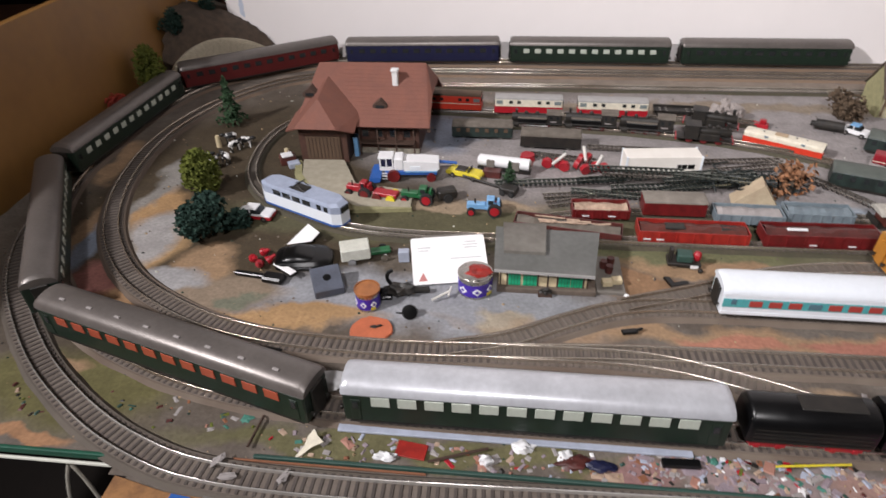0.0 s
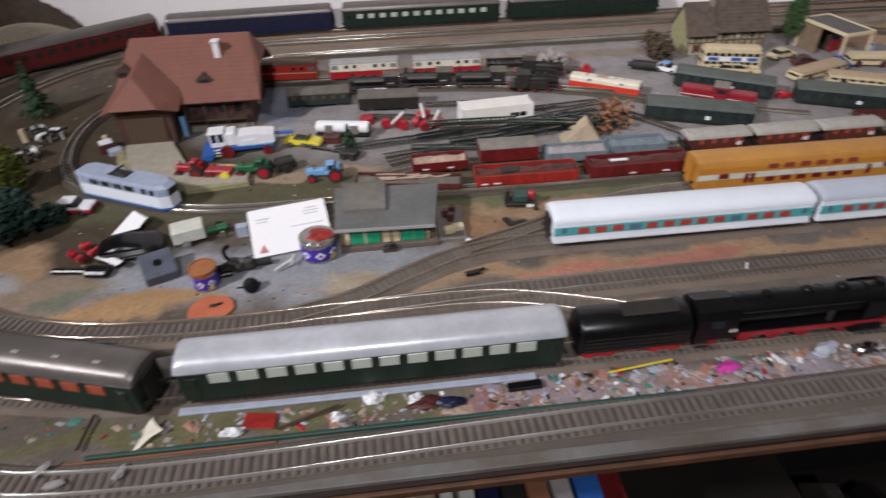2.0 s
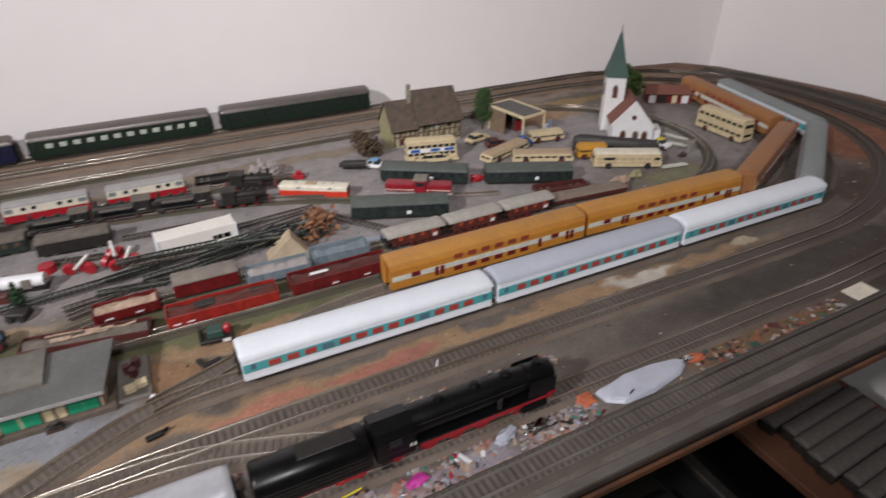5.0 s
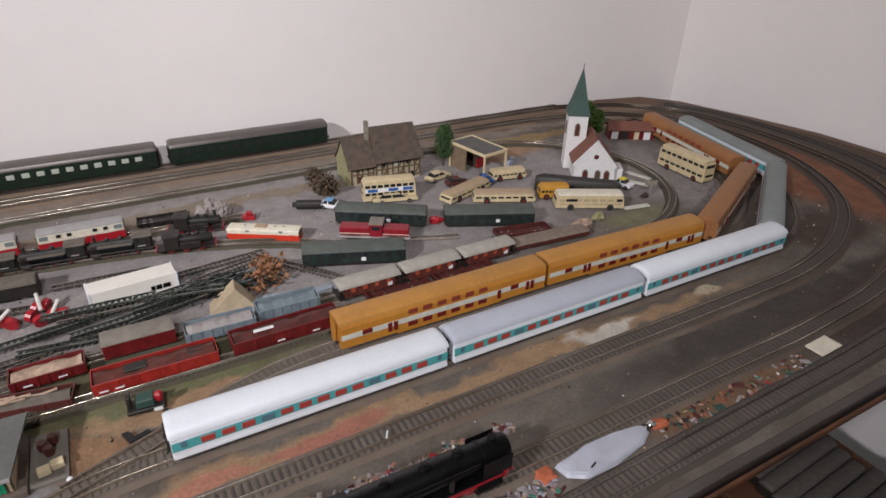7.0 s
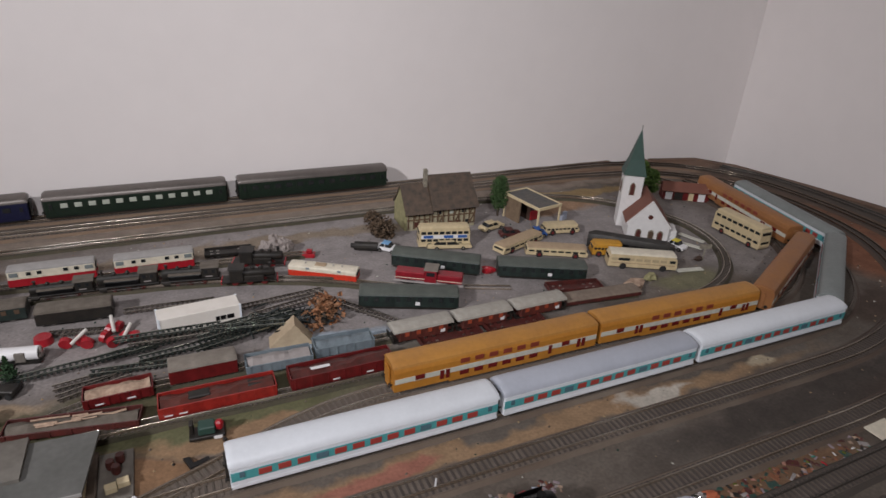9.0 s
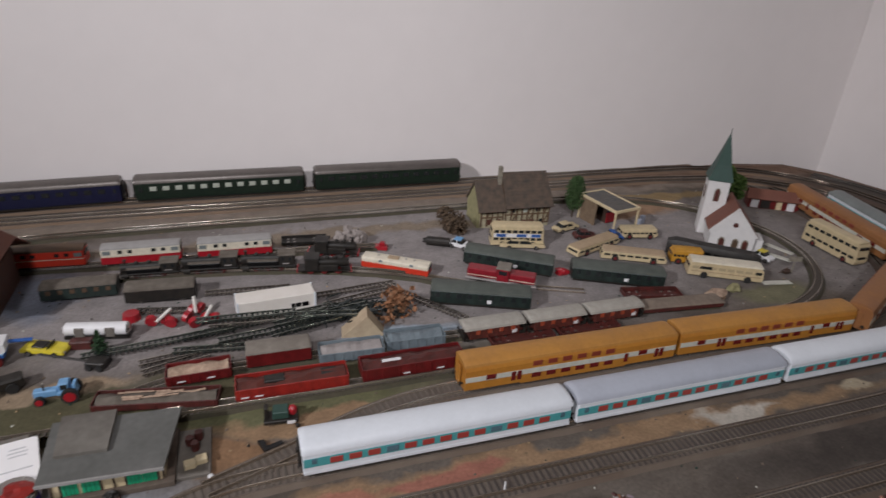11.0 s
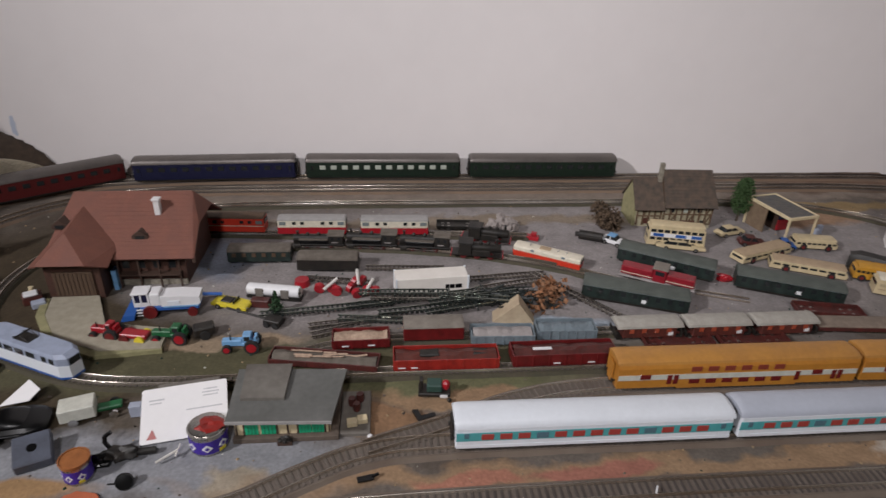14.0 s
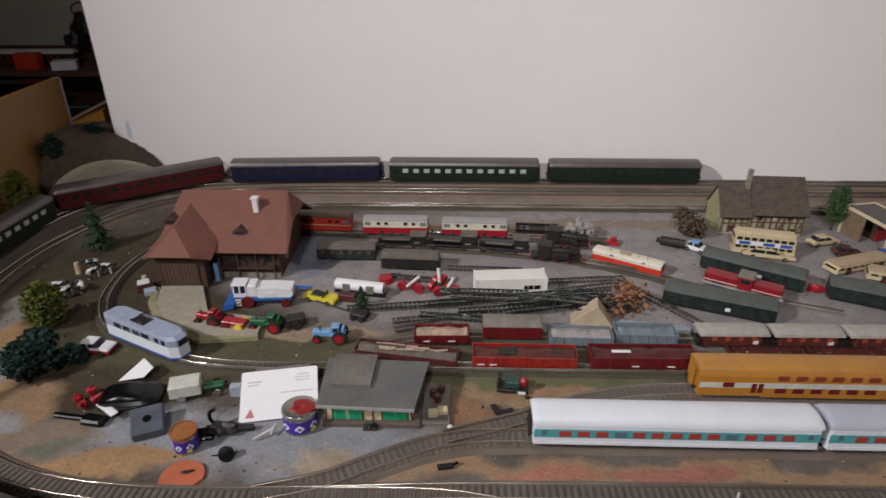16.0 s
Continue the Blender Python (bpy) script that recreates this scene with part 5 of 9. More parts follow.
for k in range(12):
    x, y, a, d = rng.uniform(-0.045, 0.045), rng.uniform(-0.006, 0.006), rng.uniform(-0.3, 0.3), rng.uniform(0.007, 0.015)
    bm = B()
    rod(bm, (x - d * math.cos(a), y - 0.4 * d * math.sin(a), 0.0125 + rng.uniform(0, 0.002)), (x + d * math.cos(a), y + 0.4 * d * math.sin(a), 0.0125 + rng.uniform(0, 0.003)), rng.uniform(0.0007, 0.0014), 6)
    part("timber_scrap", bm, "loadwood", lumber)
lumber.matrix_basis = between((0.361, 0.996), (0.482, 0.976), 0.001)
redg = gondola("bright red open wagon with dark scrap inside", "brightred", 0.118, 0.0135, 0.0185, "oxide", GOODS)
redg.matrix_basis = between((0.499, 0.979), (0.616, 0.978), 0.001)
part("scrap", box(B(), -0.030, -0.006, 0.014, -0.008, 0.006, 0.0195, 0.001), "soot", redg, "dark box of scrap")
part("scrap", box(B(), 0.030, -0.005, 0.014, 0.048, 0.006, 0.0190, 0.001), "soot", redg)
redg2 = gondola("deep red open wagon with high sides", "deepred", 0.120, 0.0135, 0.0200, "maroon", GOODS)
redg2.matrix_basis = between((0.632, 0.979), (0.753, 0.980), 0.001)
part("white_bar", box(B(), -0.036, -0.004, 0.0195, -0.014, 0.0, 0.0215, 0.0005), "white", redg2)
figs = mesh_of("lettering_bar", box(B(), -0.004, -0.0003, 0, 0.004, 0.0003, 0.0014), "white")
for w_, xs in ((redg, (-0.050, -0.036)), (redg2, (-0.010, 0.030)), (sandw, (-0.018, 0.012))):
    for x in xs:
        part("lettering_bar", figs, None, w_, m=pose(x, -0.0153 if w_ is not sandw else -0.0143, 0.0085))


# ---- container, bits and loose track in the yard ----
def container():
    """A white freight container lying upside down."""
    ob = thing("freight_container", "white freight container lying upside down with dark lettering", "container", between((0.503, 1.137), (0.601, 1.145), 0.001))
    bm = B()
    box(bm, -0.049, -0.0140, 0, 0.049, 0.0140, 0.0275, 0.0006)
    part("body", bm, "warmwhite", ob)
    rib = mesh_of("corner_post", box(B(), -0.0012, -0.0012, 0, 0.0012, 0.0012, 0.0280), "coachwhite")
    for x in (-0.0485, 0.0485):
        for y in (-0.0135, 0.0135):
            part("corner_post", rib, None, ob, m=pose(x, y, 0))
    for x0, x1, z0, z1 in ((0.0175, 0.0225, 0.0105, 0.0165), (0.0235, 0.0300, 0.0105, 0.0165), (0.0315, 0.0400, 0.0105, 0.0165), (-0.034, -0.0295, 0.0030, 0.0065), (-0.0285, -0.024, 0.0030, 0.0065), (-0.023, -0.0185, 0.0030, 0.0065), (-0.0175, -0.0135, 0.0030, 0.0065), (-0.004, 0.0, 0.0045, 0.0085)):
        part("lettering_bar", box(B(), x0, -0.0145, z0, x1, -0.0139, z1), "black" if x0 > -0.005 or x0 < -0.01 else "coachgrey", ob)
    return ob


container()


def ladder_track(label, p, q, gauge=0.009, n=34, z=0.004, tone="soot", tilt=0.0):
    """A loose length of black narrow-gauge track."""
    L = math.dist(p, q)
    m = between(p, q, z)
    ob = thing("loose_track", label, "track piece", m @ pose(0, 0, 0, 0, tilt, 0))
    for y in (-gauge / 2, gauge / 2):
        part("rail", box(B(), -L / 2, y - 0.0006, 0.0015, L / 2, y + 0.0006, 0.0036), "dullrail" if tone == "sleeper" else "oliverail", ob)
    me = mesh_of("sleeper", box(B(), -0.0015, -gauge * 0.72, 0, 0.0015, gauge * 0.72, 0.0016), "trackgreen" if tone == "soot" else tone)
    for k in range(n):
        part("sleeper", me, None, ob, m=pose(-L / 2 + (k + 0.5) * L / n, 0, 0))
    return ob


PILE = "heap of loose track"
rng = random.Random(11)
for label, p, q, z, tone in (
        ("loose black narrow-gauge track piece on the heap", (0.333, 1.082), (0.500, 1.103), 0.006, "soot"),
        ("loose black narrow-gauge track piece on the heap", (0.440, 1.090), (0.610, 1.120), 0.010, "soot"),
        ("loose track piece with bright rails", (0.395, 1.058), (0.520, 1.078), 0.003, "sleeper"),
        ("loose track piece with bright rails", (0.47, 1.105), (0.60, 1.098), 0.014, "sleeper"),
        ("loose track piece with bright rails", (0.380, 1.176), (0.470, 1.160), 0.002, "sleeper"),
        ("loose track piece with bright rails", (0.462, 1.203), (0.575, 1.197), 0.002, "sleeper"),
        ("loose track piece with bright rails", (0.600, 1.165), (0.720, 1.178), 0.002, "sleeper"),
        ("loose track piece with bright rails", (0.613, 1.132), (0.705, 1.153), 0.006, "sleeper"),
        ("loose track piece with bright rails", (0.400, 1.040), (0.470, 1.062), 0.002, "sleeper"),
        ("loose track piece with dark rails", (0.700, 1.175), (0.790, 1.060), 0.004, "sleeper"),
        ("loose black track piece on the heap", (0.480, 1.078), (0.590, 1.092), 0.007, "soot"),
        ("loose black track piece on the heap", (0.500, 1.108), (0.640, 1.116), 0.009, "soot"),
        ("loose black track piece on the heap", (0.545, 1.086), (0.665, 1.108), 0.015, "soot"),
        ("loose black track piece on the heap", (0.610, 1.128), (0.710, 1.112), 0.007, "soot"),
        ("loose track piece with bright rails", (0.455, 1.112), (0.575, 1.108), 0.017, "trackgreen"),
        ("loose track piece with bright rails", (0.540, 1.072), (0.640, 1.098), 0.010, "trackgreen"),
        ("loose track piece with bright rails", (0.430, 1.072), (0.545, 1.060), 0.005, "trackgreen"),
        ("loose track piece with bright rails", (0.560, 1.100), (0.650, 1.085), 0.018, "soot")):
    tagged(ladder_track(label, p, q, z=z, tone=tone, n=int(math.dist(p, q) / 0.0062)), group=PILE)
dark = B()
for k in range(170):
    a, b = (rng.gauss(0.650, 0.020), rng.gauss(1.102, 0.010)), rng.uniform(0, 6.28)
    d = rng.uniform(0.012, 0.03)
    rod(dark, (a[0], a[1], rng.uniform(0.006, 0.019)), (a[0] + d * math.cos(b), a[1] + 0.5 * d * math.sin(b), rng.uniform(0.004, 0.019)), 0.0010, 5)
tagged(solo("wire_tangle", dark, "trackgreen", "tangle of dark wires and rail scraps", "scrap"), kind="stuff")


def red_wheelset(x, y, deg, bars=1):
    ob = thing("red_running_gear", "red locomotive wheels with a bright metal rod", "model part", flat(x, y, deg), "red loose wheels")
    for k, (dx, dy) in enumerate(((-0.010, 0), (0.006, 0.003), (0.014, -0.004))):
        bm = B()
        rod(bm, (dx, dy - 0.003, 0.0085), (dx, dy + 0.003, 0.0100), 0.0072, 14)
        part("wheel", bm, "red", ob)
    if bars:
        bm = B()
        rod(bm, (-0.002, -0.008, 0.012), (0.014, 0.004, 0.024), 0.0021, 8)
        part("metal_rod", bm, "nickelbright", ob, "shiny metal rod")
    return ob


red_wheelset(0.412, 1.138, -10)
red_wheelset(0.462, 1.128, 20)
red_wheelset(0.448, 1.148, 60)
bm = B()
rod(bm, (0, 0, 0), (0, 0, 0.009), 0.011, 18, 0.0095)
solo("red_drum", bm, "red", "small red round drum lying in the yard", "drum", flat(0.376, 1.164, 0))


def tank_wagon():
    ob = thing("tank_wagon", "white tank wagon with dark saddles lying beside the yard", "goods wagon", between((0.310, 1.135), (0.380, 1.122), 0.004))
    bm = B()
    rod(bm, (-0.034, 0, 0.010), (0.034, 0, 0.010), 0.0080, 18)
    part("tank", bm, "white", ob, smooth=True)
    for x in (-0.033, 0.033):
        bm = B()
        blob(bm, x, 0, 0.010, 0.005, 0.0079, 0.0079, 0.0)
        part("tank_end", bm, "white" if x < 0 else "steel", ob, "" if x < 0 else "bright metal tank end", smooth=True)
    for x in (-0.018, 0.016):
        part("saddle", box(B(), x - 0.0055, -0.0086, 0.003, x + 0.0055, 0.0086, 0.0148, 0.0006), "greywood", ob, "dull grey saddle")
    part("underframe", box(B(), -0.036, -0.007, 0, 0.036, 0.007, 0.003), "soot", ob)
    return ob


tank_wagon()
solo("brown_block", box(B(), -0.012, -0.006, 0, 0.012, 0.006, 0.011, 0.001), "maroon", "small dark red-brown box on the ground", "box", flat(0.329, 1.113, -8))
boom = thing("crane_boom", "thin black boom with a small wheeled base", "model crane", between((0.288, 1.093), (0.362, 1.066)))
bm = B()
rod(bm, (-0.036, 0, 0.012), (0.030, 0, 0.006), 0.0014, 6)
part("boom", bm, "soot", boom)
part("base", box(B(), 0.018, -0.008, 0.003, 0.040, 0.008, 0.010, 0.001), "soot", boom)
wheels(boom, (0.023, 0.035), 0.0040, 0.008, "tyre")
wedge = B()
prism(wedge, [(-0.028, 0), (0.026, 0), (0.004, 0.030)], -0.020, 0.004, "y")
solo("card_gable", wedge, "cardtan", "tan cardboard gable leaning in the yard", "cardboard", flat(0.655, 1.078, -8))


# ---- road vehicles ----
def road_wheels(parent, xs, r, half, hub="steel"):
    me = B()
    rod(me, (0, -0.0016, 0), (0, 0.0016, 0), r, 14)
    tyre = mesh_of("wheel", me, "tyre")
    me = B()
    rod(me, (0, -0.0020, 0), (0, 0.0020, 0), r * 0.5, 10)
    cap = mesh_of("hub", me, hub)
    for x in xs:
        for s in (-1, 1):
            w_ = part("wheel", tyre, None, parent, m=pose(x, s * half, r))
            part("hub", cap, None, w_)


def bus(label, L=0.118, w=0.0145, h=0.031, decks=1, body="buscream", roof=None, ad=False, group="model buses", wheel="deepred", glass="glass"):
    ob = thing("double_deck_bus" if decks == 2 else "bus", label, "bus", group=group)
    k = L / 2
    bm = B()
    prof = [(-k, 0.0045), (k - 0.002, 0.0045), (k, 0.009), (k - 0.002, h - 0.004), (k - 0.006, h - 0.0005), (-k + 0.006, h - 0.0005), (-k + 0.001, h - 0.005)]
    prism(bm, prof, -w, w)
    part("body", bm, body, ob)
    part("roof", coach_roof(L - 0.006, w - 0.0004, h - 0.0006, h + 0.0022, 0.6, 0.004), roof or body, ob, smooth=True)
    rows = ((0.0145, 0.0200),) if decks == 1 else ((0.0135, 0.0180), (h - 0.0115, h - 0.0065))
    if decks == 1:
        rows = ((h * 0.60, h * 0.77),)
    for z0, z1 in rows:
        n = 8
        pane = mesh_of("window", box(B(), -L * 0.045, -0.0004, 0, L * 0.045, 0.0004, z1 - z0, 0.0002), glass)
        for q in range(n):
            for s in (-1, 1):
                part("window", pane, None, ob, m=pose(-k + L * 0.09 + q * L * 0.82 / (n - 1), s * (w + 0.0001), z0))
        for e in (-1, 1):
            part("end_window", box(B(), e * (k - 0.0012) - 0.0009, -w * 0.75, z0, e * (k - 0.0012) + 0.0009, w * 0.75, z1), "glass", ob)
    if ad:
        for s in (-1, 1):
            part("advert_band", box(B(), -k + 0.004, s * (w + 0.0001) - 0.0003, 0.0190, k - 0.006, s * (w + 0.0001) + 0.0003, h - 0.0125), "white", ob, "white advert band with blue shapes")
            for x in (-0.028, 0.006, 0.030):
                part("advert_shape", box(B(), x - 0.008, s * (w + 0.0004) - 0.0003, 0.0197, x + 0.008, s * (w + 0.0004) + 0.0003, h - 0.0132), "blue", ob)
    road_wheels(ob, (-L * 0.28, L * 0.30), 0.0056, w - 0.0015, wheel)
    return ob


def motorcar(label, body, L=0.044, w=0.0090, roof=None, open_top=False, group="model cars", hub="steel"):
    ob = thing("car", label, "car", group=group)
    k = L / 2
    bm = B()
    prism(bm, [(-k, 0.0035), (k, 0.0035), (k, 0.0075), (k * 0.92, 0.0088), (k * 0.35, 0.0096), (-k * 0.85, 0.0098), (-k, 0.0080)], -w, w)
    bmesh.ops.bevel(bm, geom=list(bm.edges), offset=0.0006, segments=1, affect="EDGES")
    part("body", bm, body, ob)
    if open_top:
        part("seats", box(B(), -k * 0.5, -w * 0.7, 0.0096, k * 0.1, w * 0.7, 0.0118, 0.0008), "soot", ob)
        part("windscreen", box(B(), k * 0.25, -w * 0.8, 0.0092, k * 0.29, w * 0.8, 0.0140), "glass", ob)
    else:
        bm = B()
        prism(bm, [(-k * 0.72, 0.0094), (k * 0.42, 0.0094), (k * 0.16, 0.0146), (-k * 0.48, 0.0146)], -w * 0.86, w * 0.86)
        part("window_band", bm, "glass", ob)
        part("roof", box(B(), -k * 0.52, -w * 0.82, 0.0145, k * 0.20, w * 0.82, 0.0158, 0.0006), roof or body, ob)
        for x in (-k * 0.16,):
            part("door_pillar", box(B(), x - 0.0007, -w * 0.875, 0.0094, x + 0.0007, w * 0.875, 0.0147), body, ob)
    for s in (-1, 1):
        part("headlight", box(B(), k - 0.0004, s * w * 0.65 - 0.0013, 0.0052, k + 0.0005, s * w * 0.65 + 0.0013, 0.0072), "chrome", ob)
    road_wheels(ob, (-k * 0.60, k * 0.60), 0.0036, w - 0.0008, hub)
    return ob


dd = bus("cream double-deck bus with a white and blue advert band", 0.088, 0.0115, 0.038, 2, ad=True)
dd.matrix_basis = between((0.908, 1.274), (0.992, 1.253))
dd2 = bus("cream double-deck bus with two dark window rows", 0.108, 0.0130, 0.042, 2)
dd2.matrix_basis = between((1.488, 1.173), (1.488, 1.069)) @ pose(0, 0, 0)
coachbus = bus("long cream touring coach with rounded ends", 0.112, 0.0135, 0.0265, roof="ivory", glass="creamglass", wheel="tyre")
for s in (-1, 1):
    part("window", box(B(), 0.043, s * 0.0138 - 0.0004, 0.0160, 0.052, s * 0.0138 + 0.0004, 0.0205), "glass", coachbus)
    part("window", box(B(), -0.040, s * 0.0138 - 0.0004, 0.0160, -0.022, s * 0.0138 + 0.0004, 0.0205), "glass", coachbus)
    part("side_moulding", box(B(), -0.052, s * 0.0137 - 0.0004, 0.0110, 0.052, s * 0.0137 + 0.0004, 0.0122), "tanroof", coachbus)
coachbus.matrix_basis = between((1.180, 1.116), (1.278, 1.066))
b1 = bus("cream single-deck bus standing askew", 0.105, 0.0125, 0.0165, roof="tanroof")
b1.matrix_basis = between((1.024, 1.204), (1.122, 1.238))
b2 = bus("cream bus with a dusty tan roof", 0.104, 0.0125, 0.0175, roof="tanroof")
b2.matrix_basis = between((1.072, 1.193), (1.162, 1.151))
b3 = bus("small cream bus behind the others", 0.066, 0.0120, 0.0180)
b3.matrix_basis = between((1.146, 1.255), (1.208, 1.243))
b4 = bus("short yellow-ochre bus beside a black coach", 0.052, 0.0120, 0.023, body="ochre", roof="ochre")
b4.matrix_basis = between((1.180, 1.157), (1.224, 1.138))
lowcar = motorcar("cream lorry bonnet parked below the bus", "buscream", 0.075, 0.0100)
lowcar.matrix_basis = between((0.920, 1.262), (0.992, 1.243))
motorcar("cream saloon car parked by the station", "buscream", 0.050).matrix_basis = between((1.040, 1.294), (1.086, 1.306))
motorcar("dark red and blue small car", "maroon", 0.040).matrix_basis = between((1.062, 1.266), (1.098, 1.258))
motorcar("blue small car between the buses", "blue", 0.030).matrix_basis = between((1.118, 1.252), (1.142, 1.246))
motorcar("white and pale blue small car", "white", 0.036, roof="lightblue").matrix_basis = between((0.842, 1.284), (0.866, 1.262))
motorcar("white car with a yellow roof beside the church", "white", 0.034, roof="yellow").matrix_basis = between((1.338, 1.142), (1.346, 1.112))
yc = motorcar("bright yellow open convertible car", "yellow", 0.050, 0.0095, open_top=True)
yc.matrix_basis = between((0.268, 1.121), (0.318, 1.103))
rw = motorcar("white car with red lower sides", "white", 0.045, 0.0095)
rw.matrix_basis = between((0.023, 0.994), (0.066, 0.990))
part("red_sill", box(B(), -0.0228, -0.0100, 0.0028, 0.0228, 0.0100, 0.0072, 0.0004), "red", rw, "red lower body")
bm = B()
rod(bm, (-0.020, 0, 0.009), (0.018, 0, 0.009), 0.0075, 14)
rod(bm, (-0.026, 0, 0.009), (-0.020, 0, 0.009), 0.004, 10)
solo("black_boiler", bm, "soot", "dark loose boiler barrel lying in the yard", "model part", between((0.802, 1.292), (0.840, 1.275)))
bl = B()
rings = [[(x, u * k, v * k2) for u, v in ((-0.013, 0.004), (-0.013, 0.021), (-0.009, 0.028), (0.009, 0.028), (0.013, 0.021), (0.013, 0.004))] for x, k, k2 in ((-0.072, 0.7, 0.85), (-0.060, 1, 1), (0.060, 1, 1), (0.072, 0.7, 0.85))]
long_black = thing("streamlined_coach", "long black streamlined vehicle standing before the church", "railway coach", between((1.190, 1.190), (1.305, 1.092)))
part("body", loft(bl, rings), "soot", long_black, smooth=True)
me = mesh_of("window", box(B(), -0.005, -0.0004, 0, 0.005, 0.0004, 0.005), "black")
for k in range(8):
    part("window", me, None, long_black, m=pose(-0.050 + k * 0.0143, -0.0132, 0.014))
wheels(long_black, (-0.045, -0.035, 0.035, 0.045), 0.0040, 0.007)


def tractor(label, body, hub, m, L=0.040):
    ob = thing("tractor", label, "tractor", m, "farm machines")
    part("bonnet", box(B(), 0.000, -0.0042, 0.0070, L * 0.5, 0.0042, 0.0150, 0.0010), body, ob)
    bm = B()
    box(bm, -L * 0.38, -0.0062, 0.0080, 0.001, 0.0062, 0.0125, 0.0008)
    box(bm, -L * 0.36, -0.0052, 0.0125, -L * 0.30, 0.0052, 0.0195)
    part("seat", bm, body, ob)
    part("cab", box(B(), -L * 0.24, -0.0058, 0.0125, -0.001, 0.0058, 0.0225, 0.0010), body, ob)
    for s in (-1, 1):
        part("cab_window", box(B(), -L * 0.20, s * 0.0059 - 0.0003, 0.0155, -0.003, s * 0.0059 + 0.0003, 0.0210), "glass", ob)
    bm = B()
    rod(bm, (L * 0.28, 0.002, 0.0145), (L * 0.28, 0.002, 0.0215), 0.0009, 6)
    part("exhaust", bm, "soot", ob)
    for x, r, half in ((-L * 0.24, 0.0085, 0.0085), (L * 0.38, 0.0052, 0.0070)):
        for s in (-1, 1):
            bm = B()
            rod(bm, (x, s * half - 0.0022, r), (x, s * half + 0.0022, r), r, 16)
            w_ = part("wheel", bm, "tyre", ob)
            bm = B()
            rod(bm, (x, s * half - 0.0027, r), (x, s * half + 0.0027, r), r * 0.68, 12)
            part("hub", bm, hub, w_)
    return ob


tractor("light blue tractor with red wheel hubs", "lightblue", "red", between((0.346, 1.021), (0.304, 1.021)), 0.046)
tractor("dark green tractor with red wheel hubs", "grassgreen", "red", between((0.262, 1.040), (0.218, 1.044)), 0.046)
tractor("small red tractor on the farmyard", "red", "deepred", between((0.180, 1.048), (0.146, 1.056)), 0.038)
har = thing("farm_trailer", "red seed drill with yellow wheels behind the tractor", "farm machine", between((0.215, 1.040), (0.180, 1.047)), "farm machines")
part("hopper", box(B(), -0.016, -0.007, 0.007, 0.016, 0.007, 0.0125, 0.001), "red", har)
for x in (-0.009, 0.010):
    for s in (-1, 1):
        bm = B()
        rod(bm, (x, s * 0.009 - 0.0014, 0.006), (x, s * 0.009 + 0.0014, 0.006), 0.006, 14)
        part("wheel", bm, "yellow" if x < 0 else "deepred", har, "yellow wheel" if x < 0 else "red wheel")
baler = thing("hay_machine", "dark grey farm machine behind the green tractor", "farm machine", flat(0.274, 1.050, 20), "farm machines")
part("body", box(B(), -0.012, -0.008, 0.004, 0.012, 0.008, 0.016, 0.002), "soot", baler)
bm = B()
rod(bm, (0, -0.010, 0.006), (0, -0.007, 0.006), 0.006, 12)
part("wheel", bm, "tyre", baler)


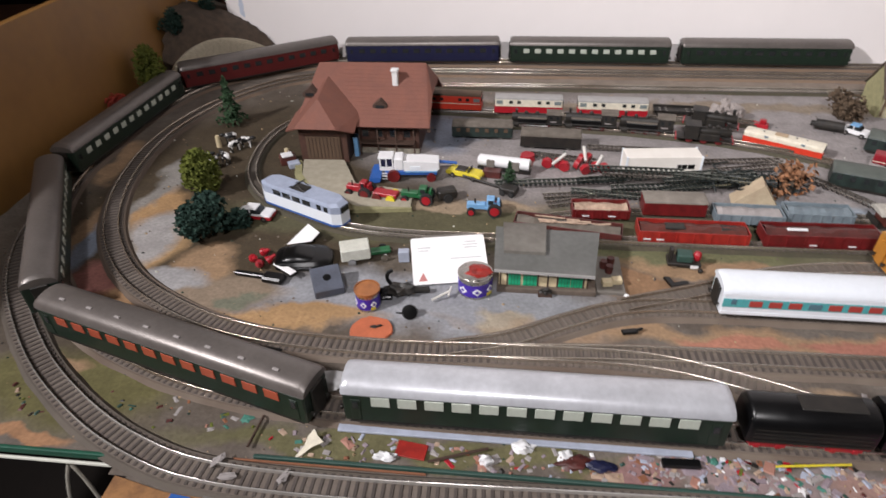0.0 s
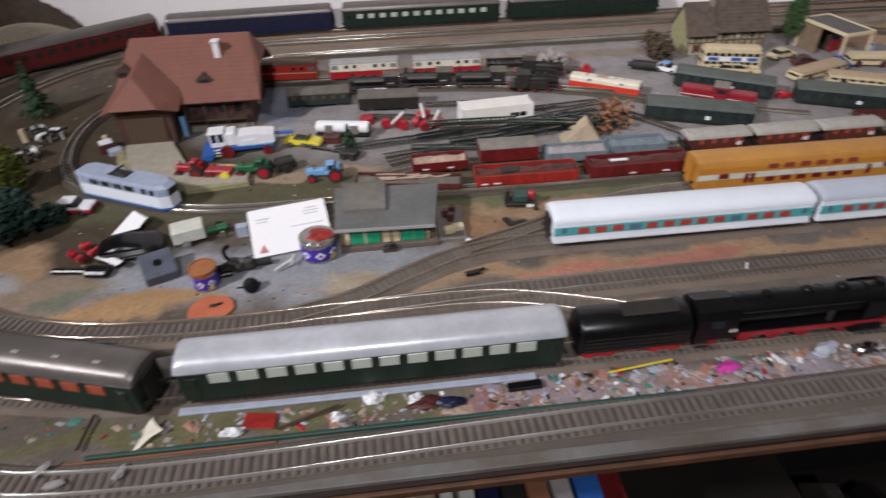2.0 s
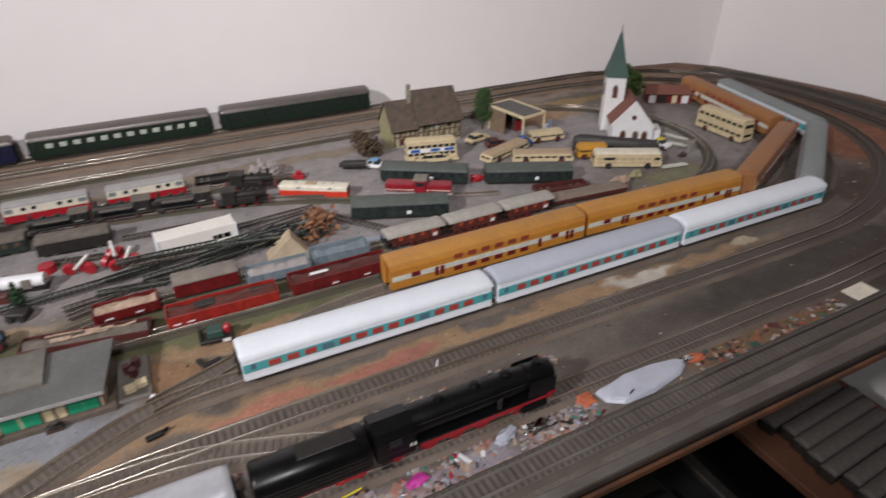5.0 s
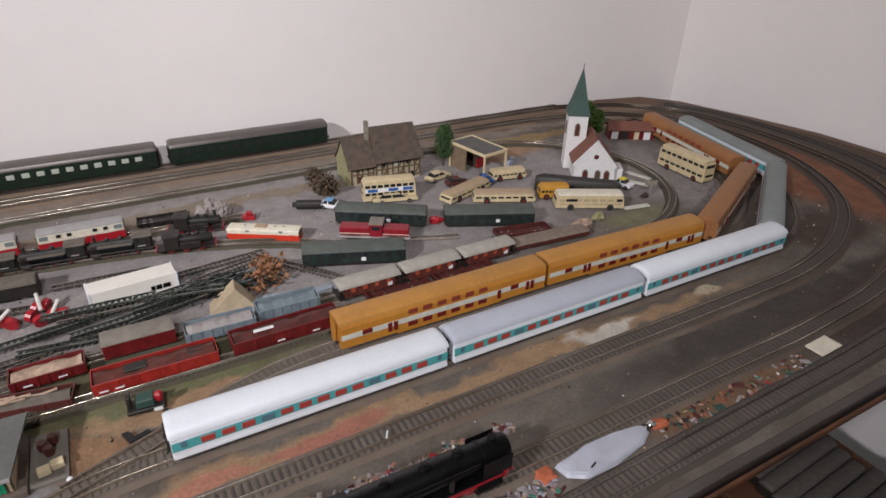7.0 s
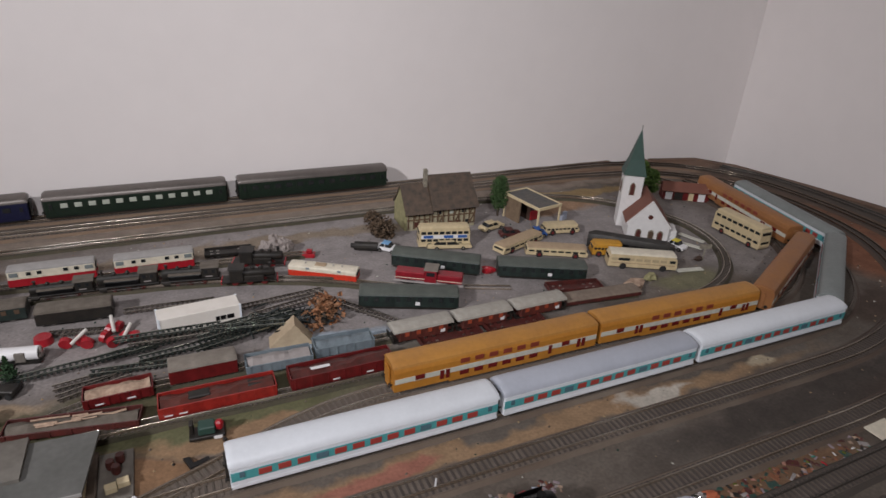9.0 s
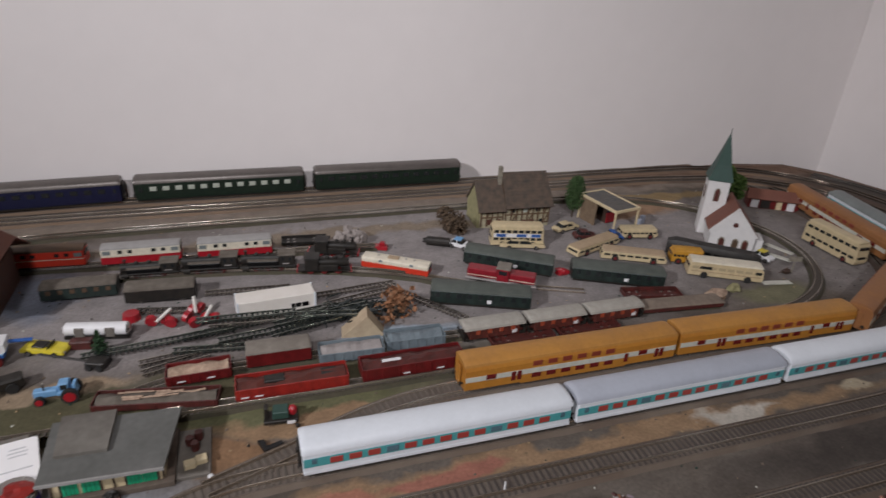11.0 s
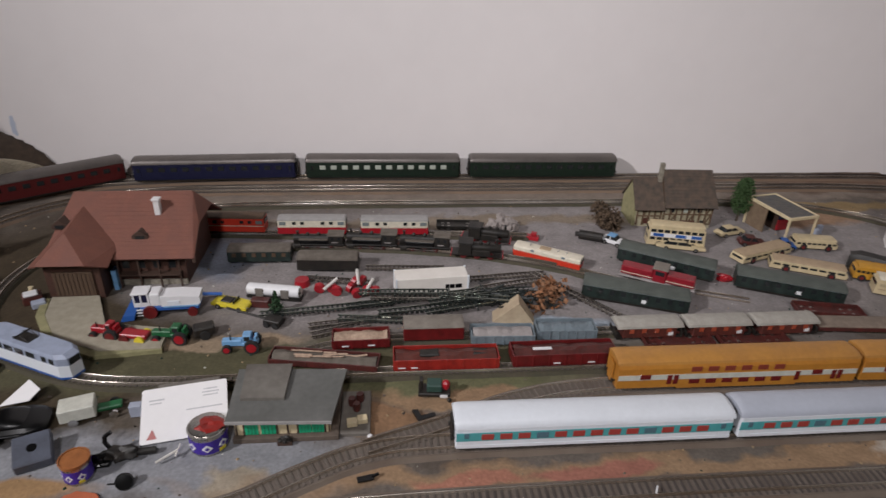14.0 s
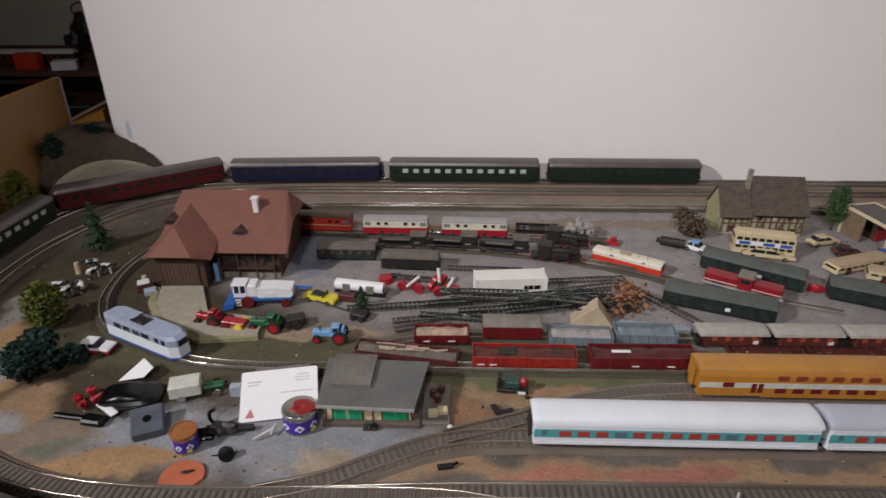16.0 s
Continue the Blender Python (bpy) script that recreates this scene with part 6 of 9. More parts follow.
def combine():
    ob = thing("combine_harvester", "white and blue combine harvester with red wheels", "farm machine", between((0.170, 1.101), (0.262, 1.108)), "farm machines")
    part("chassis", box(B(), -0.030, -0.011, 0.0085, 0.040, 0.011, 0.0150, 0.001), "blue", ob)
    bm = B()
    prism(bm, [(-0.004, 0.0150), (0.040, 0.0150), (0.043, 0.0180), (0.042, 0.0262), (0.020, 0.0285), (-0.004, 0.0285)], -0.0115, 0.0115)
    part("grain_tank", bm, "white", ob)
    for s in (-1, 1):
        part("side_flap", box(B(), 0.004, s * 0.0117 - 0.0004, 0.0165, 0.018, s * 0.0117 + 0.0004, 0.0225, 0.0002), "coachwhite", ob)
        part("side_stripe", box(B(), -0.002, s * 0.0118 - 0.0004, 0.0135, 0.040, s * 0.0118 + 0.0004, 0.0152), "lightblue", ob)
    part("engine_cover", box(B(), -0.017, -0.0105, 0.0150, -0.0042, 0.0105, 0.0330, 0.0015), "white", ob)
    cab = part("cab", box(B(), -0.0350, -0.0085, 0.0150, -0.0190, 0.0085, 0.0320, 0.0006), "navy", ob, "dark glazed cab")
    for x in (-0.0353, -0.0272, -0.0187):
        for s in (-1, 1):
            part("cab_pillar", box(B(), x - 0.0009, s * 0.0087 - 0.0008, 0.0150, x + 0.0009, s * 0.0087 + 0.0008, 0.0322), "white", cab)
    for s in (-1, 1):
        part("cab_panel", box(B(), -0.0350, s * 0.0090 - 0.0005, 0.0150, -0.0190, s * 0.0090 + 0.0005, 0.0205), "white", cab)
    part("cab_roof", box(B(), -0.038, -0.0105, 0.0320, -0.0175, 0.0105, 0.0342, 0.0007), "white", ob)
    lad = B()
    for z in (0.004, 0.008, 0.012):
        box(lad, -0.0335, -0.0135, z, -0.0265, -0.0112, z + 0.0007)
    part("ladder", lad, "white", ob)
    bm = B()
    prism(bm, [(-0.052, 0.001), (-0.036, 0.003), (-0.034, 0.010), (-0.048, 0.009)], -0.020, 0.020)
    part("header", bm, "blue", ob, "blue cutter head")
    for x, r in ((-0.018, 0.0085), (0.032, 0.0060)):
        for s in (-1, 1):
            bm = B()
            rod(bm, (x, s * 0.0125 - 0.002, r), (x, s * 0.0125 + 0.002, r), r, 16)
            w_ = part("wheel", bm, "deepred", ob)
    bm = B()
    rod(bm, (0.040, 0.006, 0.020), (0.066, 0.006, 0.018), 0.0022, 8)
    part("unloading_pipe", bm, "blue", ob)
    return ob


combine()


def tram():
    ob = thing("tram", "pale blue-grey tram with white sides and dark windows", "tram", between((0.050, 1.030), (0.160, 0.976), RAIL - 0.003))
    L, w = 0.128, 0.0135
    k = L / 2
    prof = [(-k, -w * 0.55), (-k + 0.010, -w), (k - 0.010, -w), (k, -w * 0.55), (k, w * 0.55), (k - 0.010, w), (-k + 0.010, w), (-k, w * 0.55)]
    part("body", prism(B(), prof, 0.004, 0.0185, "z"), "coachwhite", ob)
    part("skirt", prism(B(), [(x * 1.003, y * 1.01) for x, y in prof], 0.0015, 0.0042, "z"), "blue", ob, "blue lower skirt")
    part("window_band", prism(B(), [(x * 0.995, y * 0.99) for x, y in prof], 0.0185, 0.0275, "z"), "tramblue", ob)
    part("roof", prism(B(), prof, 0.0275, 0.0312, "z", taper=0.90), "tramblue", ob)
    me = mesh_of("window", box(B(), -0.0062, -0.0004, 0, 0.0062, 0.0004, 0.0066), "glass")
    for x in (-0.036, -0.018, 0.0, 0.018, 0.040, 0.052):
        for s in (-1, 1):
            part("window", me, None, ob, m=pose(x * 0.9, s * (w * 0.995), 0.0196) @ Matrix.Diagonal((1 if x < 0.03 else 0.5, 1, 1, 1)))
    for e in (-1, 1):
        part("end_window", box(B(), e * k - 0.0008, -0.006, 0.0192, e * k + 0.0008, 0.006, 0.0262), "glass", ob)
    bm = B()
    for y in (-0.006, 0.006):
        rod(bm, (-0.016, y, 0.032), (-0.004, y, 0.0375), 0.0006, 5)
        rod(bm, (0.008, y, 0.032), (-0.004, y, 0.0375), 0.0006, 5)
    rod(bm, (-0.004, -0.009, 0.0378), (-0.004, 0.009, 0.0378), 0.0008, 6)
    box(bm, -0.014, -0.007, 0.031, 0.008, 0.007, 0.0322)
    part("pantograph", bm, "soot", ob)
    for x in (-0.035, 0.035):
        wheels(ob, (x - 0.006, x + 0.006), 0.0036, 0.0052)
    return ob


tram()


# ---- buildings ----
def slab(bm, quad, thick=0.0016, slot=0):
    """A thick roof plane from four (or three) corners, thickened downwards."""
    q = [Vector(p) for p in quad]
    n = (q[1] - q[0]).cross(q[2] - q[0]).normalized()
    if n.z < 0:
        n = -n
    hi = [bm.verts.new(p) for p in q]
    lo = [bm.verts.new(p - n * thick) for p in q]
    k = len(q)
    bm.faces.new(hi).material_index = slot
    bm.faces.new(lo[::-1]).material_index = slot
    for i in range(k):
        bm.faces.new((hi[i], hi[(i + 1) % k], lo[(i + 1) % k], lo[i])).material_index = slot
    return bm


def tile_rows(parent, quad, rows, material, proud=0.0006):
    """Courses of roof tiles as thin overlapping strips on a plane: eave pair first, then ridge pair."""
    a, b, c, d = (Vector(p) for p in quad)
    n = (b - a).cross(d - a).normalized()
    n = n if n.z > 0 else -n
    for k in range(rows):
        f0, f1 = k / rows, min(1.0, (k + 1.12) / rows)
        p = [a.lerp(d, f0) + n * proud * 1.6, b.lerp(c, f0) + n * proud * 1.6, b.lerp(c, f1) + n * proud * 0.3, a.lerp(d, f1) + n * proud * 0.3]
        part("tile_course", slab(B(), p, proud), material, parent)


def farmhouse():
    ob = thing("farmhouse", "large model farmhouse with a red-brown hipped roof and wooden walls", "house")
    x0, x1, y0, y1, e, r = 0.052, 0.222, 1.175, 1.300, 0.047, 0.111
    part("wall", box(B(), x0 + 0.004, y0, 0, x1, y1, e + 0.004), "woodwall", ob, "dark brown timber walls")
    part("wall", box(B(), 0.058, 1.141, 0, 0.126, 1.20, e + 0.002), "woodwall", ob, "brown barn front with a wide gate")
    part("gate", box(B(), 0.068, 1.1385, 0.001, 0.117, 1.1412, 0.040, 0.0005), "timber", ob, "dark brown barn gate")
    plank = mesh_of("gate_plank", box(B(), -0.0004, -0.0005, 0, 0.0004, 0.0005, 0.038), "darkwood")
    for k in range(9):
        part("gate_plank", plank, None, ob, m=pose(0.072 + k * 0.0052, 1.1384, 0.0015))
    # main roof, half-hipped at both ends
    yr = 1.236
    el, er, ef, eb = 0.036, 0.240, 1.158, 1.318
    for quad in (((el + 0.012, ef, e), (er, ef, e), (er - 0.012, yr, r), (0.072, yr, r)), ((er, eb, e), (el, eb, e), (0.072, yr, r), (er - 0.012, yr, r)),
                 ((er, ef, e), (er, 1.20, e + 0.030), (er - 0.012, yr, r)), ((er, 1.20, e + 0.030), (er, 1.272, e + 0.030), (er - 0.012, yr, r)), ((er, 1.272, e + 0.030), (er, eb, e), (er - 0.012, yr, r)),
                 ((el, eb, e), (el + 0.012, ef, e), (0.072, yr, r))):
        part("roof", slab(B(), quad, 0.0022), "rooftile", ob, "red-brown tiled roof")
    tile_rows(ob, ((0.130, ef, e + 0.0004), (er - 0.001, ef, e + 0.0004), (er - 0.013, yr, r + 0.0004), (0.105, yr, r + 0.0004)), 16, "rooftile", 0.0002)
    # wing roof with a hipped front
    wl, wr, wf, wz = 0.040, 0.138, 1.124, 0.092
    for quad in (((wl, wf + 0.016, e - 0.001), (0.058, wf, e + 0.010), (0.088, 1.155, wz - 0.004), (0.088, yr - 0.010, wz + 0.006), (wl - 0.004, 1.20, e - 0.001)),
                 ((0.058, wf, e + 0.010), (0.118, wf, e + 0.010), (0.088, 1.155, wz - 0.004)),
                 ((wr, wf + 0.016, e - 0.001), (0.118, wf, e + 0.010), (0.088, 1.155, wz - 0.004), (0.088, yr - 0.010, wz + 0.006), (wr + 0.002, 1.180, e + 0.014))):
        part("roof", slab(B(), quad, 0.0022), "rooftile", ob)
    chim = part("chimney", box(B(), 0.1825, 1.207, 0.082, 0.1905, 1.215, 0.108, 0.0008), "churchwhite", ob, "white chimney")
    part("chimney_cap", box(B(), 0.1810, 1.2055, 0.1082, 0.1920, 1.2165, 0.1112, 0.0006), "churchwhite", chim)
    for x, y, z in ((0.168, 1.186, 0.064), (0.066, 1.196, 0.076)):
        d = part("dormer", prism(B(), [(x - 0.010, z), (x + 0.010, z), (x + 0.010, z + 0.006), (x, z + 0.013), (x - 0.010, z + 0.006)], y - 0.006, y + 0.020), "darkwood", ob, "dark dormer window")
        part("pane", box(B(), x - 0.006, y - 0.0066, z + 0.0015, x + 0.006, y - 0.0058, z + 0.006), "glass", d)
    win = mesh_of("window", box(B(), -0.006, -0.0006, 0, 0.006, 0.0006, 0.013), "woodwall")
    pane = mesh_of("pane", box(B(), -0.0045, -0.0010, 0.0015, 0.0045, 0.0010, 0.0115), "glass")
    for x in (0.145, 0.165, 0.185, 0.205):
        w_ = part("window", win, None, ob, m=pose(x, y0 - 0.0004, 0.024))
        part("pane", pane, None, w_)
    part("door", box(B(), 0.130, 1.160, 0.0, 0.136, 1.172, 0.030), "lightblue", ob, "pale blue door leaf")
    part("balcony", box(B(), 0.137, 1.164, 0.018, 0.216, 1.1745, 0.0205), "darkwood", ob)
    part("plinth", box(B(), 0.128, 1.1725, 0, 0.2225, 1.1745, 0.008), "stone", ob)
    post = mesh_of("post", box(B(), -0.001, -0.001, 0, 0.001, 0.001, 0.044), "darkwood")
    for x in (0.138, 0.164, 0.190, 0.216):
        part("post", post, None, ob, m=pose(x, 1.166, 0.0))
    part("rafter", box(B(), 0.236, 1.160, 0.040, 0.2405, 1.166, 0.046), "darkwood", ob)
    return ob


farmhouse()
yard = B()
prism(yard, [(0.062, 1.136), (0.120, 1.138), (0.150, 1.075), (0.230, 1.060), (0.232, 1.020), (0.165, 1.018), (0.105, 1.045), (0.072, 1.095)], 0.0, 0.0055, "z")
solo("farm_yard", yard, "yard", "raised pale gravel farmyard ramp with mossy rim", "yard", kind="structure")
rim = B()
prism(rim, [(0.234, 1.018), (0.160, 1.009), (0.098, 1.038), (0.062, 1.092), (0.050, 1.134), (0.060, 1.134), (0.071, 1.096), (0.104, 1.046), (0.164, 1.019), (0.232, 1.026)], -0.001, 0.0048, "z")
solo("yard_rim", rim, "mosspale", "mossy yellow-green rim of the farmyard", "bank", kind="structure")


def half_timbered():
    ob = thing("half_timbered_house", "model half-timbered house with a dark roof and pale green gable", "house", flat(0.975, 1.345, -3))
    # lower wing on the left, taller part on the right
    part("wall", box(B(), -0.062, -0.012, 0, -0.018, 0.045, 0.040), "framewall", ob, "cream plaster wall")
    part("wall", box(B(), -0.018, -0.016, 0, 0.066, 0.048, 0.045), "framewall", ob, "cream plaster wall with timber framing")
    part("gable_wall", prism(B(), [(-0.011, 0), (0.050, 0), (0.050, 0.034), (0.018, 0.072), (-0.011, 0.038)], -0.0665, -0.0625, "x"), "mosspale", ob, "pale green shingled gable")
    for quad in (((-0.068, -0.022, 0.034), (-0.016, -0.022, 0.034), (-0.016, 0.018, 0.078), (-0.068, 0.018, 0.078)), ((-0.016, 0.056, 0.034), (-0.068, 0.056, 0.034), (-0.068, 0.018, 0.078), (-0.016, 0.018, 0.078))):
        part("roof", slab(B(), quad, 0.002), "slate", ob, "dark weathered roof")
    for quad in (((-0.020, -0.026, 0.040), (0.070, -0.026, 0.040), (0.066, 0.017, 0.092), (-0.018, 0.017, 0.092)), ((0.070, 0.058, 0.040), (-0.020, 0.058, 0.040), (-0.018, 0.017, 0.092), (0.066, 0.017, 0.092))):
        part("roof", slab(B(), quad, 0.002), "slate", ob, "dark weathered roof")
    tile_rows(ob, ((-0.0195, -0.026, 0.0406), (0.0695, -0.026, 0.0406), (0.0655, 0.017, 0.0926), (-0.0175, 0.017, 0.0926)), 11, "slate", 0.0004)
    part("gable_wall", prism(B(), [(-0.016, 0.044), (0.048, 0.044), (0.017, 0.088)], 0.062, 0.066, "x"), "timber", ob)
    part("gable_wall", prism(B(), [(-0.016, 0.044), (0.048, 0.044), (0.017, 0.088)], -0.018, -0.014, "x"), "timber", ob)
    c = part("chimney", box(B(), -0.025, 0.012, 0.07, -0.018, 0.019, 0.104, 0.0005), "stone", ob, "grey chimney")
    beam = mesh_of("beam", box(B(), -0.0013, -0.0008, 0, 0.0013, 0.0008, 0.0165), "framebeam")
    brace = mesh_of("brace", box(B(), -0.0011, -0.0007, 0, 0.0011, 0.0007, 0.0185), "framebeam")
    for x0, y, n, gap in ((-0.0165, -0.0166, 9, 0.0102), (-0.060, -0.0126, 5, 0.0100)):
        for z in (0.0075, 0.0255):
            for k in range(n):
                part("beam", beam, None, ob, m=pose(x0 + k * gap, y, z - (0.004 if x0 < -0.05 else 0)))
                if k % 3 == 1 and k + 1 < n:
                    part("brace", brace, None, ob, m=pose(x0 + k * gap + 0.001, y + 0.0003, z - (0.004 if x0 < -0.05 else 0), 0, 27, 0))
    for z in (0.0075, 0.0250, 0.0420):
        part("beam", box(B(), -0.018, -0.0172, z - 0.0011, 0.066, -0.0160, z + 0.0011), "framebeam", ob)
    for z in (0.020, 0.0375):
        part("beam", box(B(), -0.062, -0.0132, z - 0.0010, -0.019, -0.0120, z + 0.0010), "framebeam", ob)
    for x, z, mat_ in ((-0.045, 0.006, "oxide"), (-0.028, 0.006, "oxide"), (0.0, 0.004, "glass"), (0.018, 0.004, "oxide"), (0.034, 0.004, "oxide"), (0.052, 0.004, "glass"), (-0.004, 0.029, "glass"), (0.020, 0.029, "litglass"), (0.044, 0.029, "glass")):
        y = -0.0126 if x < -0.018 else -0.0168
        part("window", box(B(), x - 0.004, y - 0.0004, z, x + 0.004, y + 0.0008, z + 0.010), mat_, ob)
    return ob


half_timbered()


def filling_station():
    ob = thing("filling_station", "model filling station with a flat grey canopy and cream rim", "building", flat(1.150, 1.308, 11))
    for y in (-0.0465, 0.0465):
        part("canopy_edge", box(B(), -0.0285, y - 0.0016, 0.0440, 0.0285, y + 0.0016, 0.0490, 0.0004), "cream", ob, "cream canopy edge")
    for x in (-0.0270, 0.0270):
        part("canopy_edge", box(B(), x - 0.0016, -0.0448, 0.0440, x + 0.0016, 0.0448, 0.0490, 0.0004), "cream", ob, "cream canopy edge")
    part("canopy_top", box(B(), -0.0253, -0.0448, 0.0452, 0.0253, 0.0448, 0.0476), "greyroof", ob, "dark grey felt roof")
    batten = mesh_of("batten", box(B(), -0.0250, -0.0005, 0, 0.0250, 0.0005, 0.0006), "greyroof")
    for k in range(9):
        part("batten", batten, None, ob, m=pose(0, -0.036 + k * 0.009, 0.0476))
    part("back_wall", box(B(), -0.0245, 0.0415, 0, 0.0245, 0.0440, 0.0440), "tanwall", ob, "dusty tan back wall")
    part("side_wall", box(B(), -0.0255, 0.004, 0, -0.0235, 0.0412, 0.0440), "tanwall", ob, "dusty tan side wall")
    part("kiosk", box(B(), 0.002, 0.004, 0, 0.0225, 0.036, 0.0400, 0.0006), "darkwood", ob, "dark kiosk under the canopy")
    part("panel", box(B(), 0.002, 0.0015, 0.002, 0.0225, 0.0038, 0.020), "red", ob, "red lower panel")
    part("window", box(B(), 0.003, 0.0018, 0.022, 0.0215, 0.0038, 0.036), "navy", ob)
    post = mesh_of("post", box(B(), -0.0014, -0.0014, 0, 0.0014, 0.0014, 0.0440), "cream")
    for x in (-0.0265, 0.0265):
        for y in (-0.046, 0.046):
            part("post", post, None, ob, m=pose(x, y, 0))
    return ob


filling_station()
pump = mesh_of("pump", box(B(), -0.004, -0.003, 0, 0.004, 0.003, 0.016, 0.0006), "greyblue")
for x, y in ((1.205, 1.285), (1.222, 1.300)):
    o = tagged(new("fuel_pump", pump), "small grey-green fuel pump", "fuel pump", "fuel pumps")
    o.matrix_basis = flat(x, y, 10)


def church():
    ob = thing("church", "white model church with a green pointed spire and brown roof", "church", flat(1.326, 1.250, -33))
    tw = 0.0175
    part("tower", box(B(), -tw, -tw, 0, tw, tw, 0.103), "churchwhite", ob, "white tower")
    bm = B()
    base = [(-tw - 0.003, -tw - 0.003), (tw + 0.003, -tw - 0.003), (tw + 0.003, tw + 0.003), (-tw - 0.003, tw + 0.003)]
    mid = [(x * 0.62, y * 0.62) for x, y in base]
    v0 = [bm.verts.new((x, y, 0.101)) for x, y in base]
    v1 = [bm.verts.new((x, y, 0.128)) for x, y in mid]
    tip = bm.verts.new((0, 0, 0.184))
    for i in range(4):
        bm.faces.new((v0[i], v0[(i + 1) % 4], v1[(i + 1) % 4], v1[i]))
        bm.faces.new((v1[i], v1[(i + 1) % 4], tip))
    bm.faces.new(v0[::-1])
    part("spire", bm, "spire", ob, "dark green spire")
    bm = B()
    rod(bm, (0, 0, 0.182), (0, 0, 0.190), 0.0006, 5)
    part("finial", bm, "soot", ob)
    arch = [(-0.0035, 0), (0.0035, 0), (0.0035, 0.017), (0.002, 0.021), (0, 0.0225), (-0.002, 0.021), (-0.0035, 0.017)]
    for deg in (0, 90, 180, 270):
        bm = B()
        prism(bm, [(x * 1.45, z * 1.1 - 0.001) for x, z in arch], -0.0006, 0.0006)
        f = part("belfry_window", bm, "stone", ob, m=pose(0, 0, 0.064, 0, 0, deg) @ pose(0, -tw - 0.0002, 0))
        part("pane", prism(B(), arch, -0.0012, 0.0002), "oxide", f)
    # nave, gable towards -y
    g, e, r, y0, y1 = 0.036, 0.032, 0.072, -0.078, 0.012
    sx = 0.030
    part("nave", prism(B(), [(sx - g, 0), (sx + g, 0), (sx + g, e), (sx, r), (sx - g, e)], y0, y1), "churchwhite", ob, "white gabled nave")
    for s in (-1, 1):
        part("roof", slab(B(), ((sx + s * (g + 0.004), y0 + 0.006, e - 0.003), (sx + s * (g + 0.004), y1 + 0.003, e - 0.003), (sx, y1 + 0.003, r + 0.002), (sx, y0 + 0.006, r + 0.002)), 0.002), "rooftile", ob, "brown tiled roof")
        part("gable_coping", slab(B(), ((sx + s * (g + 0.003), y0 - 0.001, e - 0.002), (sx + s * (g + 0.003), y0 + 0.006, e - 0.002), (sx, y0 + 0.006, r + 0.004), (sx, y0 - 0.001, r + 0.004)), 0.003), "churchwhite", ob)
    for x, mat_ in ((-0.016, "oxide"), (0.006, "timber"), (0.022, "oxide")):
        f = part("arched_door" if x == 0.006 else "window", prism(B(), [(sx + x + u * 1.5, 0.003 + z * 0.9) for u, z in arch], y0 - 0.0012, y0), "stone", ob)
        part("pane", prism(B(), [(sx + x + u * 1.1, 0.003 + z * 0.82) for u, z in arch], y0 - 0.0018, y0 - 0.0004), mat_, f)
    bm = B()
    rod(bm, (sx, y0 - 0.001, 0.047), (sx, y0 + 0.001, 0.047), 0.0042, 16)
    part("round_window", bm, "oxide", ob)
    part("annex", box(B(), sx + g, y0 + 0.010, 0, sx + g + 0.016, y0 + 0.045, 0.022), "churchwhite", ob)
    return ob


church()


def hall():
    ob = thing("station_hall", "low red model hall with a brown roof and white doors", "building", flat(1.542, 1.318, -30))
    part("wall", box(B(), -0.048, -0.014, 0, 0.048, 0.018, 0.024), "deepred", ob)
    for quad in (((-0.054, -0.022, 0.022), (0.054, -0.022, 0.022), (0.050, 0.002, 0.036), (-0.050, 0.002, 0.036)), ((0.054, 0.026, 0.022), (-0.054, 0.026, 0.022), (-0.050, 0.002, 0.036), (0.050, 0.002, 0.036))):
        part("roof", slab(B(), quad, 0.002), "rooftile", ob, "faded brown roof")
    for x, w_, mat_ in ((-0.036, 0.007, "white"), (-0.016, 0.009, "soot"), (0.010, 0.005, "cream"), (0.032, 0.007, "white")):
        part("door", box(B(), x - w_, -0.0148, 0.001, x + w_, -0.0138, 0.018), mat_, ob)
    return ob


hall()


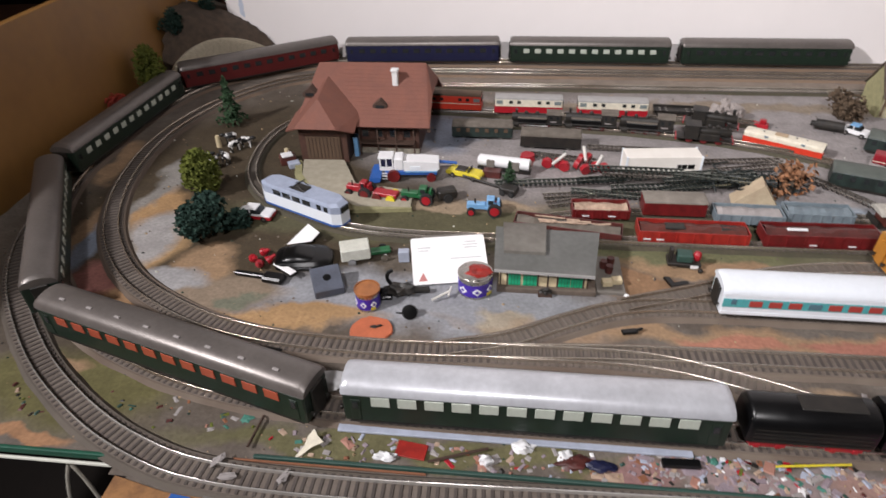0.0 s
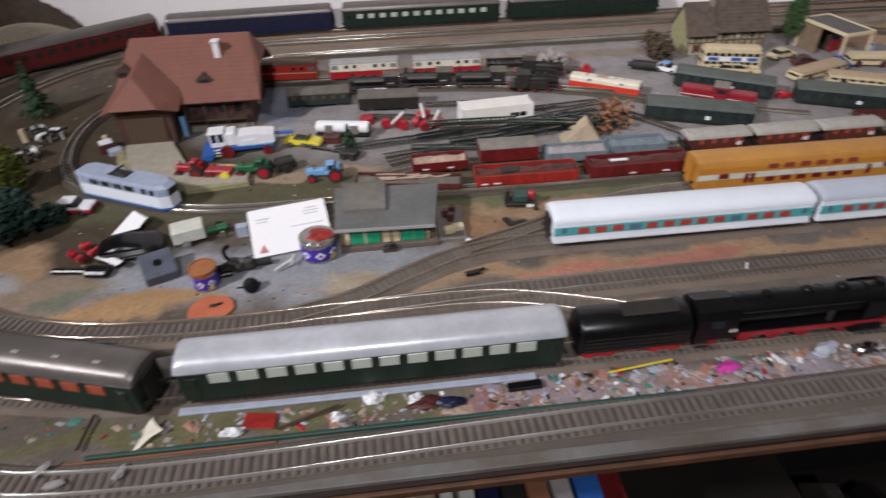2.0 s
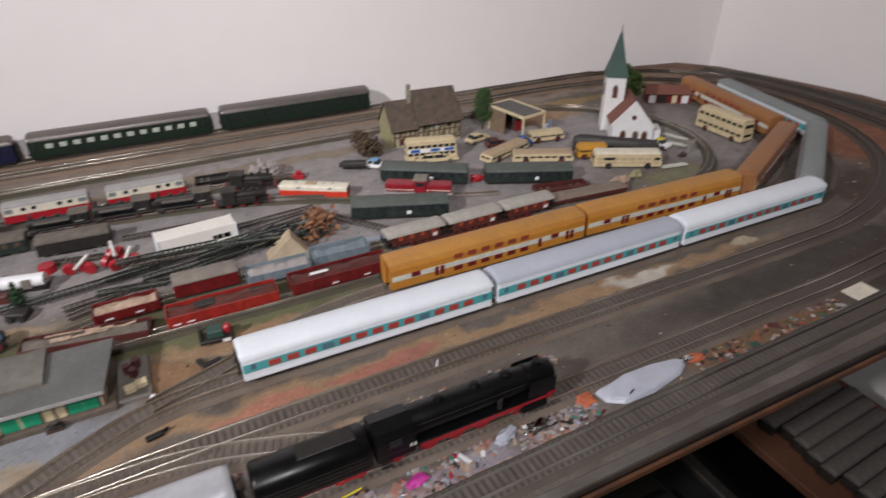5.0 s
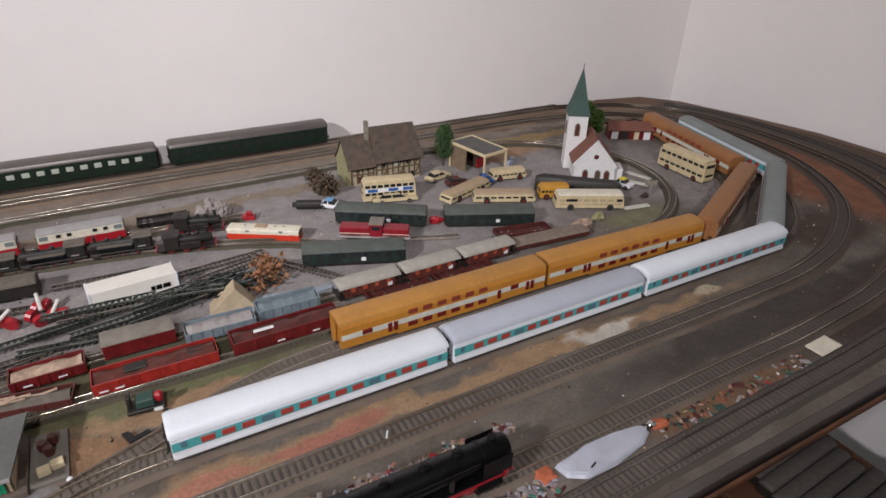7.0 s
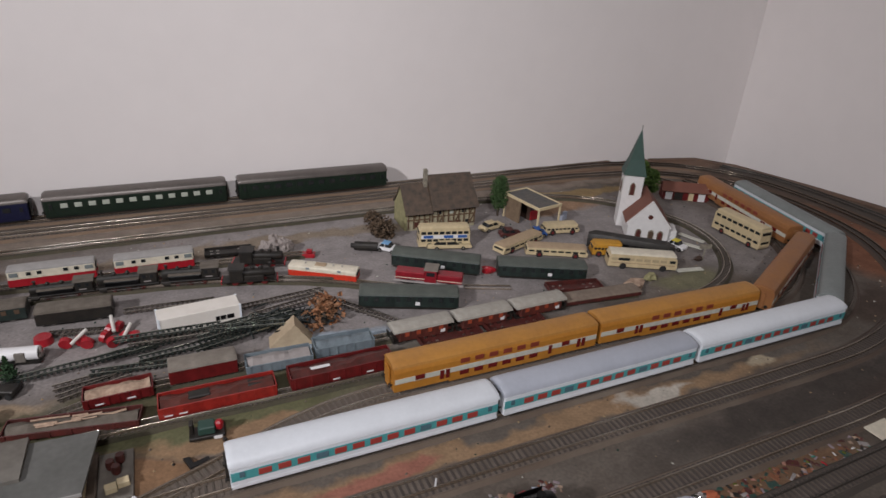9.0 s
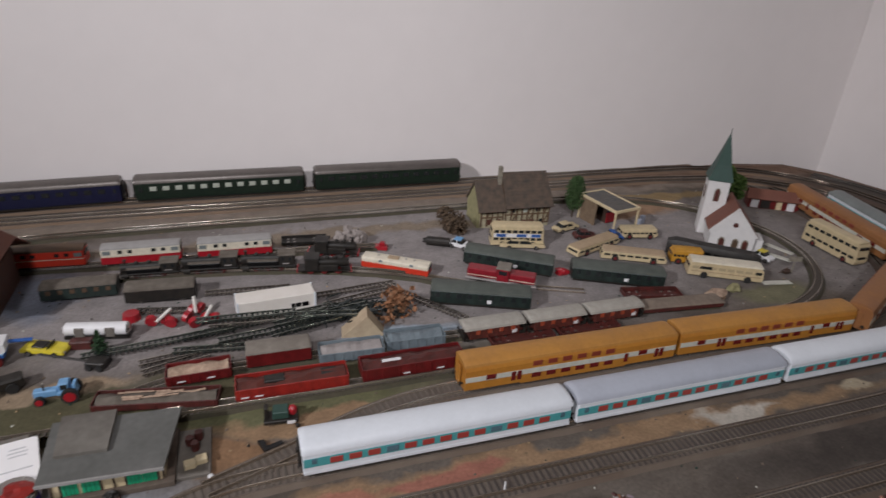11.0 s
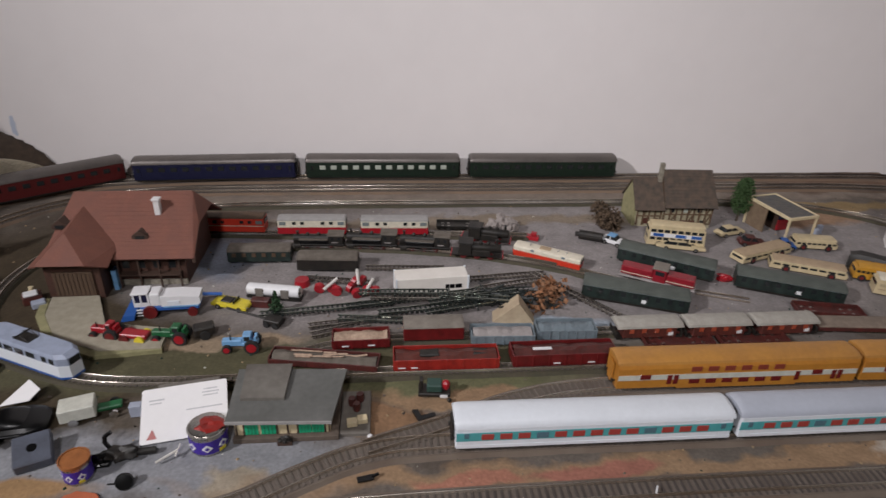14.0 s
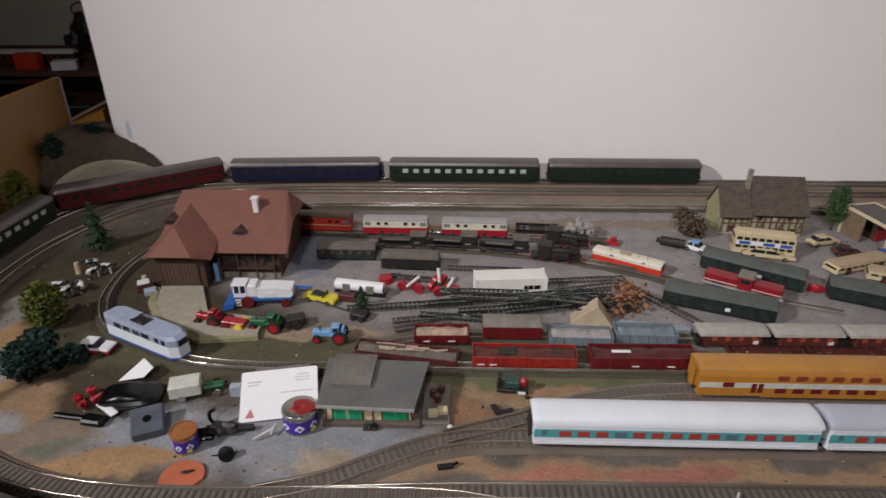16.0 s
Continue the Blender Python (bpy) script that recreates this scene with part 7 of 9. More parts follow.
def shed():
    ob = thing("goods_shed", "model goods shed with a flat dark grey roof and green doors", "shed")
    part("wall", box(B(), 0.346, 0.876, 0.006, 0.436, 0.930, 0.031), "cream", ob, "cream boarded wall")
    part("platform", box(B(), 0.344, 0.8705, 0, 0.444, 0.940, 0.0062, 0.0006), "platform", ob, "dusty brown wooden loading platform")
    part("fascia", prism(B(), [(0.341, 0.8645), (0.439, 0.8605), (0.439, 0.8619), (0.341, 0.8659)], 0.0304, 0.0334, "z"), "concrete", ob, "pale roof edge")
    part("roof", slab(B(), ((0.341, 0.866, 0.0325), (0.439, 0.862, 0.0325), (0.450, 0.935, 0.0350), (0.340, 0.940, 0.0350)), 0.0026), "shedroof", ob, "flat dark grey roof")
    part("roof_top", slab(B(), ((0.350, 0.893, 0.0372), (0.392, 0.892, 0.0372), (0.394, 0.941, 0.0395), (0.348, 0.942, 0.0395)), 0.005), "shedtop", ob, "raised brown-grey roof block")
    for x0, x1 in ((0.3555, 0.3680), (0.3705, 0.3845), (0.4060, 0.4180), (0.4184, 0.4300)):
        d = part("door", box(B(), x0, 0.8748, 0.007, x1, 0.8764, 0.0300, 0.0003), "doorgreen", ob, "bright green sliding door")
        plank = mesh_of("door_plank", box(B(), -0.0002, -0.0003, 0, 0.0002, 0.0003, 0.0220), "grassgreen")
        for k in range(3):
            part("door_plank", plank, None, d, m=pose(x0 + (x1 - x0) * (k + 1) / 4, 0.8747, 0.0076))
    for x0 in (0.3580, 0.4080):
        part("sign", box(B(), x0, 0.8740, 0.0230, x0 + 0.005, 0.8747, 0.0258), "yellow", ob, "small yellow sign")
    part("step", box(B(), 0.386, 0.866, 0, 0.400, 0.873, 0.0045), "darkwood", ob)
    part("buffer_block", blob(B(), 0.393, 0.8675, 0.0065, 0.006, 0.0030, 0.0030, 0.5, 3), "soot", ob, "dark clutter on the step")
    tag = mesh_of("wall_post", box(B(), -0.0008, -0.0006, 0, 0.0008, 0.0006, 0.025), "darkwood")
    for x in (0.3475, 0.3545, 0.3855, 0.3955, 0.4050, 0.4310, 0.4350):
        part("wall_post", tag, None, ob, m=pose(x, 0.8756, 0.0062))
    part("side_platform", box(B(), 0.4445, 0.874, 0, 0.474, 0.936, 0.0045, 0.0006), "greywood", ob, "grey side platform")
    return ob


shed()
bm = B()
lathe(bm, [(0.0036, 0), (0.0044, 0.004), (0.0036, 0.009)], 12)
barrel = mesh_of("barrel", bm, "maroon", True)
for x, y in ((0.455, 0.915), (0.463, 0.921), (0.460, 0.907)):
    o = tagged(new("barrel", barrel), "small brown barrel on the shed platform", "barrel", "barrels by the shed")
    o.matrix_basis = flat(x, y, 0, 0.0045)
crate = mesh_of("crate", box(B(), -0.005, -0.004, 0, 0.005, 0.004, 0.006, 0.0005), "cream")
for x, y in ((0.456, 0.886), (0.466, 0.890)):
    o = tagged(new("crate", crate), "small cream crate on the shed platform", "crate", "crates by the shed")
    o.matrix_basis = flat(x, y, 8, 0.0045)


# ---- trees and bushes ----
def leaves(bm, rng, where, n, size):
    """Many small tilted leaf clumps at the places that where() gives."""
    for _ in range(n):
        p = Vector(where())
        a, b = rng.uniform(0, 6.28), rng.uniform(-0.9, 0.9)
        u = Vector((math.cos(a), math.sin(a), b)).normalized() * size * rng.uniform(0.6, 1.3)
        v = u.cross(Vector((rng.uniform(-1, 1), rng.uniform(-1, 1), rng.uniform(-1, 1)))).normalized() * size * rng.uniform(0.5, 1.0)
        w = u.cross(v).normalized() * size * 0.4
        q = [bm.verts.new(p + d) for d in (u, v, -u, -v, w)]
        for i in range(4):
            bm.faces.new((q[i], q[(i + 1) % 4], q[4]))


def conifer(label, x, y, h, r, leaf="leafspruce", z=0.0, seed=1):
    rng = random.Random(seed)
    ob = thing("conifer", label, "tree", flat(x, y, 0, z), "model trees")
    bm = B()
    rod(bm, (0, 0, -0.002), (0, 0, h * 0.9), r * 0.12, 7, r * 0.03)
    part("trunk", bm, "bark", ob)
    bm = B()

    def where():
        t = rng.random() ** 1.4
        tier = 0.75 + 0.25 * math.cos(t * 22)
        d = r * (1 - t) * tier * math.sqrt(rng.random()) * 1.05
        a = rng.uniform(0, 6.28)
        return d * math.cos(a), d * math.sin(a), h * (0.12 + 0.88 * t)
    leaves(bm, rng, where, 420, r * 0.16)
    part("crown", bm, leaf, ob)
    return ob


def leafy(label, x, y, h, r, leaf="leaf", z=0.0, seed=1, squash=1.0, name="tree", n=520, low=0.25, oval=False, leaf_size=0.105):
    rng = random.Random(seed)
    ob = thing(name, label, "tree" if name == "tree" else "bush", flat(x, y, 0, z), "model trees" if name == "tree" else "model bushes")
    bm = B()
    rod(bm, (0, 0, -0.002), (0, 0, h * 0.6), r * 0.10, 7, r * 0.05)
    lumps = []
    for k in range(7):
        a, d = rng.uniform(0, 6.28), r * rng.uniform(0.2, 0.62)
        c = (d * math.cos(a), d * math.sin(a), h * rng.uniform(low + 0.1, 0.8))
        q_ = r * rng.uniform(0.38, 0.6)
        if oval:
            c, q_ = (0.1 * d, 0.1 * d, h * (0.30 + 0.085 * k)), r * (0.66, 0.8, 0.88, 0.88, 0.8, 0.7, 0.5)[k]
        lumps.append((c, q_))
        rod(bm, (0, 0, h * 0.2), c, r * 0.05, 5, r * 0.02)
    part("trunk", bm, "bark", ob)
    bm = B()

    def where():
        (cx, cy, cz), q = rng.choice(lumps)
        v = Vector((rng.gauss(0, 1), rng.gauss(0, 1), rng.gauss(0, 1))).normalized() * q * rng.random() ** 0.35
        return cx + v.x, cy + v.y, max(0.002, cz + v.z * squash)
    leaves(bm, rng, where, int(n * 1.8), r * leaf_size)
    part("crown", bm, leaf, ob)
    return ob


conifer("tall dark green model conifer", -0.090, 1.255, 0.080, 0.025, "firgreen", seed=3)
leafy("round yellow-green model tree", -0.045, 1.043, 0.060, 0.030, "leafyellow", seed=5, n=900, oval=True)
leafy("dark green bushy model tree", -0.008, 0.950, 0.050, 0.036, "leafdark", seed=6, n=800, low=0.05)
leafy("small dark green model shrub", 0.030, 0.968, 0.026, 0.022, "leafdark", seed=7, name="bush", low=0.05)
leafy("yellow-green oval tree against the side panel", -0.258, 1.335, 0.108, 0.030, "leafyellow", seed=8, n=900, oval=True)
conifer("small dark green model fir", 0.352, 1.093, 0.034, 0.013, "firgreen", seed=9)
leafy("tall fresh green model tree", 1.104, 1.352, 0.088, 0.022, "leafspruce", seed=10, n=900, oval=True)
leafy("green model tree behind the church", 1.412, 1.300, 0.118, 0.032, "leaf", seed=12, n=900)
leafy("brown withered model bush", 0.855, 1.330, 0.040, 0.032, "leafbrown", seed=13, name="bush", low=0.05)
leafy("autumn-coloured orange-brown model bush", 0.702, 1.092, 0.034, 0.036, "leafautumn", seed=14, name="bush", low=0.05, n=110, leaf_size=0.135)

# ---- hill, stone wall and side panel ----
panel = thing("side_panel", "tall brown wooden side panel of the layout", "panel", kind="structure")
part("panel_board", prism(B(), [(0.62, -0.05), (1.572, -0.05), (1.572, 0.203), (0.62, 0.192)], -0.300, -0.288, "x"), "panelwood", panel)
bm = B()
U, N = Vector((0.698, 0.716, 0)), Vector((-0.716, 0.698, 0))
O = Vector((-0.279, 1.421, 0))


def arch_top(s):
    """Height of the retaining wall's curved top along its length."""
    f = min(1.0, max(0.0, s / 0.222))
    return 0.062 * max(0.0, math.sin(math.pi * f ** 0.85)) ** 0.65


gv = {}
for i in range(41):
    for j in range(31):
        s_ = -0.06 + 0.42 * i / 40
        back = 0.6 * max(0.0, s_ - 0.195)
        d = 0.005 - back + 0.20 * j / 30
        p = O + U * s_ + N * d
        fade = min(1.0, max(0.0, 1 - (s_ - 0.215) / 0.085)) * min(1.0, max(0.2, (s_ + 0.06) / 0.10))
        h = arch_top(s_) * max(0.35, 1 - d * 3.2) + (0.056 + 0.034 * min(1.0, max(0.0, 1 - s_ / 0.12))) * (1 - math.exp(-(d + back - 0.005) / (0.014 + min(0.019, max(0.0, s_ * 0.13))))) * fade + 0.06 * max(0.0, d) * fade + (0.010 * noise.noise(p * 24) + 0.004 * noise.noise(p * 70)) * min(1, (d + back) * 12)
        gv[i, j] = bm.verts.new((p.x, p.y, max(-0.002, h)))
for i in range(40):
    for j in range(30):
        c = (gv[i, j].co + gv[i + 1, j + 1].co) / 2
        if (c.y < 1.587 and c.x > -0.286) or (c.x < -0.228 and c.y > 1.577):
            bm.faces.new((gv[i, j], gv[i + 1, j], gv[i + 1, j + 1], gv[i, j + 1]))
for v in [v for v in bm.verts if not v.link_faces]:
    bm.verts.remove(v)
solo("hill", bm, "hillside", "brown earthy hillside in the layout corner", "hill", kind="structure", smooth=True)
arc = [(0.222 * k / 20, arch_top(0.222 * k / 20)) for k in range(21)]
stone_wall = thing("stone_wall", "pale beige retaining wall with an arched top", "wall", Matrix.Translation(O) @ pose(0, 0, 0, 0, 0, math.degrees(math.atan2(U.y, U.x))), kind="structure")
part("wall_face", prism(B(), arc, -0.002, 0.006), "stonewall", stone_wall)
rng = random.Random(21)
stones = [mesh_of("stone", box(B(), -w_ / 2, -0.0008, -0.0015, w_ / 2, 0.0008, 0.0015, 0.0005), "stonewall") for w_ in (0.007, 0.009, 0.012)]
z = 0.003
while z < 0.060:
    x = 0.006 + rng.random() * 0.005
    while x < 0.215:
        k = rng.randrange(3)
        if z < min(arch_top(x - 0.005), arch_top(x + 0.005)) - 0.002:
            part("stone", stones[k], None, stone_wall, m=pose(x, -0.0024 - rng.random() * 0.0004, z))
        x += (0.0086, 0.0100, 0.0124)[k] + 0.0006
    z += 0.0037
for x, y, z_, h, r, sd in ((-0.268, 1.458, 0.078, 0.050, 0.026, 31), (-0.250, 1.566, 0.080, 0.040, 0.022, 32)):
    leafy("dark green tree on the hillside", x, y, h, r, "leafdark", z_, sd, n=500, low=0.05)
part("end_strip", box(B(), -0.3012, 1.5725, -0.05, -0.2868, 1.5765, 0.203, 0.0006), "dust", panel, "pale grey end strip")
paint("flowerred", (0.42, 0.045, 0.022), 0.8, second=(0.26, 0.03, 0.018), var=0.35)
leafy("orange-red flowering model bush beside the panel", -0.272, 1.262, 0.056, 0.030, "flowerred", seed=41, name="bush", low=0.05, n=420)
leafy("low orange-red flowering bush beside the panel", -0.270, 1.225, 0.034, 0.020, "flowerred", seed=42, name="bush", low=0.05, n=220)

paint("smudge", (0.56, 0.61, 0.72), 0.85, var=0.05)
solo("wall_mark", blob(B(), 0, 0, 0, 0.0045, 0.0004, 0.015, 0.5, 3), "smudge", "faint blue paint smudge on the white wall", "smudge", flat(-0.186, 1.5899, 0, 0.094))

# ---- the far recess ----
table = thing("storage_table", "dim second table crowded with model trains", "table", kind="structure")
part("table_top", box(B(), -1.7, 1.70, -0.02, -0.19, 2.48, 0.0), "shelfwood", table)
part("shelf_board", box(B(), -1.7, 2.15, 0.085, -0.2, 2.45, 0.10), "shelfwood", table)
STORE = "stored trains in the recess"
for k, (p, q, body, roof, lab) in enumerate((
        ((-0.95, 2.235), (-0.62, 2.245), "maroon", "bandwhite", "dark red stored coach with a white roof"), ((-0.58, 2.20), (-0.27, 2.22), "soot", "soot", "black coach stored on a shelf"),
        ((-0.98, 2.30), (-0.68, 2.30), "brightred", "maroon", "red stored coach behind the others"), ((-0.55, 2.30), (-0.25, 2.30), "brightred", "soot", "red coach stored on a shelf"))):
    c = long_coach(lab, body, roof, L=0.26, n=9, group=STORE)
    c.matrix_basis = between(p, q, 0.101)
for k in range(6):
    c = small_coach("dark stored goods van", ("soot", "maroon", "black", "soot", "black", "maroon")[k], ("soot", "soot", "soot", "soot", "soot", "soot")[k], 0.10, 0.014, 0.005, 0.026, 0.034, group=STORE, category="goods van", windows=False)
    c.matrix_basis = flat(-0.80 + 0.11 * k, 1.98 + 0.03 * (k % 3), 12 * (k % 3) - 10)
o_ = B()
prism(o_, [(-0.055, 0), (0.055, 0), (0.055, 0.062), (0.020, 0.050), (-0.055, 0.020)], -0.022, 0.022)
solo("orange_box", o_, "orange", "orange-yellow slanted box on the storage table", "box", flat(-0.455, 1.88, 12))
solo("tan_plank", box(B(), -0.075, -0.010, 0, 0.075, 0.010, 0.006, 0.0006), "plank", "tan plank leaning over the orange box", "plank", flat(-0.460, 1.905, 12, 0.046) @ pose(0, 0, 0, 0, -24, 0))
for x, y, w_, h in ((-0.72, 2.0, 0.16, 0.09), (-0.36, 2.05, 0.12, 0.085), (-1.0, 1.95, 0.2, 0.12)):
    solo("dark_box", box(B(), -w_ / 2, -0.03, 0, w_ / 2, 0.03, h, 0.003), "black", "dark storage box on the table", "box", flat(x, y + 0.06, 6), "storage boxes")
solo("white_case", box(B(), -0.035, -0.02, 0, 0.03, 0.02, 0.032, 0.002), "white", "small white case among the stored trains", "case", flat(-0.650, 2.175, 20, 0.1001) @ Matrix.Diagonal((1, 1, 0.8, 1)), STORE)
solo("red_case", box(B(), -0.06, -0.02, 0, 0.05, 0.02, 0.050, 0.002), "orangered", "orange-red case among the stored trains", "case", flat(-0.755, 2.178, 4, 0.1001) @ Matrix.Diagonal((0.6, 0.8, 0.9, 1)), STORE)
bm = B()
rng = random.Random(5)
for k in range(10):
    blob(bm, rng.uniform(-0.10, 0.10), rng.uniform(-0.02, 0.02), rng.uniform(0.01, 0.04), 0.03, 0.02, 0.018, 0.5, rng=rng)
tagged(solo("dark_heap", bm, "soot", "dark heap of stored things on the shelf", "clutter", flat(-0.645, 2.385, 0, 0.10) @ Matrix.Diagonal((0.85, 1, 2.3, 1))), kind="stuff")
for k, (x, z_, r_) in enumerate(((-0.69, 0.235, 0.030), (-0.63, 0.245, 0.024), (-0.60, 0.225, 0.034))):
    cu = bpy.data.curves.new("cable_loop", "CURVE")
    cu.dimensions, cu.bevel_depth = "3D", 0.0022
    spl = cu.splines.new("NURBS")
    spl.points.add(8)
    for j, q in enumerate(spl.points):
        q.co = (x + r_ * math.cos(j * 0.75), 2.385 + 0.01 * math.sin(j * 1.3), z_ + 0.9 * r_ * math.sin(j * 0.75), 1)
    spl.use_endpoint_u = True
    cu.materials.append(M["soot"])
    tagged(new("cable_loop", cu), "loop of black cable on the dark heap", "cable", "cable loops")

# ---- things on the left of the board ----
tin_bm = [(0.0148, 0), (0.0150, 0.001), (0.0150, 0.0195), (0.0156, 0.0202), (0.0156, 0.0216), (0.0145, 0.0218)]


def paint_tin(label, x, y, deg, lidded, k=1.0, tall=1.0):
    ob = thing("paint_tin", label, "paint tin", flat(x, y, deg) @ Matrix.Diagonal((k, k, tall, 1)))
    part("can", lathe(B(), [(0.0145, 0), (0.0150, 0.0008), (0.0150, 0.0030)], 24), "steel", ob, smooth=True)
    part("label_sleeve", lathe(B(), [(0.0152, 0.0030), (0.0152, 0.0165)], 24), "purple", ob, "purple printed label", smooth=True)
    part("collar", lathe(B(), [(0.0150, 0.0165), (0.0150, 0.0195), (0.0156, 0.0202), (0.0156, 0.0216)], 24), "steel", ob, "bare metal collar", smooth=True)
    dia = [(0, -0.0042), (0.0042, 0), (0, 0.0042), (-0.0042, 0)]
    for a in (-70, -20, 30):
        bm = B()
        prism(bm, [(u, v + 0.0095) for u, v in dia], -0.0004, 0.0004)
        d = part("hazard_diamond", bm, "white", ob, "white hazard diamond", m=pose(0, 0, 0, 0, 0, a + 20) @ pose(0, -0.0151, 0))
        part("hazard_mark", prism(B(), [(u * 0.45, v * 0.45 + 0.0095) for u, v in dia], -0.0008, 0.0002), "purple", d)
    part("yellow_mark", box(B(), -0.003, -0.0158, 0.0032, 0.003, -0.0150, 0.0060), "yellow", ob, m=pose(0, 0, 0, 0, 0, 45))
    if lidded:
        part("lid", lathe(B(), [(0.0138, 0.0200), (0.0138, 0.0222), (0.0128, 0.0225)], 24), "steel", ob, smooth=True)
        part("paint_crust", blob(B(), 0.001, 0, 0.0228, 0.0095, 0.0085, 0.0030, 0.6), "brightred", ob, "red paint crust on the lid")
    else:
        part("rim", lathe(B(), [(0.0158, 0.0195), (0.0164, 0.0215), (0.0164, 0.0232), (0.0150, 0.0232), (0.0148, 0.0205)], 24), "brownpaint", ob, "brown paint-smeared rim", smooth=True)
        part("paint_surface", lathe(B(), [(0.0146, 0.0210), (0.0146, 0.0224)], 24), "brownpaint", ob, "dried orange-brown paint")
    return ob


paint_tin("open purple-labelled paint tin with brown dried paint", 0.217, 0.840, -10, False, 0.80, 0.98)
paint_tin("purple-labelled paint tin with red paint on its lid", 0.322, 0.873, 10, True, 1.16, 1.08)


def envelope():
    ob = thing("white_card", "white printed card leaning on the shed", "card", flat(0.291, 0.911, 11) @ pose(0, 0, 0.0165, 22, 0, 0))
    outline = []
    for cx, cy, a0 in ((0.0375, 0.0195, 0), (-0.0375, 0.0195, 90), (-0.0375, -0.0335, 180), (0.0375, -0.0335, 270)):
        outline += [(cx + 0.0025 * math.cos(radians(a0 + 30 * k)), cy + 0.0025 * math.sin(radians(a0 + 30 * k))) for k in range(4)]
    part("sheet", prism(B(), outline, -0.0004, 0.0004, "z"), "paper", ob)
    for x, y, w_, h in ((-0.026, 0.008, 0.014, 0.0014), (-0.027, 0.0045, 0.011, 0.0012), (0.018, -0.007, 0.034, 0.0012), (0.024, 0.006, 0.014, 0.0012), (0.024, 0.0095, 0.016, 0.0012), (0.024, 0.013, 0.013, 0.0012)):
        part("print_bar", box(B(), x - w_ / 2, y, 0.0004, x + w_ / 2, y + h, 0.0007), "faintprint", ob)
    part("red_mark", prism(B(), [(-0.034, -0.032), (-0.025, -0.032), (-0.029, -0.022)], 0.0004, 0.0008, "z"), "faintred", ob, "pale red printed mark")
    return ob


envelope()
solo("card_prop", box(B(), -0.030, -0.004, 0, 0.030, 0.004, 0.020, 0.001), "greywood", "grey block behind the white card", "block", flat(0.288, 0.940, 11))
cart = thing("farm_cart", "small cart with a pale grey body and green frame", "cart", flat(0.188, 0.915, 18))
part("body", box(B(), -0.017, -0.011, 0.006, 0.015, 0.011, 0.0205, 0.001), "bandwhite", cart)
part("drawbar", box(B(), 0.015, -0.004, 0.005, 0.038, 0.006, 0.0095, 0.001), "grassgreen", cart, "green frame")
for x in (-0.006, 0.030):
    for s in (-1, 1):
        bm = B()
        rod(bm, (x, s * 0.0105 - 0.001, 0.0045), (x, s * 0.0105 + 0.001, 0.0045), 0.0045, 12)
        part("wheel", bm, "chrome" if s < 0 else "tyre", cart)
solo("grey_box", box(B(), -0.006, -0.004, 0, 0.006, 0.004, 0.014, 0.0006), "greyblue", "small pale grey box beside the card", "box", flat(0.241, 0.917, 6))
sq = thing("dark_plate", "dark grey square block with a round hole, lying tilted", "block", flat(0.169, 0.863, 24) @ pose(0, 0, 0.0095, 14, 0, 0))
part("plate", box(B(), -0.0155, -0.0165, -0.006, 0.0155, 0.0165, 0.006, 0.0012), "slateblue", sq)
bm = B()
rod(bm, (0, 0, 0.0055), (0, 0, 0.0066), 0.0042, 14)
part("hole", bm, "black", sq, "black round hole")
engine_bits = thing("loose_motor", "black loose motor block with a worm shaft", "model part", flat(0.250, 0.860, 8))
part("block", blob(B(), -0.004, 0, 0.0062, 0.0155, 0.0085, 0.0070, 0.45, 3), "soot", engine_bits, smooth=True)
part("coil", blob(B(), -0.022, -0.004, 0.0042, 0.0085, 0.0060, 0.0048, 0.6, 3), "black", engine_bits, smooth=True)
bm = B()
for p_, q_ in (((-0.012, 0.004, 0.008), (-0.017, 0.007, 0.015)), ((-0.017, 0.007, 0.015), (-0.0165, 0.009, 0.021)), ((-0.0165, 0.009, 0.021), (-0.011, 0.010, 0.024))):
    rod(bm, p_, q_, 0.0021, 8)
part("bracket", bm, "black", engine_bits)
part("foot", box(B(), -0.030, -0.010, 0, -0.012, 0.002, 0.005, 0.001), "black", engine_bits)
bm = B()
rod(bm, (0.010, 0, 0.005), (0.026, 0.001, 0.004), 0.0035, 10)
part("shaft", bm, "soot", engine_bits)
bm = B()
rod(bm, (0.280, 0.848, 0.004), (0.297, 0.860, 0.007), 0.0012, 8)
rod(bm, (0.296, 0.854, 0.005), (0.298, 0.866, 0.008), 0.0010, 8)
solo("metal_pin", bm, "nickelbright", "bright bent metal pin", "metal pin")
capob = thing("plastic_cap", "small round black plastic cap lying on its side", "cap", flat(0.261, 0.826, 20) @ pose(0, 0, 0.006, 60, 0, 0))
part("disc", lathe(B(), [(0.0072, -0.0025), (0.0078, 0), (0.0070, 0.0025), (0.003, 0.003)], 18), "black", capob, smooth=True)
bm = B()
rod(bm, (-0.006, 0, 0), (-0.013, 0.002, 0.001), 0.0008, 6)
part("pin", bm, "black", capob)
blot = B()
rng = random.Random(15)
ring = [(0.0205 * math.cos(a_) * rng.uniform(0.93, 1.05), 0.0185 * math.sin(a_) * rng.uniform(0.92, 1.06)) for a_ in [k * math.pi / 14 for k in range(28)]]
prism(blot, ring, 0.0, 0.0016, "z", taper=0.96)
solo("orange_disc", blot, "disc", "flat orange painted disc beside the track", "disc", flat(0.227, 0.803, 0, 0.0012))
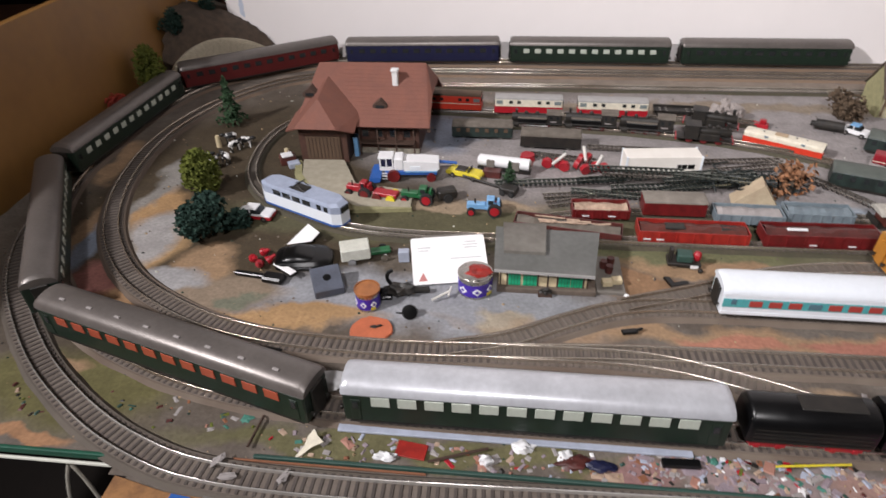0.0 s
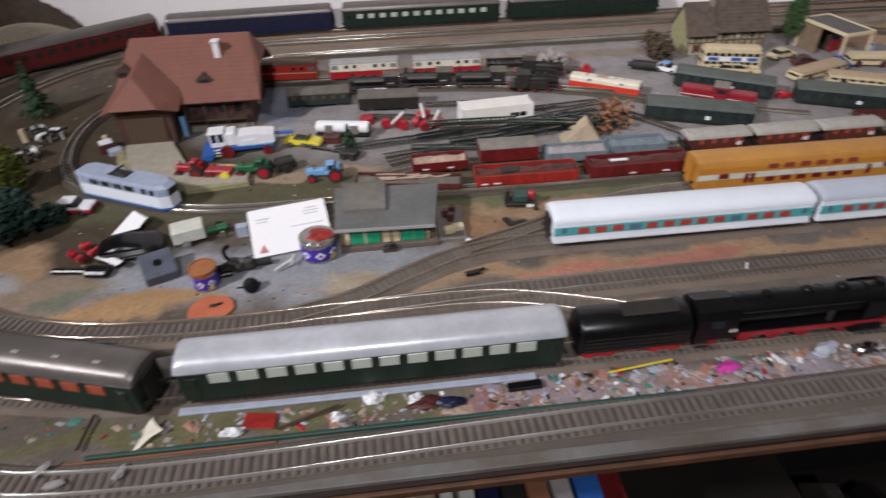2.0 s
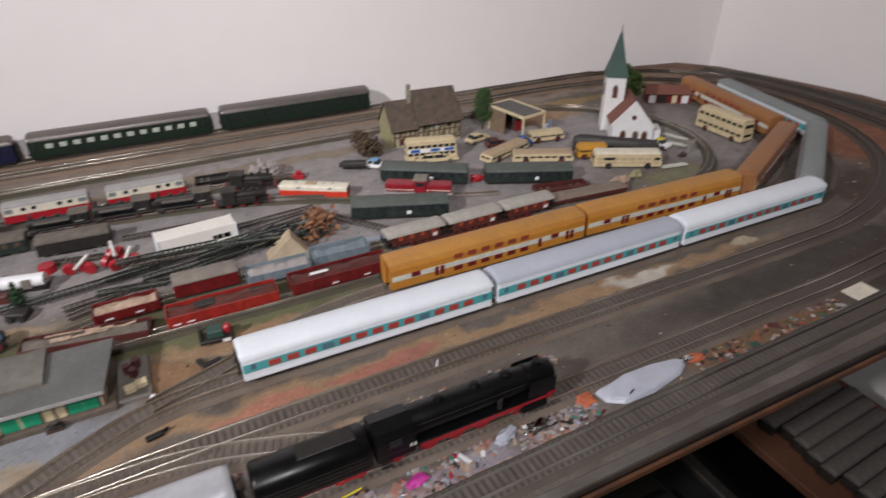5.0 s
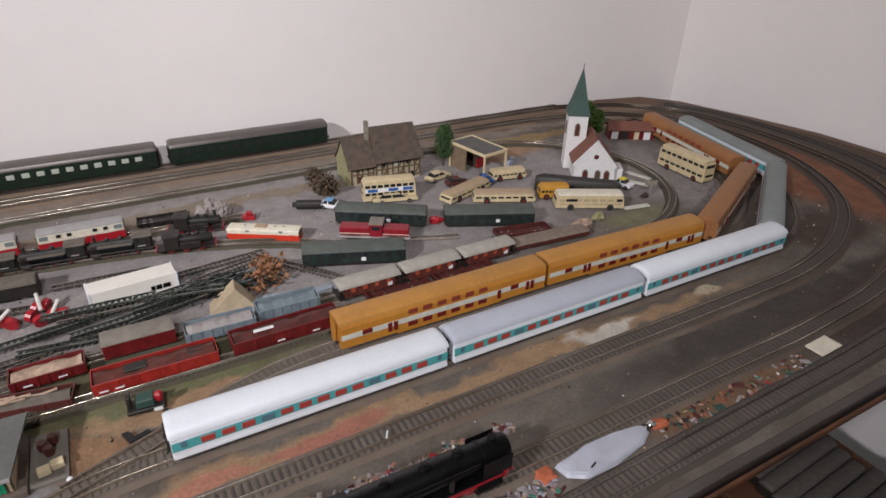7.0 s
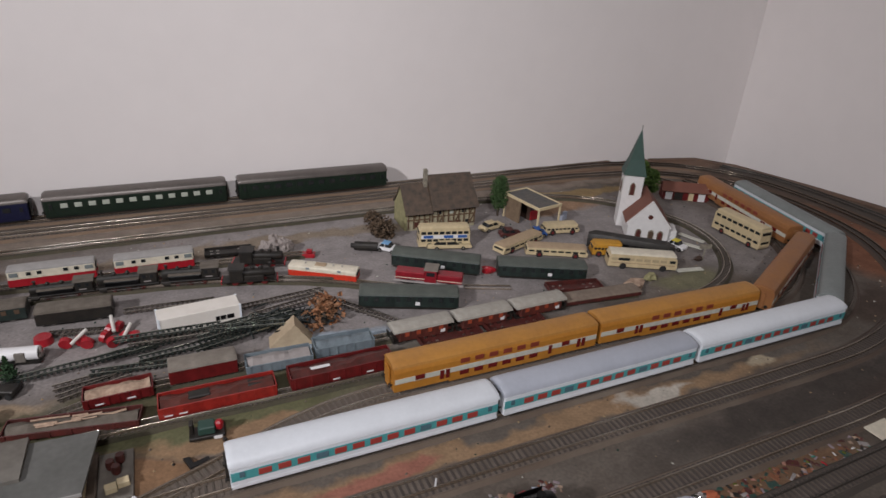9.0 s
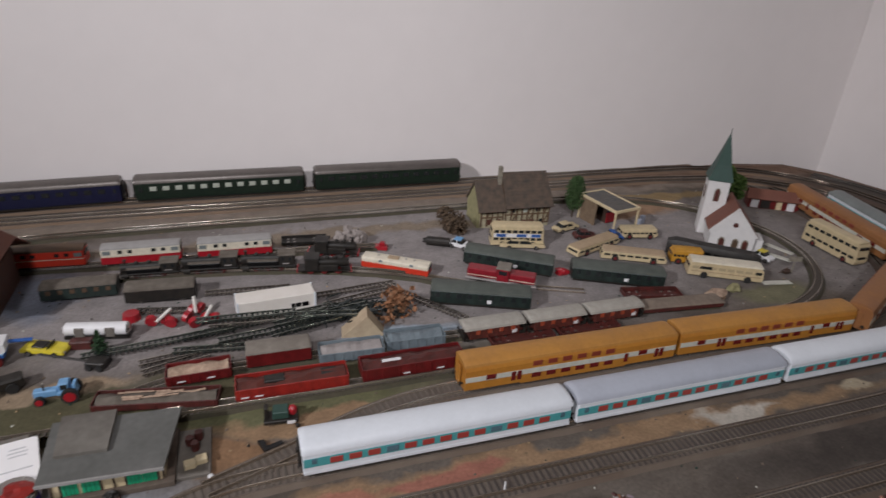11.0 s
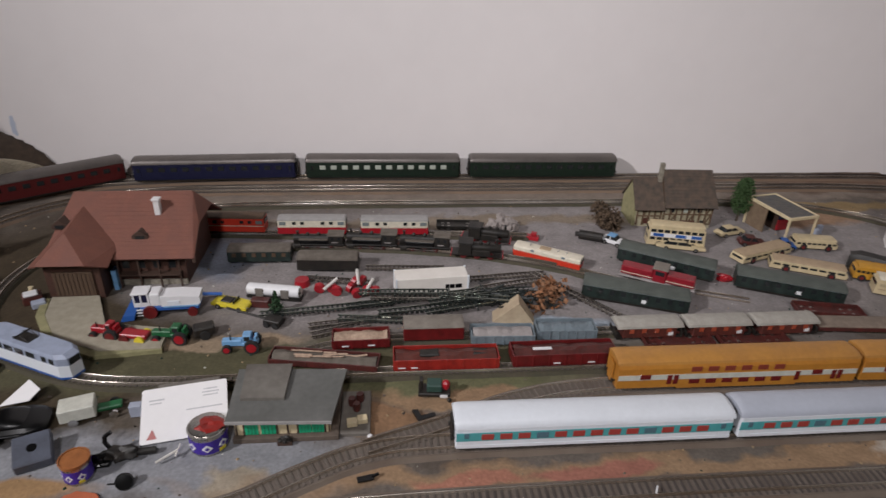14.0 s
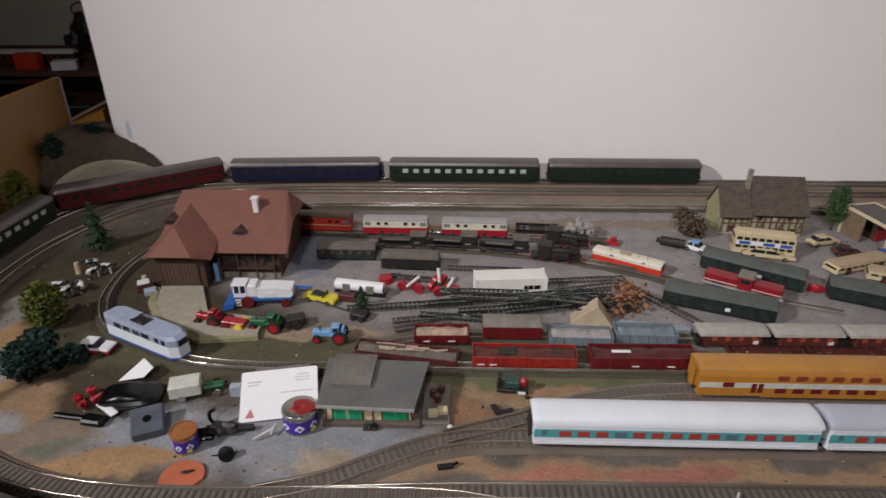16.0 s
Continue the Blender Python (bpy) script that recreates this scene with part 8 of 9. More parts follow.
solo("black_scrap", blob(B(), 0, 0, 0.0008, 0.0055, 0.0018, 0.0012, 0.5), "soot", "small black scrap on the orange disc", "scrap", flat(0.231, 0.806, 20, 0.0028))
prism_bm = B()
prism(prism_bm, [(-0.018, -0.012), (0.011, -0.010), (0.018, 0.003), (0.001, 0.018)], 0, 0.0008, "z")
solo("paper_scrap", prism_bm, "paper", "white torn paper scrap", "paper", flat(0.121, 0.942, 0, 0.010) @ pose(0, 0, 0, 14, -8, 0))
solo("paper_prop", box(B(), -0.010, -0.005, 0, 0.010, 0.006, 0.010, 0.001), "soot", "dark block under the paper scrap", "block", flat(0.121, 0.946, 20) @ Matrix.Diagonal((1, 0.8, 0.7, 1)))
blackcar = thing("model_car_shell", "glossy black model car shell", "car", flat(0.131, 0.905, 10) @ Matrix.Diagonal((1.06, 1.2, 1.15, 1)))
bm = B()
rings = []
for x, k, top_ in ((-0.029, 0.55, 0.0080), (-0.027, 0.82, 0.0100), (-0.020, 0.97, 0.0112), (-0.006, 1.0, 0.0116), (0.012, 1.0, 0.0112), (0.022, 0.92, 0.0096), (0.028, 0.70, 0.0078), (0.030, 0.48, 0.0062)):
    rings.append([(x, 0.0165 * k * u, 0.0015 + (top_ - 0.0015) * v) for u, v in ((-0.86, 0), (-1, 0.3), (-1, 0.62), (-0.86, 0.9), (-0.5, 1.0), (0.5, 1.0), (0.86, 0.9), (1, 0.62), (1, 0.3), (0.86, 0))])
part("shell", loft(bm, rings), "black", blackcar, smooth=True)
bm = B()
rings = [[(x, 0.0125 * k * u, z0 + (z1 - z0) * v) for u, v in ((-1, 0), (-0.93, 0.5), (-0.75, 0.85), (-0.4, 1), (0.4, 1), (0.75, 0.85), (0.93, 0.5), (1, 0))] for x, k, z0, z1 in ((-0.022, 0.80, 0.0100, 0.0104), (-0.015, 0.98, 0.0106, 0.0145), (-0.004, 1.0, 0.0108, 0.0160), (0.006, 0.96, 0.0108, 0.0140), (0.014, 0.82, 0.0098, 0.0104))]
part("cabin", loft(bm, rings), "black", blackcar, "glossy black cabin", smooth=True)
for s in (-1, 1):
    part("side_trim", box(B(), -0.018, s * 0.0166 - 0.0003, 0.0056, 0.010, s * 0.0166 + 0.0003, 0.0061), "chrome", blackcar, "bright trim line")
blackbit = thing("black_part", "black elongated loose model part", "model part", flat(0.096, 0.873, -8))
part("arm", box(B(), -0.034, -0.003, 0.001, 0.004, 0.003, 0.006, 0.001), "black", blackbit)
part("head", box(B(), 0.000, -0.008, 0, 0.024, 0.006, 0.008, 0.002), "black", blackbit)
solo("white_strip", box(B(), -0.015, -0.004, 0.000, 0.015, 0.004, 0.0012, 0.0003), "paper", "narrow white strip of card", "card", flat(0.117, 0.882, -34, 0.0085))
solo("white_strip_prop", box(B(), -0.010, -0.003, 0, 0.010, 0.004, 0.0083, 0.0006), "soot", "dark scrap below the white strip", "scrap", flat(0.117, 0.885, -34))
bulb = B()
rod(bulb, (0, 0, 0), (0, 0, 0.004), 0.005, 12, 0.004)
rod(bulb, (0, 0, 0.004), (0, 0, 0.011), 0.003, 10, 0.0015)
bulb = mesh_of("red_cone", bulb, "red")
for x, y, d in ((0.084, 0.894, 10), (0.073, 0.903, 50), (0.080, 0.915, 80), (0.091, 0.900, 120)):
    o = tagged(new("red_cone", bulb), "small red plastic cone", "cone", "red cones")
    o.matrix_basis = flat(x, y, d, 0.002) @ pose(0, 0, 0.002, 60, 0, 0)


def cow(x, y, deg, z=0.0):
    bm = B()
    blob(bm, 0, 0, 0.0125, 0.0105, 0.0048, 0.0050, 0.1)
    blob(bm, 0.0115, 0, 0.0145, 0.0042, 0.0026, 0.0028, 0.1)
    for u in (-0.006, 0.006):
        for v in (-0.0025, 0.0025):
            rod(bm, (u, v, 0), (u, v, 0.010), 0.0011, 6)
    return bm


cow_mesh = mesh_of("cow_figure", cow(0, 0, 0), "cow", True)
for x, y, d in ((-0.080, 1.125, 20), (-0.060, 1.112, 80), (-0.050, 1.128, 140), (-0.052, 1.165, 60), (-0.040, 1.180, 10), (-0.068, 1.192, 200), (-0.042, 1.068, 110)):
    o = tagged(new("cow_figure", cow_mesh), "black and white model cow", "cow figure", "model cows")
    o.matrix_basis = flat(x, y, d)
cream_stump = B()
rod(cream_stump, (0, 0, 0), (0, 0, 0.018), 0.004, 10, 0.003)
cream_stump = mesh_of("post_figure", cream_stump, "cream")
for x, y in ((-0.082, 1.178), (0.036, 1.142)):
    o = tagged(new("post_figure", cream_stump), "small pale wooden post", "post", "pale posts")
    o.matrix_basis = flat(x, y, 0)
stall = thing("garden_heap", "small heap of brown and white garden bits beside the barn", "model part", flat(0.040, 1.135, 30))
part("crate", box(B(), -0.012, -0.008, 0, 0.010, 0.008, 0.012, 0.001), "oxide", stall)
part("cloth", box(B(), -0.010, -0.009, 0.0125, 0.006, 0.004, 0.0155, 0.001), "white", stall, "white cloth")
part("block", box(B(), -0.004, -0.022, 0, 0.012, -0.010, 0.008, 0.001), "greyblue", stall)

# small trolley on the siding and bits about it
tro = thing("rail_trolley", "small dark green rail trolley with a red knob", "trolley", flat(0.541, 0.932, -4))
part("base", box(B(), -0.017, -0.009, 0.003, 0.017, 0.009, 0.0075, 0.0008), "soot", tro)
part("engine_box", box(B(), -0.008, -0.007, 0.0075, 0.008, 0.007, 0.0165, 0.001), "spire", tro)
part("post", box(B(), -0.016, -0.004, 0.0075, -0.012, 0.004, 0.021, 0.0006), "soot", tro)
part("knob", blob(B(), 0.012, -0.002, 0.0145, 0.0045, 0.0045, 0.006, 0.15), "red", tro, "red knob")
part("white_plate", box(B(), 0.006, -0.0096, 0.003, 0.014, -0.0088, 0.0065), "white", tro)
wheels(tro, (-0.010, 0.010), 0.0036, 0.006)
veebm = B()
prism(veebm, [(-0.012, 0.008), (-0.006, 0.008), (-0.003, -0.001), (0.011, 0.003), (0.012, -0.002), (-0.006, -0.008)], 0, 0.003, "z")
solo("black_bracket", veebm, "black", "black bent plastic bracket lying on sand", "bracket", flat(0.528, 0.897, 0, 0.001))
bbm = B()
box(bbm, -0.009, -0.003, 0, 0.006, 0.003, 0.003, 0.0006)
rod(bbm, (0.004, 0, 0.002), (0.011, 0.002, 0.002), 0.0016, 6)
solo("black_clip", bbm, "black", "small black clip beside the track", "clip", flat(0.472, 0.820, 12, 0.001))
for nm, x, y, r, k, lab in (("white_bead", 0.474, 0.870, 0.003, "white", "tiny white bead beside the shed"), ("dark_bead", 0.556, 0.918, 0.0026, "soot", "tiny dark bead on the sand")):
    solo(nm, blob(B(), 0, 0, r * 0.8, r, r, r, 0.1), k, lab, "bead", flat(x, y, 0, 0.001))
bm = B()
rod(bm, (-0.004, -0.001, 0.001), (0.004, 0.002, 0.001), 0.0010, 6)
solo("white_peg", bm, "white", "small white peg between the tracks", "peg", flat(0.728, 0.786, 40, 0.0078))
solo("white_tile", box(B(), -0.0195, -0.0125, 0, 0.0195, 0.0125, 0.0016, 0.0004), "ivory", "cream square card beside the front track", "card", flat(1.225, 0.683, 2, 0.0015))
plk = mesh_of("white_board", box(B(), -0.024, -0.005, 0, 0.024, 0.005, 0.0015), "bandwhite")
for x, y, d in ((1.400, 1.150, -70), (1.372, 1.128, -60), (1.30, 1.052, -10)):
    o = tagged(new("white_board", plk), "narrow off-white board lying on the ground", "board", "loose boards")
    o.matrix_basis = flat(x, y, d, 0.0015)
for x, y, z_, r, k in ((1.345, 1.078, 0.0, 0.006, "darkwood"), (1.215, 1.05, 0, 0.008, "mosspale"), (1.17, 1.035, 0, 0.012, "loadwood"), (1.13, 1.03, 0, 0.010, "oxide")):
    solo("scenery_lump", blob(B(), 0, 0, r * 0.5, r * 1.6, r, r * 0.7, 0.5), k, "small lump of scenery material", "lump", flat(x, y, 15), "scenery lumps")
sp = B()
rod(sp, (0, 0, 0), (0, 0, 0.03), 0.0012, 6)
box(sp, -0.010, -0.001, 0.022, 0.010, 0.001, 0.030)
solo("model_sign", sp, "stone", "small weathered model signpost", "sign", flat(1.352, 1.075, -20))

# ---- litter along the front tracks ----
solo("grey_strip", box(B(), 0.224, 0.6845, 0.0008, 0.500, 0.6935, 0.0030, 0.0004), "greyblue", "long pale grey-blue plastic strip beside the rails", "strip")
bm = B()
rod(bm, (0.557, 0.680, 0.005), (0.612, 0.6865, 0.005), 0.0009, 8)
solo("yellow_stick", bm, "yellow", "thin yellow stick lying among litter", "stick")
for nm, lab, x, y, sx_, sy_, sz_, k, d in (
        ("foil_lump", "crumpled white foil beside the track", 0.200, 0.735, 0.036, 0.009, 0.008, "white", 0), ("foil_lump", "crumpled white foil beside the track", 0.268, 0.741, 0.022, 0.007, 0.007, "white", 8),
        ("red_scrap", "crumpled red plastic scrap", 0.438, 0.738, 0.030, 0.006, 0.006, "brightred", -8), ("red_scrap", "crumpled red plastic scrap", 0.475, 0.732, 0.016, 0.005, 0.005, "red", 5),
        ("pale_scrap", "pale pinkish paper scraps", 0.500, 0.735, 0.026, 0.006, 0.004, "loadwood", 0), ("white_scrap", "white crumpled scrap of paper", 0.372, 0.682, 0.008, 0.006, 0.006, "white", 0),
        ("white_scrap", "white crumpled scrap of paper", 0.267, 0.664, 0.008, 0.004, 0.006, "white", 0), ("white_scrap", "white crumpled scrap of paper", 0.344, 0.667, 0.005, 0.004, 0.007, "white", 0),
        ("magenta_scrap", "bright magenta scrap of plastic", 0.655, 0.675, 0.010, 0.005, 0.004, "magenta", 8),
        ("maroon_scrap", "dark red crumpled scrap", 0.410, 0.672, 0.012, 0.006, 0.005, "maroon", 10), ("red_scrap", "small red plastic scrap on the sand", 0.798, 0.746, 0.010, 0.005, 0.005, "red", 10), ("maroon_scrap", "dark red crumpled scrap", 0.318, 0.741, 0.010, 0.005, 0.005, "oxide", 0),
        ("white_scrap", "white crumpled scrap of paper", 0.404, 0.676, 0.006, 0.005, 0.006, "white", 20), ("dark_scrap", "dark grey crumpled scrap", 0.430, 0.670, 0.010, 0.005, 0.005, "navy", 0),
        ("orange_scrap", "orange scrap at the plastic film", 0.832, 0.686, 0.010, 0.007, 0.005, "disc", 0), ("orange_scrap", "orange scrap at the plastic film", 0.966, 0.683, 0.011, 0.006, 0.005, "disc", 0), ("foil_lump", "crumpled pale foil among the litter", 0.742, 0.682, 0.012, 0.006, 0.006, "film", 20),
        ("silver_scrap", "shiny silver foil scrap", 0.780, 0.678, 0.012, 0.006, 0.006, "chrome", 0), ("silver_scrap", "shiny silver foil scrap", 0.955, 0.684, 0.008, 0.005, 0.006, "chrome", 0)):
    solo(nm, blob(B(), 0, 0, sz_ * 0.4, sx_, sy_, sz_ * 0.7, 0.4, 3), k, lab, "litter", flat(x, y, d), "litter by the tracks", smooth=True)
sheet = B()
ring = [(0.843, 0.690), (0.880, 0.695), (0.920, 0.694), (0.951, 0.690), (0.953, 0.680), (0.935, 0.670), (0.895, 0.6645), (0.862, 0.664), (0.846, 0.674)]
prism(sheet, ring, 0.0012, 0.0055, "z", taper=0.88)
bmesh.ops.bevel(sheet, geom=sheet.edges[:], offset=0.0012, segments=2, affect="EDGES")
bmesh.ops.subdivide_edges(sheet, edges=sheet.edges[:], cuts=3, use_grid_fill=True)
for v in sheet.verts:
    if v.co.z > 0.003:
        v.co.z += 0.0016 * noise.noise(v.co * 95) + 0.0008 * abs(noise.noise(v.co * 240))
solo("film_packet", sheet, "film", "pale blue-grey flat packet of plastic film", "packet", smooth=True)
solo("film_tear", box(B(), -0.004, -0.0008, 0, 0.004, 0.0008, 0.0005), "soot", "small dark tear in the plastic film", "tear", flat(0.874, 0.672, 20, 0.0056))
tri = B()
prism(tri, [(-0.012, -0.011), (-0.006, -0.009), (0.002, -0.003), (0.011, 0.000), (0.006, 0.006), (0.003, 0.012), (-0.002, 0.006), (-0.004, -0.001)], 0.0, 0.0010, "z")
solo("card_scrap", tri, "ivory", "cream pointed scrap of torn card", "card", flat(0.206, 0.669, 8, 0.0016) @ pose(0, 0, 0.002, 14, -6, 0), "litter by the tracks")
solo("red_sheet", box(B(), -0.012, -0.007, 0, 0.012, 0.007, 0.0014, 0.0003), "brightred", "flat red card scrap", "card", flat(0.286, 0.6715, -8, 0.0015), "litter by the tracks")
for x, y, L, d in ((0.128, 0.768, 0.046, -8), (0.489, 0.6775, 0.028, 2), (0.518, 0.728, 0.016, -20)):
    solo("black_bar", box(B(), -L / 2, -0.0035, 0, L / 2, 0.0035, 0.004, 0.0006), "black", "small black plastic bar beside the rails", "bar", flat(x, y, d, 0.001), "black bars")
wire = bpy.data.curves.new("wire", "CURVE")
wire.dimensions, wire.bevel_depth = "3D", 0.0009
spl = wire.splines.new("NURBS")
spl.points.add(5)
for q, (x, y) in zip(spl.points, ((0.092, 0.762), (0.105, 0.750), (0.124, 0.741), (0.140, 0.737), (0.152, 0.735), (0.163, 0.733))):
    q.co = (x, y, 0.003, 1)
spl.use_endpoint_u = True
wire.materials.append(M["black"])
tagged(new("black_wire", wire), "thin black wire lying on the moss", "wire")
for nm, p, q in (("twig", (0.160, 0.693, 0.003), (0.158, 0.662, 0.004)), ("twig", (0.300, 0.662, 0.003), (0.345, 0.678, 0.003))):
    bm = B()
    rod(bm, p, q, 0.0012, 6)
    solo(nm, bm, "darkwood", "thin dark twig lying by the track", "twig", group="twigs")
for x, y, d in ((0.141, 0.646, 60), (0.196, 0.637, 70), (0.153, 0.633, 10)):
    solo("white_clip", blob(B(), 0, 0, 0.0015, 0.007, 0.003, 0.0016, 0.4), "dust", "pale dab of glue on the sleepers", "glue dab", flat(x, y, d, 0.0055), "glue dabs")
solo("blue_tag", box(B(), -0.008, -0.0022, 0, 0.008, 0.0022, 0.0014, 0.0003), "blue", "small blue tag on the board edge", "tag", flat(0.124, 0.6150, -6, 0.0022))
solo("green_line", box(B(), 0.165, 0.6535, 0.0, 0.62, 0.6565, 0.0040, 0.0006), "spire", "dark green flocked strip beside the outer track", "strip")
solo("orange_line", box(B(), 0.150, 0.6512, 0.0, 0.30, 0.6528, 0.0022, 0.0004), "rust", "thin orange painted strip beside the outer track", "strip")
roadbed = B()
box(roadbed, 0.14, 0.6105, -0.003, 1.58, 0.6200, 0.0018, 0.0006)
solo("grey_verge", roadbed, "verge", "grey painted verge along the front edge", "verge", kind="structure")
kinds = ["red", "white", "maroon", "dust", "soot", "salmon", "mauve", "greyblue", "teal", "spire", "paper", "chrome", "loadwood", "rust", "leafyellow"]
mixed = [0.9, 1.4, 1.5, 9, 1.6, 3, 10, 4, 1.4, 1.2, 0.6, 1.2, 5, 1.6, 0.6]
earthy = [0.8, 0.2, 4, 1.6, 4, 1.6, 1.6, 0.4, 1.0, 4, 0.1, 0.2, 2, 5, 2.5]
rng = random.Random(77)
bm = B()
for k in range(1350):
    zone = rng.random()
    weights = mixed
    if zone < 0.40:
        x, y = rng.uniform(0.46, 0.84), rng.uniform(0.657, 0.690)
    elif zone < 0.48:
        x, y = rng.uniform(0.17, 0.46), rng.uniform(0.657, 0.682)
    elif zone < 0.62:
        x, y, weights = rng.uniform(0.955, 1.19), rng.uniform(0.664, 0.690), earthy
    elif zone < 0.80:
        x, y = rng.uniform(0.28, 0.53), rng.gauss(0.739, 0.006)
    elif zone < 0.955:
        x, y = rng.uniform(0.62, 0.84), rng.gauss(0.749, 0.004)
    else:
        x, y, weights = rng.uniform(-0.08, 0.16), rng.uniform(0.675, 0.71), earthy
    a, w_, l_, h = rng.uniform(0, 3.14), rng.uniform(0.0007, 0.0022), rng.uniform(0.0009, 0.0040), rng.uniform(0.0003, 0.0014)
    if k % 6 == 0:
        w_, l_, h = w_ * 2.0, l_ * 1.8, h * 0.7
    slot = rng.choices(range(len(kinds)), weights)[0]
    c, s_ = math.cos(a), math.sin(a)
    lo, hi = [], []
    tip_ = rng.uniform(0.2, 0.9)
    for u, v in ((-l_, -w_), (l_, -w_), (l_, w_), (-l_, w_)):
        lo.append(bm.verts.new((x + u * c - v * s_, y + u * s_ + v * c, 0)))
        hi.append(bm.verts.new((x + tip_ * (u * c - v * s_), y + tip_ * (u * s_ + v * c), h * rng.uniform(0.7, 1.3))))
    bm.faces.new(hi).material_index = slot
    for i in range(4):
        bm.faces.new((lo[i], lo[(i + 1) % 4], hi[(i + 1) % 4], hi[i])).material_index = slot
tagged(solo("litter", bm, kinds, "coloured scraps of paper, plastic and scenery between the front tracks", "litter"), kind="stuff")
bm = B()
for k in range(2600):
    x, y = rng.uniform(-0.25, 1.9), rng.uniform(0.64, 1.45)
    if not inside(x, y):
        continue
    r = rng.uniform(0.0006, 0.0018)
    slot = rng.choices((0, 1, 2, 3, 4), (5, 4, 3, 2, 1))[0]
    q = [bm.verts.new((x + r * math.cos(t_) * rng.uniform(0.6, 1.4), y + r * math.sin(t_) * rng.uniform(0.6, 1.4), 0)) for t_ in (0, 1.57, 3.14, 4.71)]
    t_ = bm.verts.new((x, y, r * rng.uniform(0.6, 1.4)))
    for i in range(4):
        bm.faces.new((q[i], q[(i + 1) % 4], t_)).material_index = slot
tagged(solo("crumbs", bm, ("ballast", "sandpile", "leafdark", "soot", "bandwhite"), "crumbs of ballast, sand and flock on the ground", "crumbs"), kind="stuff")

# ---- below the board ----
shelf = thing("lower_shelf", "brown wooden shelf below the layout board", "shelf", kind="structure")
part("shelf_board", box(B(), 1.42, 0.25, -0.530, 1.735, 1.30, -0.512, 0.001), "shelfwood", shelf)
part("shelf_post", box(B(), 1.44, 1.26, FLOOR_Z, 1.47, 1.29, -0.531), "darkboard", shelf)
part("shelf_post", box(B(), 1.70, 0.26, FLOOR_Z, 1.73, 0.29, -0.531), "darkboard", shelf)
st = small_coach("dark wagon with a grey roof stored on the lower shelf", "soot", "darkroof", 0.215, 0.0142, 0.005, 0.026, 0.036, group="wagons on the lower shelf", category="goods van", windows=False)
for k in range(15):
    m = flat(1.567 + 0.006 * ((k * 3) % 4) + (0.012 if k < 4 else 0), 0.985 - k * 0.0312 - (0.012 if k > 3 else 0), 3, -0.5118)
    if k == 0:
        st.matrix_basis = m
    else:
        copy_thing(st, m)
crate = thing("storage_crate", "large open dark grey storage crate under the layout", "crate", flat(1.0, 0.61, 0))
for x0, y0, x1, y1 in ((-0.140, -0.210, -0.132, 0.210), (0.132, -0.210, 0.140, 0.210), (-0.132, -0.210, 0.132, -0.202), (-0.132, 0.202, 0.132, 0.210)):
    part("side_panel", box(B(), x0, y0, FLOOR_Z, x1, y1, -0.345, 0.002), "floorcover", crate)
for x0, y0, x1, y1 in ((-0.148, -0.218, -0.128, 0.218), (0.128, -0.218, 0.148, 0.218), (-0.128, -0.218, 0.128, -0.198), (-0.128, 0.198, 0.128, 0.218)):
    part("crate_rim", box(B(), x0, y0, -0.3448, x1, y1, -0.330, 0.003), "soot", crate, "worn dark crate rim")
part("crate_bottom", box(B(), -0.132, -0.202, FLOOR_Z, 0.132, 0.202, -0.42), "darkboard", crate)
rng = random.Random(21)
for k in range(9):
    a, b, h = rng.uniform(0.018, 0.034), rng.uniform(0.018, 0.034), rng.uniform(0.02, 0.07)
    key = ("soot", "black", "floorcover", "darkboard", "soot", "maroon")[k % 6]
    solo("stored_carton", box(B(), -a, -b, 0, a, b, h, 0.003), key, ("dark red" if key == "maroon" else "dark") + " carton lying in the storage crate", "carton", flat(1.0 + (k % 3 - 1) * 0.085, 0.61 + (k // 3 - 1) * 0.13, rng.uniform(-25, 25), -0.4199), "cartons in the crate")
leg = mesh_of("leg", box(B(), -0.02, -0.02, FLOOR_Z, 0.02, 0.02, -0.0155), "darkboard")
for x, y in ((0.15, 0.90), (1.80, 1.10), (-0.2, 1.5), (1.76, 1.44)):
    part("leg", leg, None, board, m=pose(x, y, 0))
row = (("plank", "tan", 0.400, 0.014, -0.118), ("bandwhite", "off-white", 0.424, 0.006, -0.122), ("bandwhite", "off-white", 0.441, 0.007, -0.112), ("navy", "dark blue", 0.460, 0.009, -0.110), ("soot", "dark", 0.482, 0.010, -0.118), ("rust", "red-brown", 0.506, 0.010, -0.125), ("dust", "grey", 0.530, 0.009, -0.135), ("blue", "blue", 0.556, 0.012, -0.140), ("deepred", "dark red", 0.586, 0.012, -0.165))
for key, tone, x, w_, top_z in row:
    solo("upright_box", box(B(), -w_, -0.028, -0.2846, w_, 0.028, top_z, 0.0015), key, "narrow " + tone + " box standing upright under the board", "box", flat(x, 0.675, 0), "boxes under the board")
low = thing("storage_shelf", "dark shelf full of clutter under the layout", "shelf", kind="structure")
part("shelf_board", box(B(), -0.6, 0.50, -0.30, 0.84, 1.2, -0.285), "darkboard", low)
rng = random.Random(8)
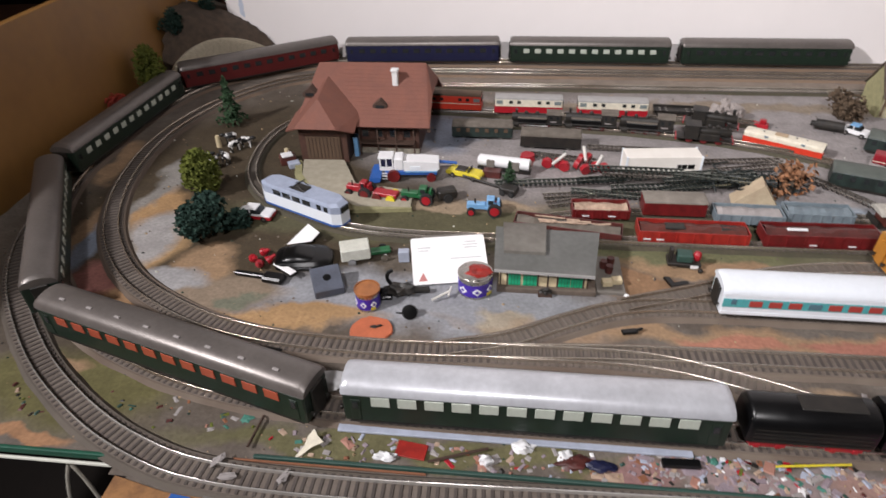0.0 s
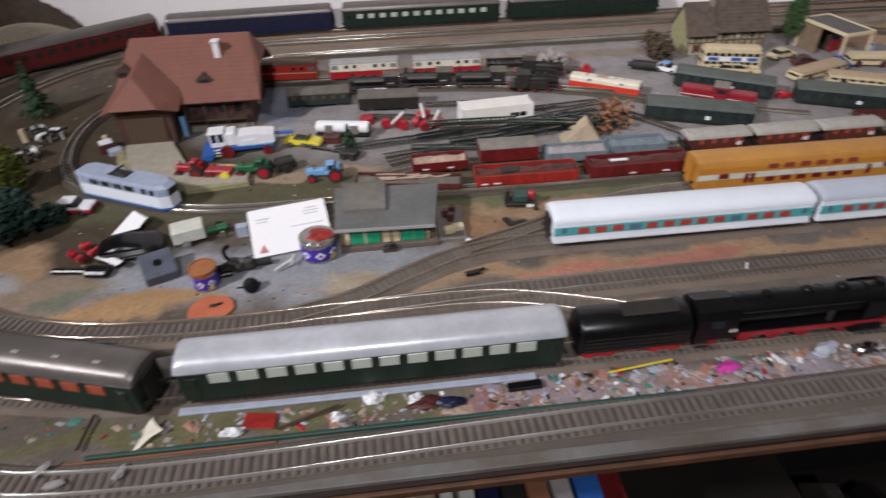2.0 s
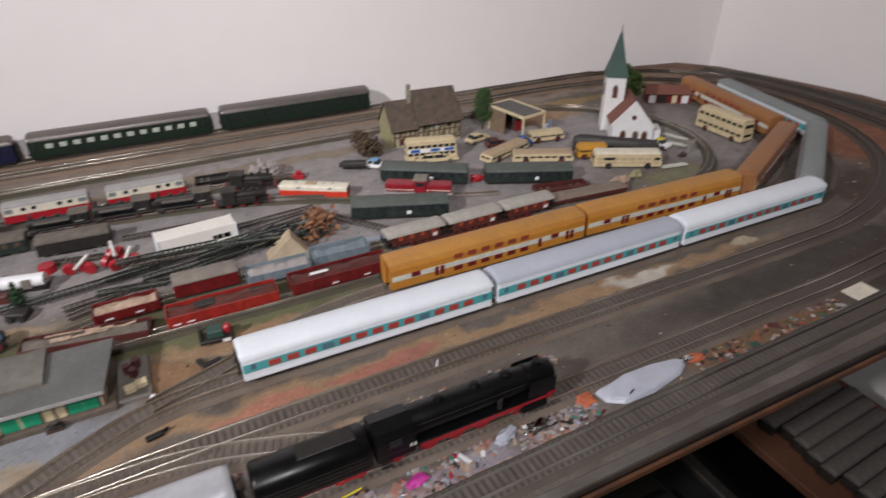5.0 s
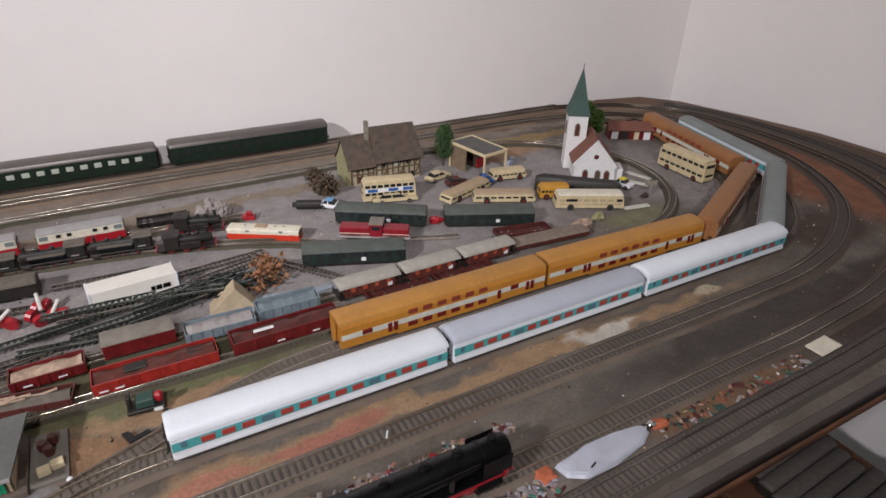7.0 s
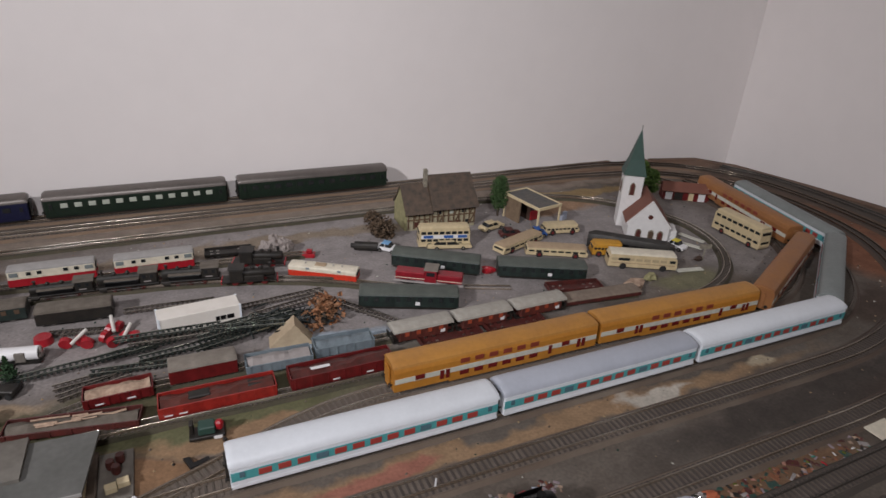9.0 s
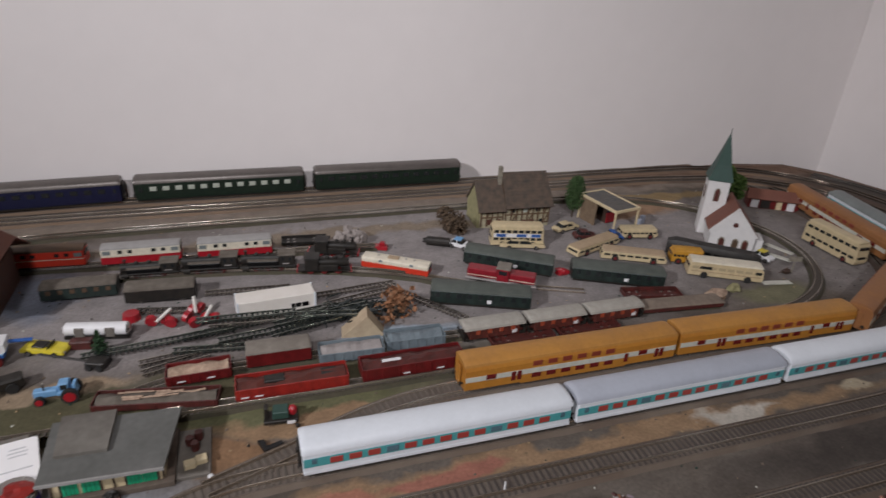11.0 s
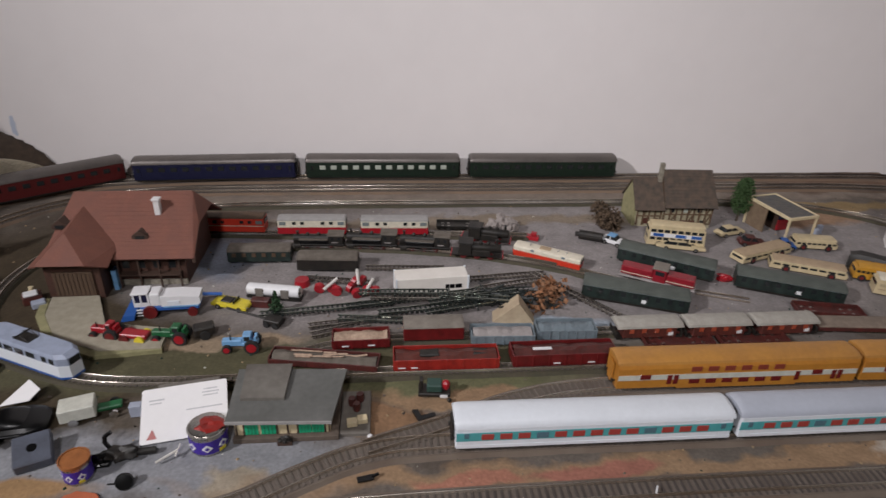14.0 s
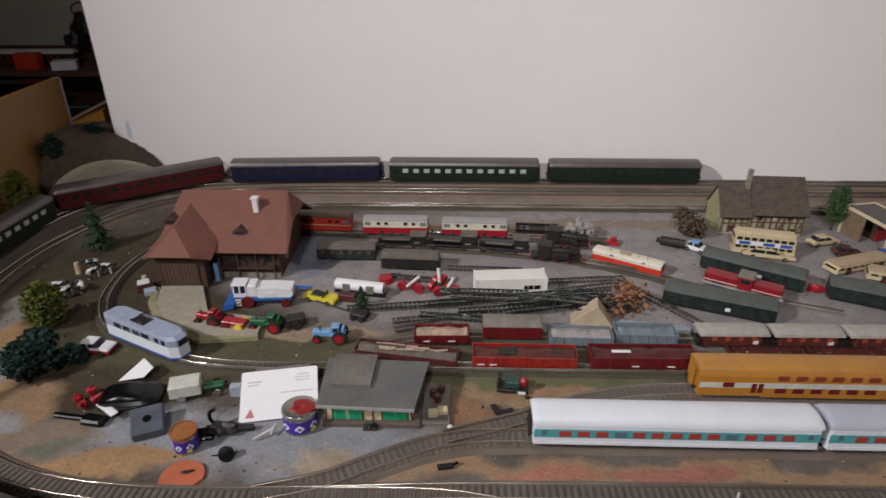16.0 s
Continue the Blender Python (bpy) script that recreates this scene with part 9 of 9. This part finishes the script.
for k in range(16):
    x, y = -0.25 + 0.066 * k, rng.uniform(0.55, 0.66)
    w_, h = rng.uniform(0.018, 0.03), rng.uniform(0.03, 0.10)
    key = ("blue", "black", "soot", "darkgrey", "black", "maroon", "navy", "soot")[k % 8]
    solo("storage_carton", box(B(), -w_, -0.03, 0, w_, 0.03, h, 0.002), key, {"blue": "blue", "bandwhite": "off-white", "maroon": "dark red", "navy": "dark blue", "greywood": "grey"}.get(key, "dark") + " carton stored under the layout board", "carton", flat(x, y, rng.uniform(-12, 12), -0.2845), "cartons under the board")
frame_bm = B()
rod(frame_bm, (-0.24, 0.6425, -0.0062), (0.056, 0.6425, -0.0062), 0.0016, 8)
solo("white_bar", frame_bm, "bandwhite", "thin white bar under the board rim", "bar")
for k, pts in enumerate((((0.017, 0.641, -0.007), (0.008, 0.637, -0.03), (-0.004, 0.634, -0.06), (-0.006, 0.61, -0.28)), ((0.019, 0.641, -0.007), (0.026, 0.640, -0.02), (0.036, 0.637, -0.05), (0.06, 0.62, -0.28)), ((-0.09, 0.641, -0.010), (-0.085, 0.635, -0.06), (-0.08, 0.62, -0.12), (-0.06, 0.60, -0.28)))):
    cu = bpy.data.curves.new("cable", "CURVE")
    cu.dimensions, cu.bevel_depth = "3D", 0.0016
    spl = cu.splines.new("NURBS")
    spl.points.add(len(pts) - 1)
    for q, p in zip(spl.points, pts):
        q.co = (*p, 1)
    spl.use_endpoint_u = True
    cu.materials.append(M[("cable", "cable", "black")[k]])
    tagged(new("cable", cu), "thin cable hanging under the board", "cable", "cables")

# ---- ceiling lamps ----
for x, y, z in ((-1.15, -0.02, 1.42), (0.28, -0.55, 1.40)):
    ob = thing("ceiling_lamp", "plain white hanging ceiling lamp", "lamp", flat(x, y, 0))
    bm = B()
    rod(bm, (0, 0, z + 0.05), (0, 0, CEIL_Z), 0.004, 8)
    part("stem", bm, "steel", ob)
    part("shade", lathe(B(), [(0.10, z + 0.045), (0.09, z + 0.055), (0.03, z + 0.075)], 20), "white", ob, smooth=True)
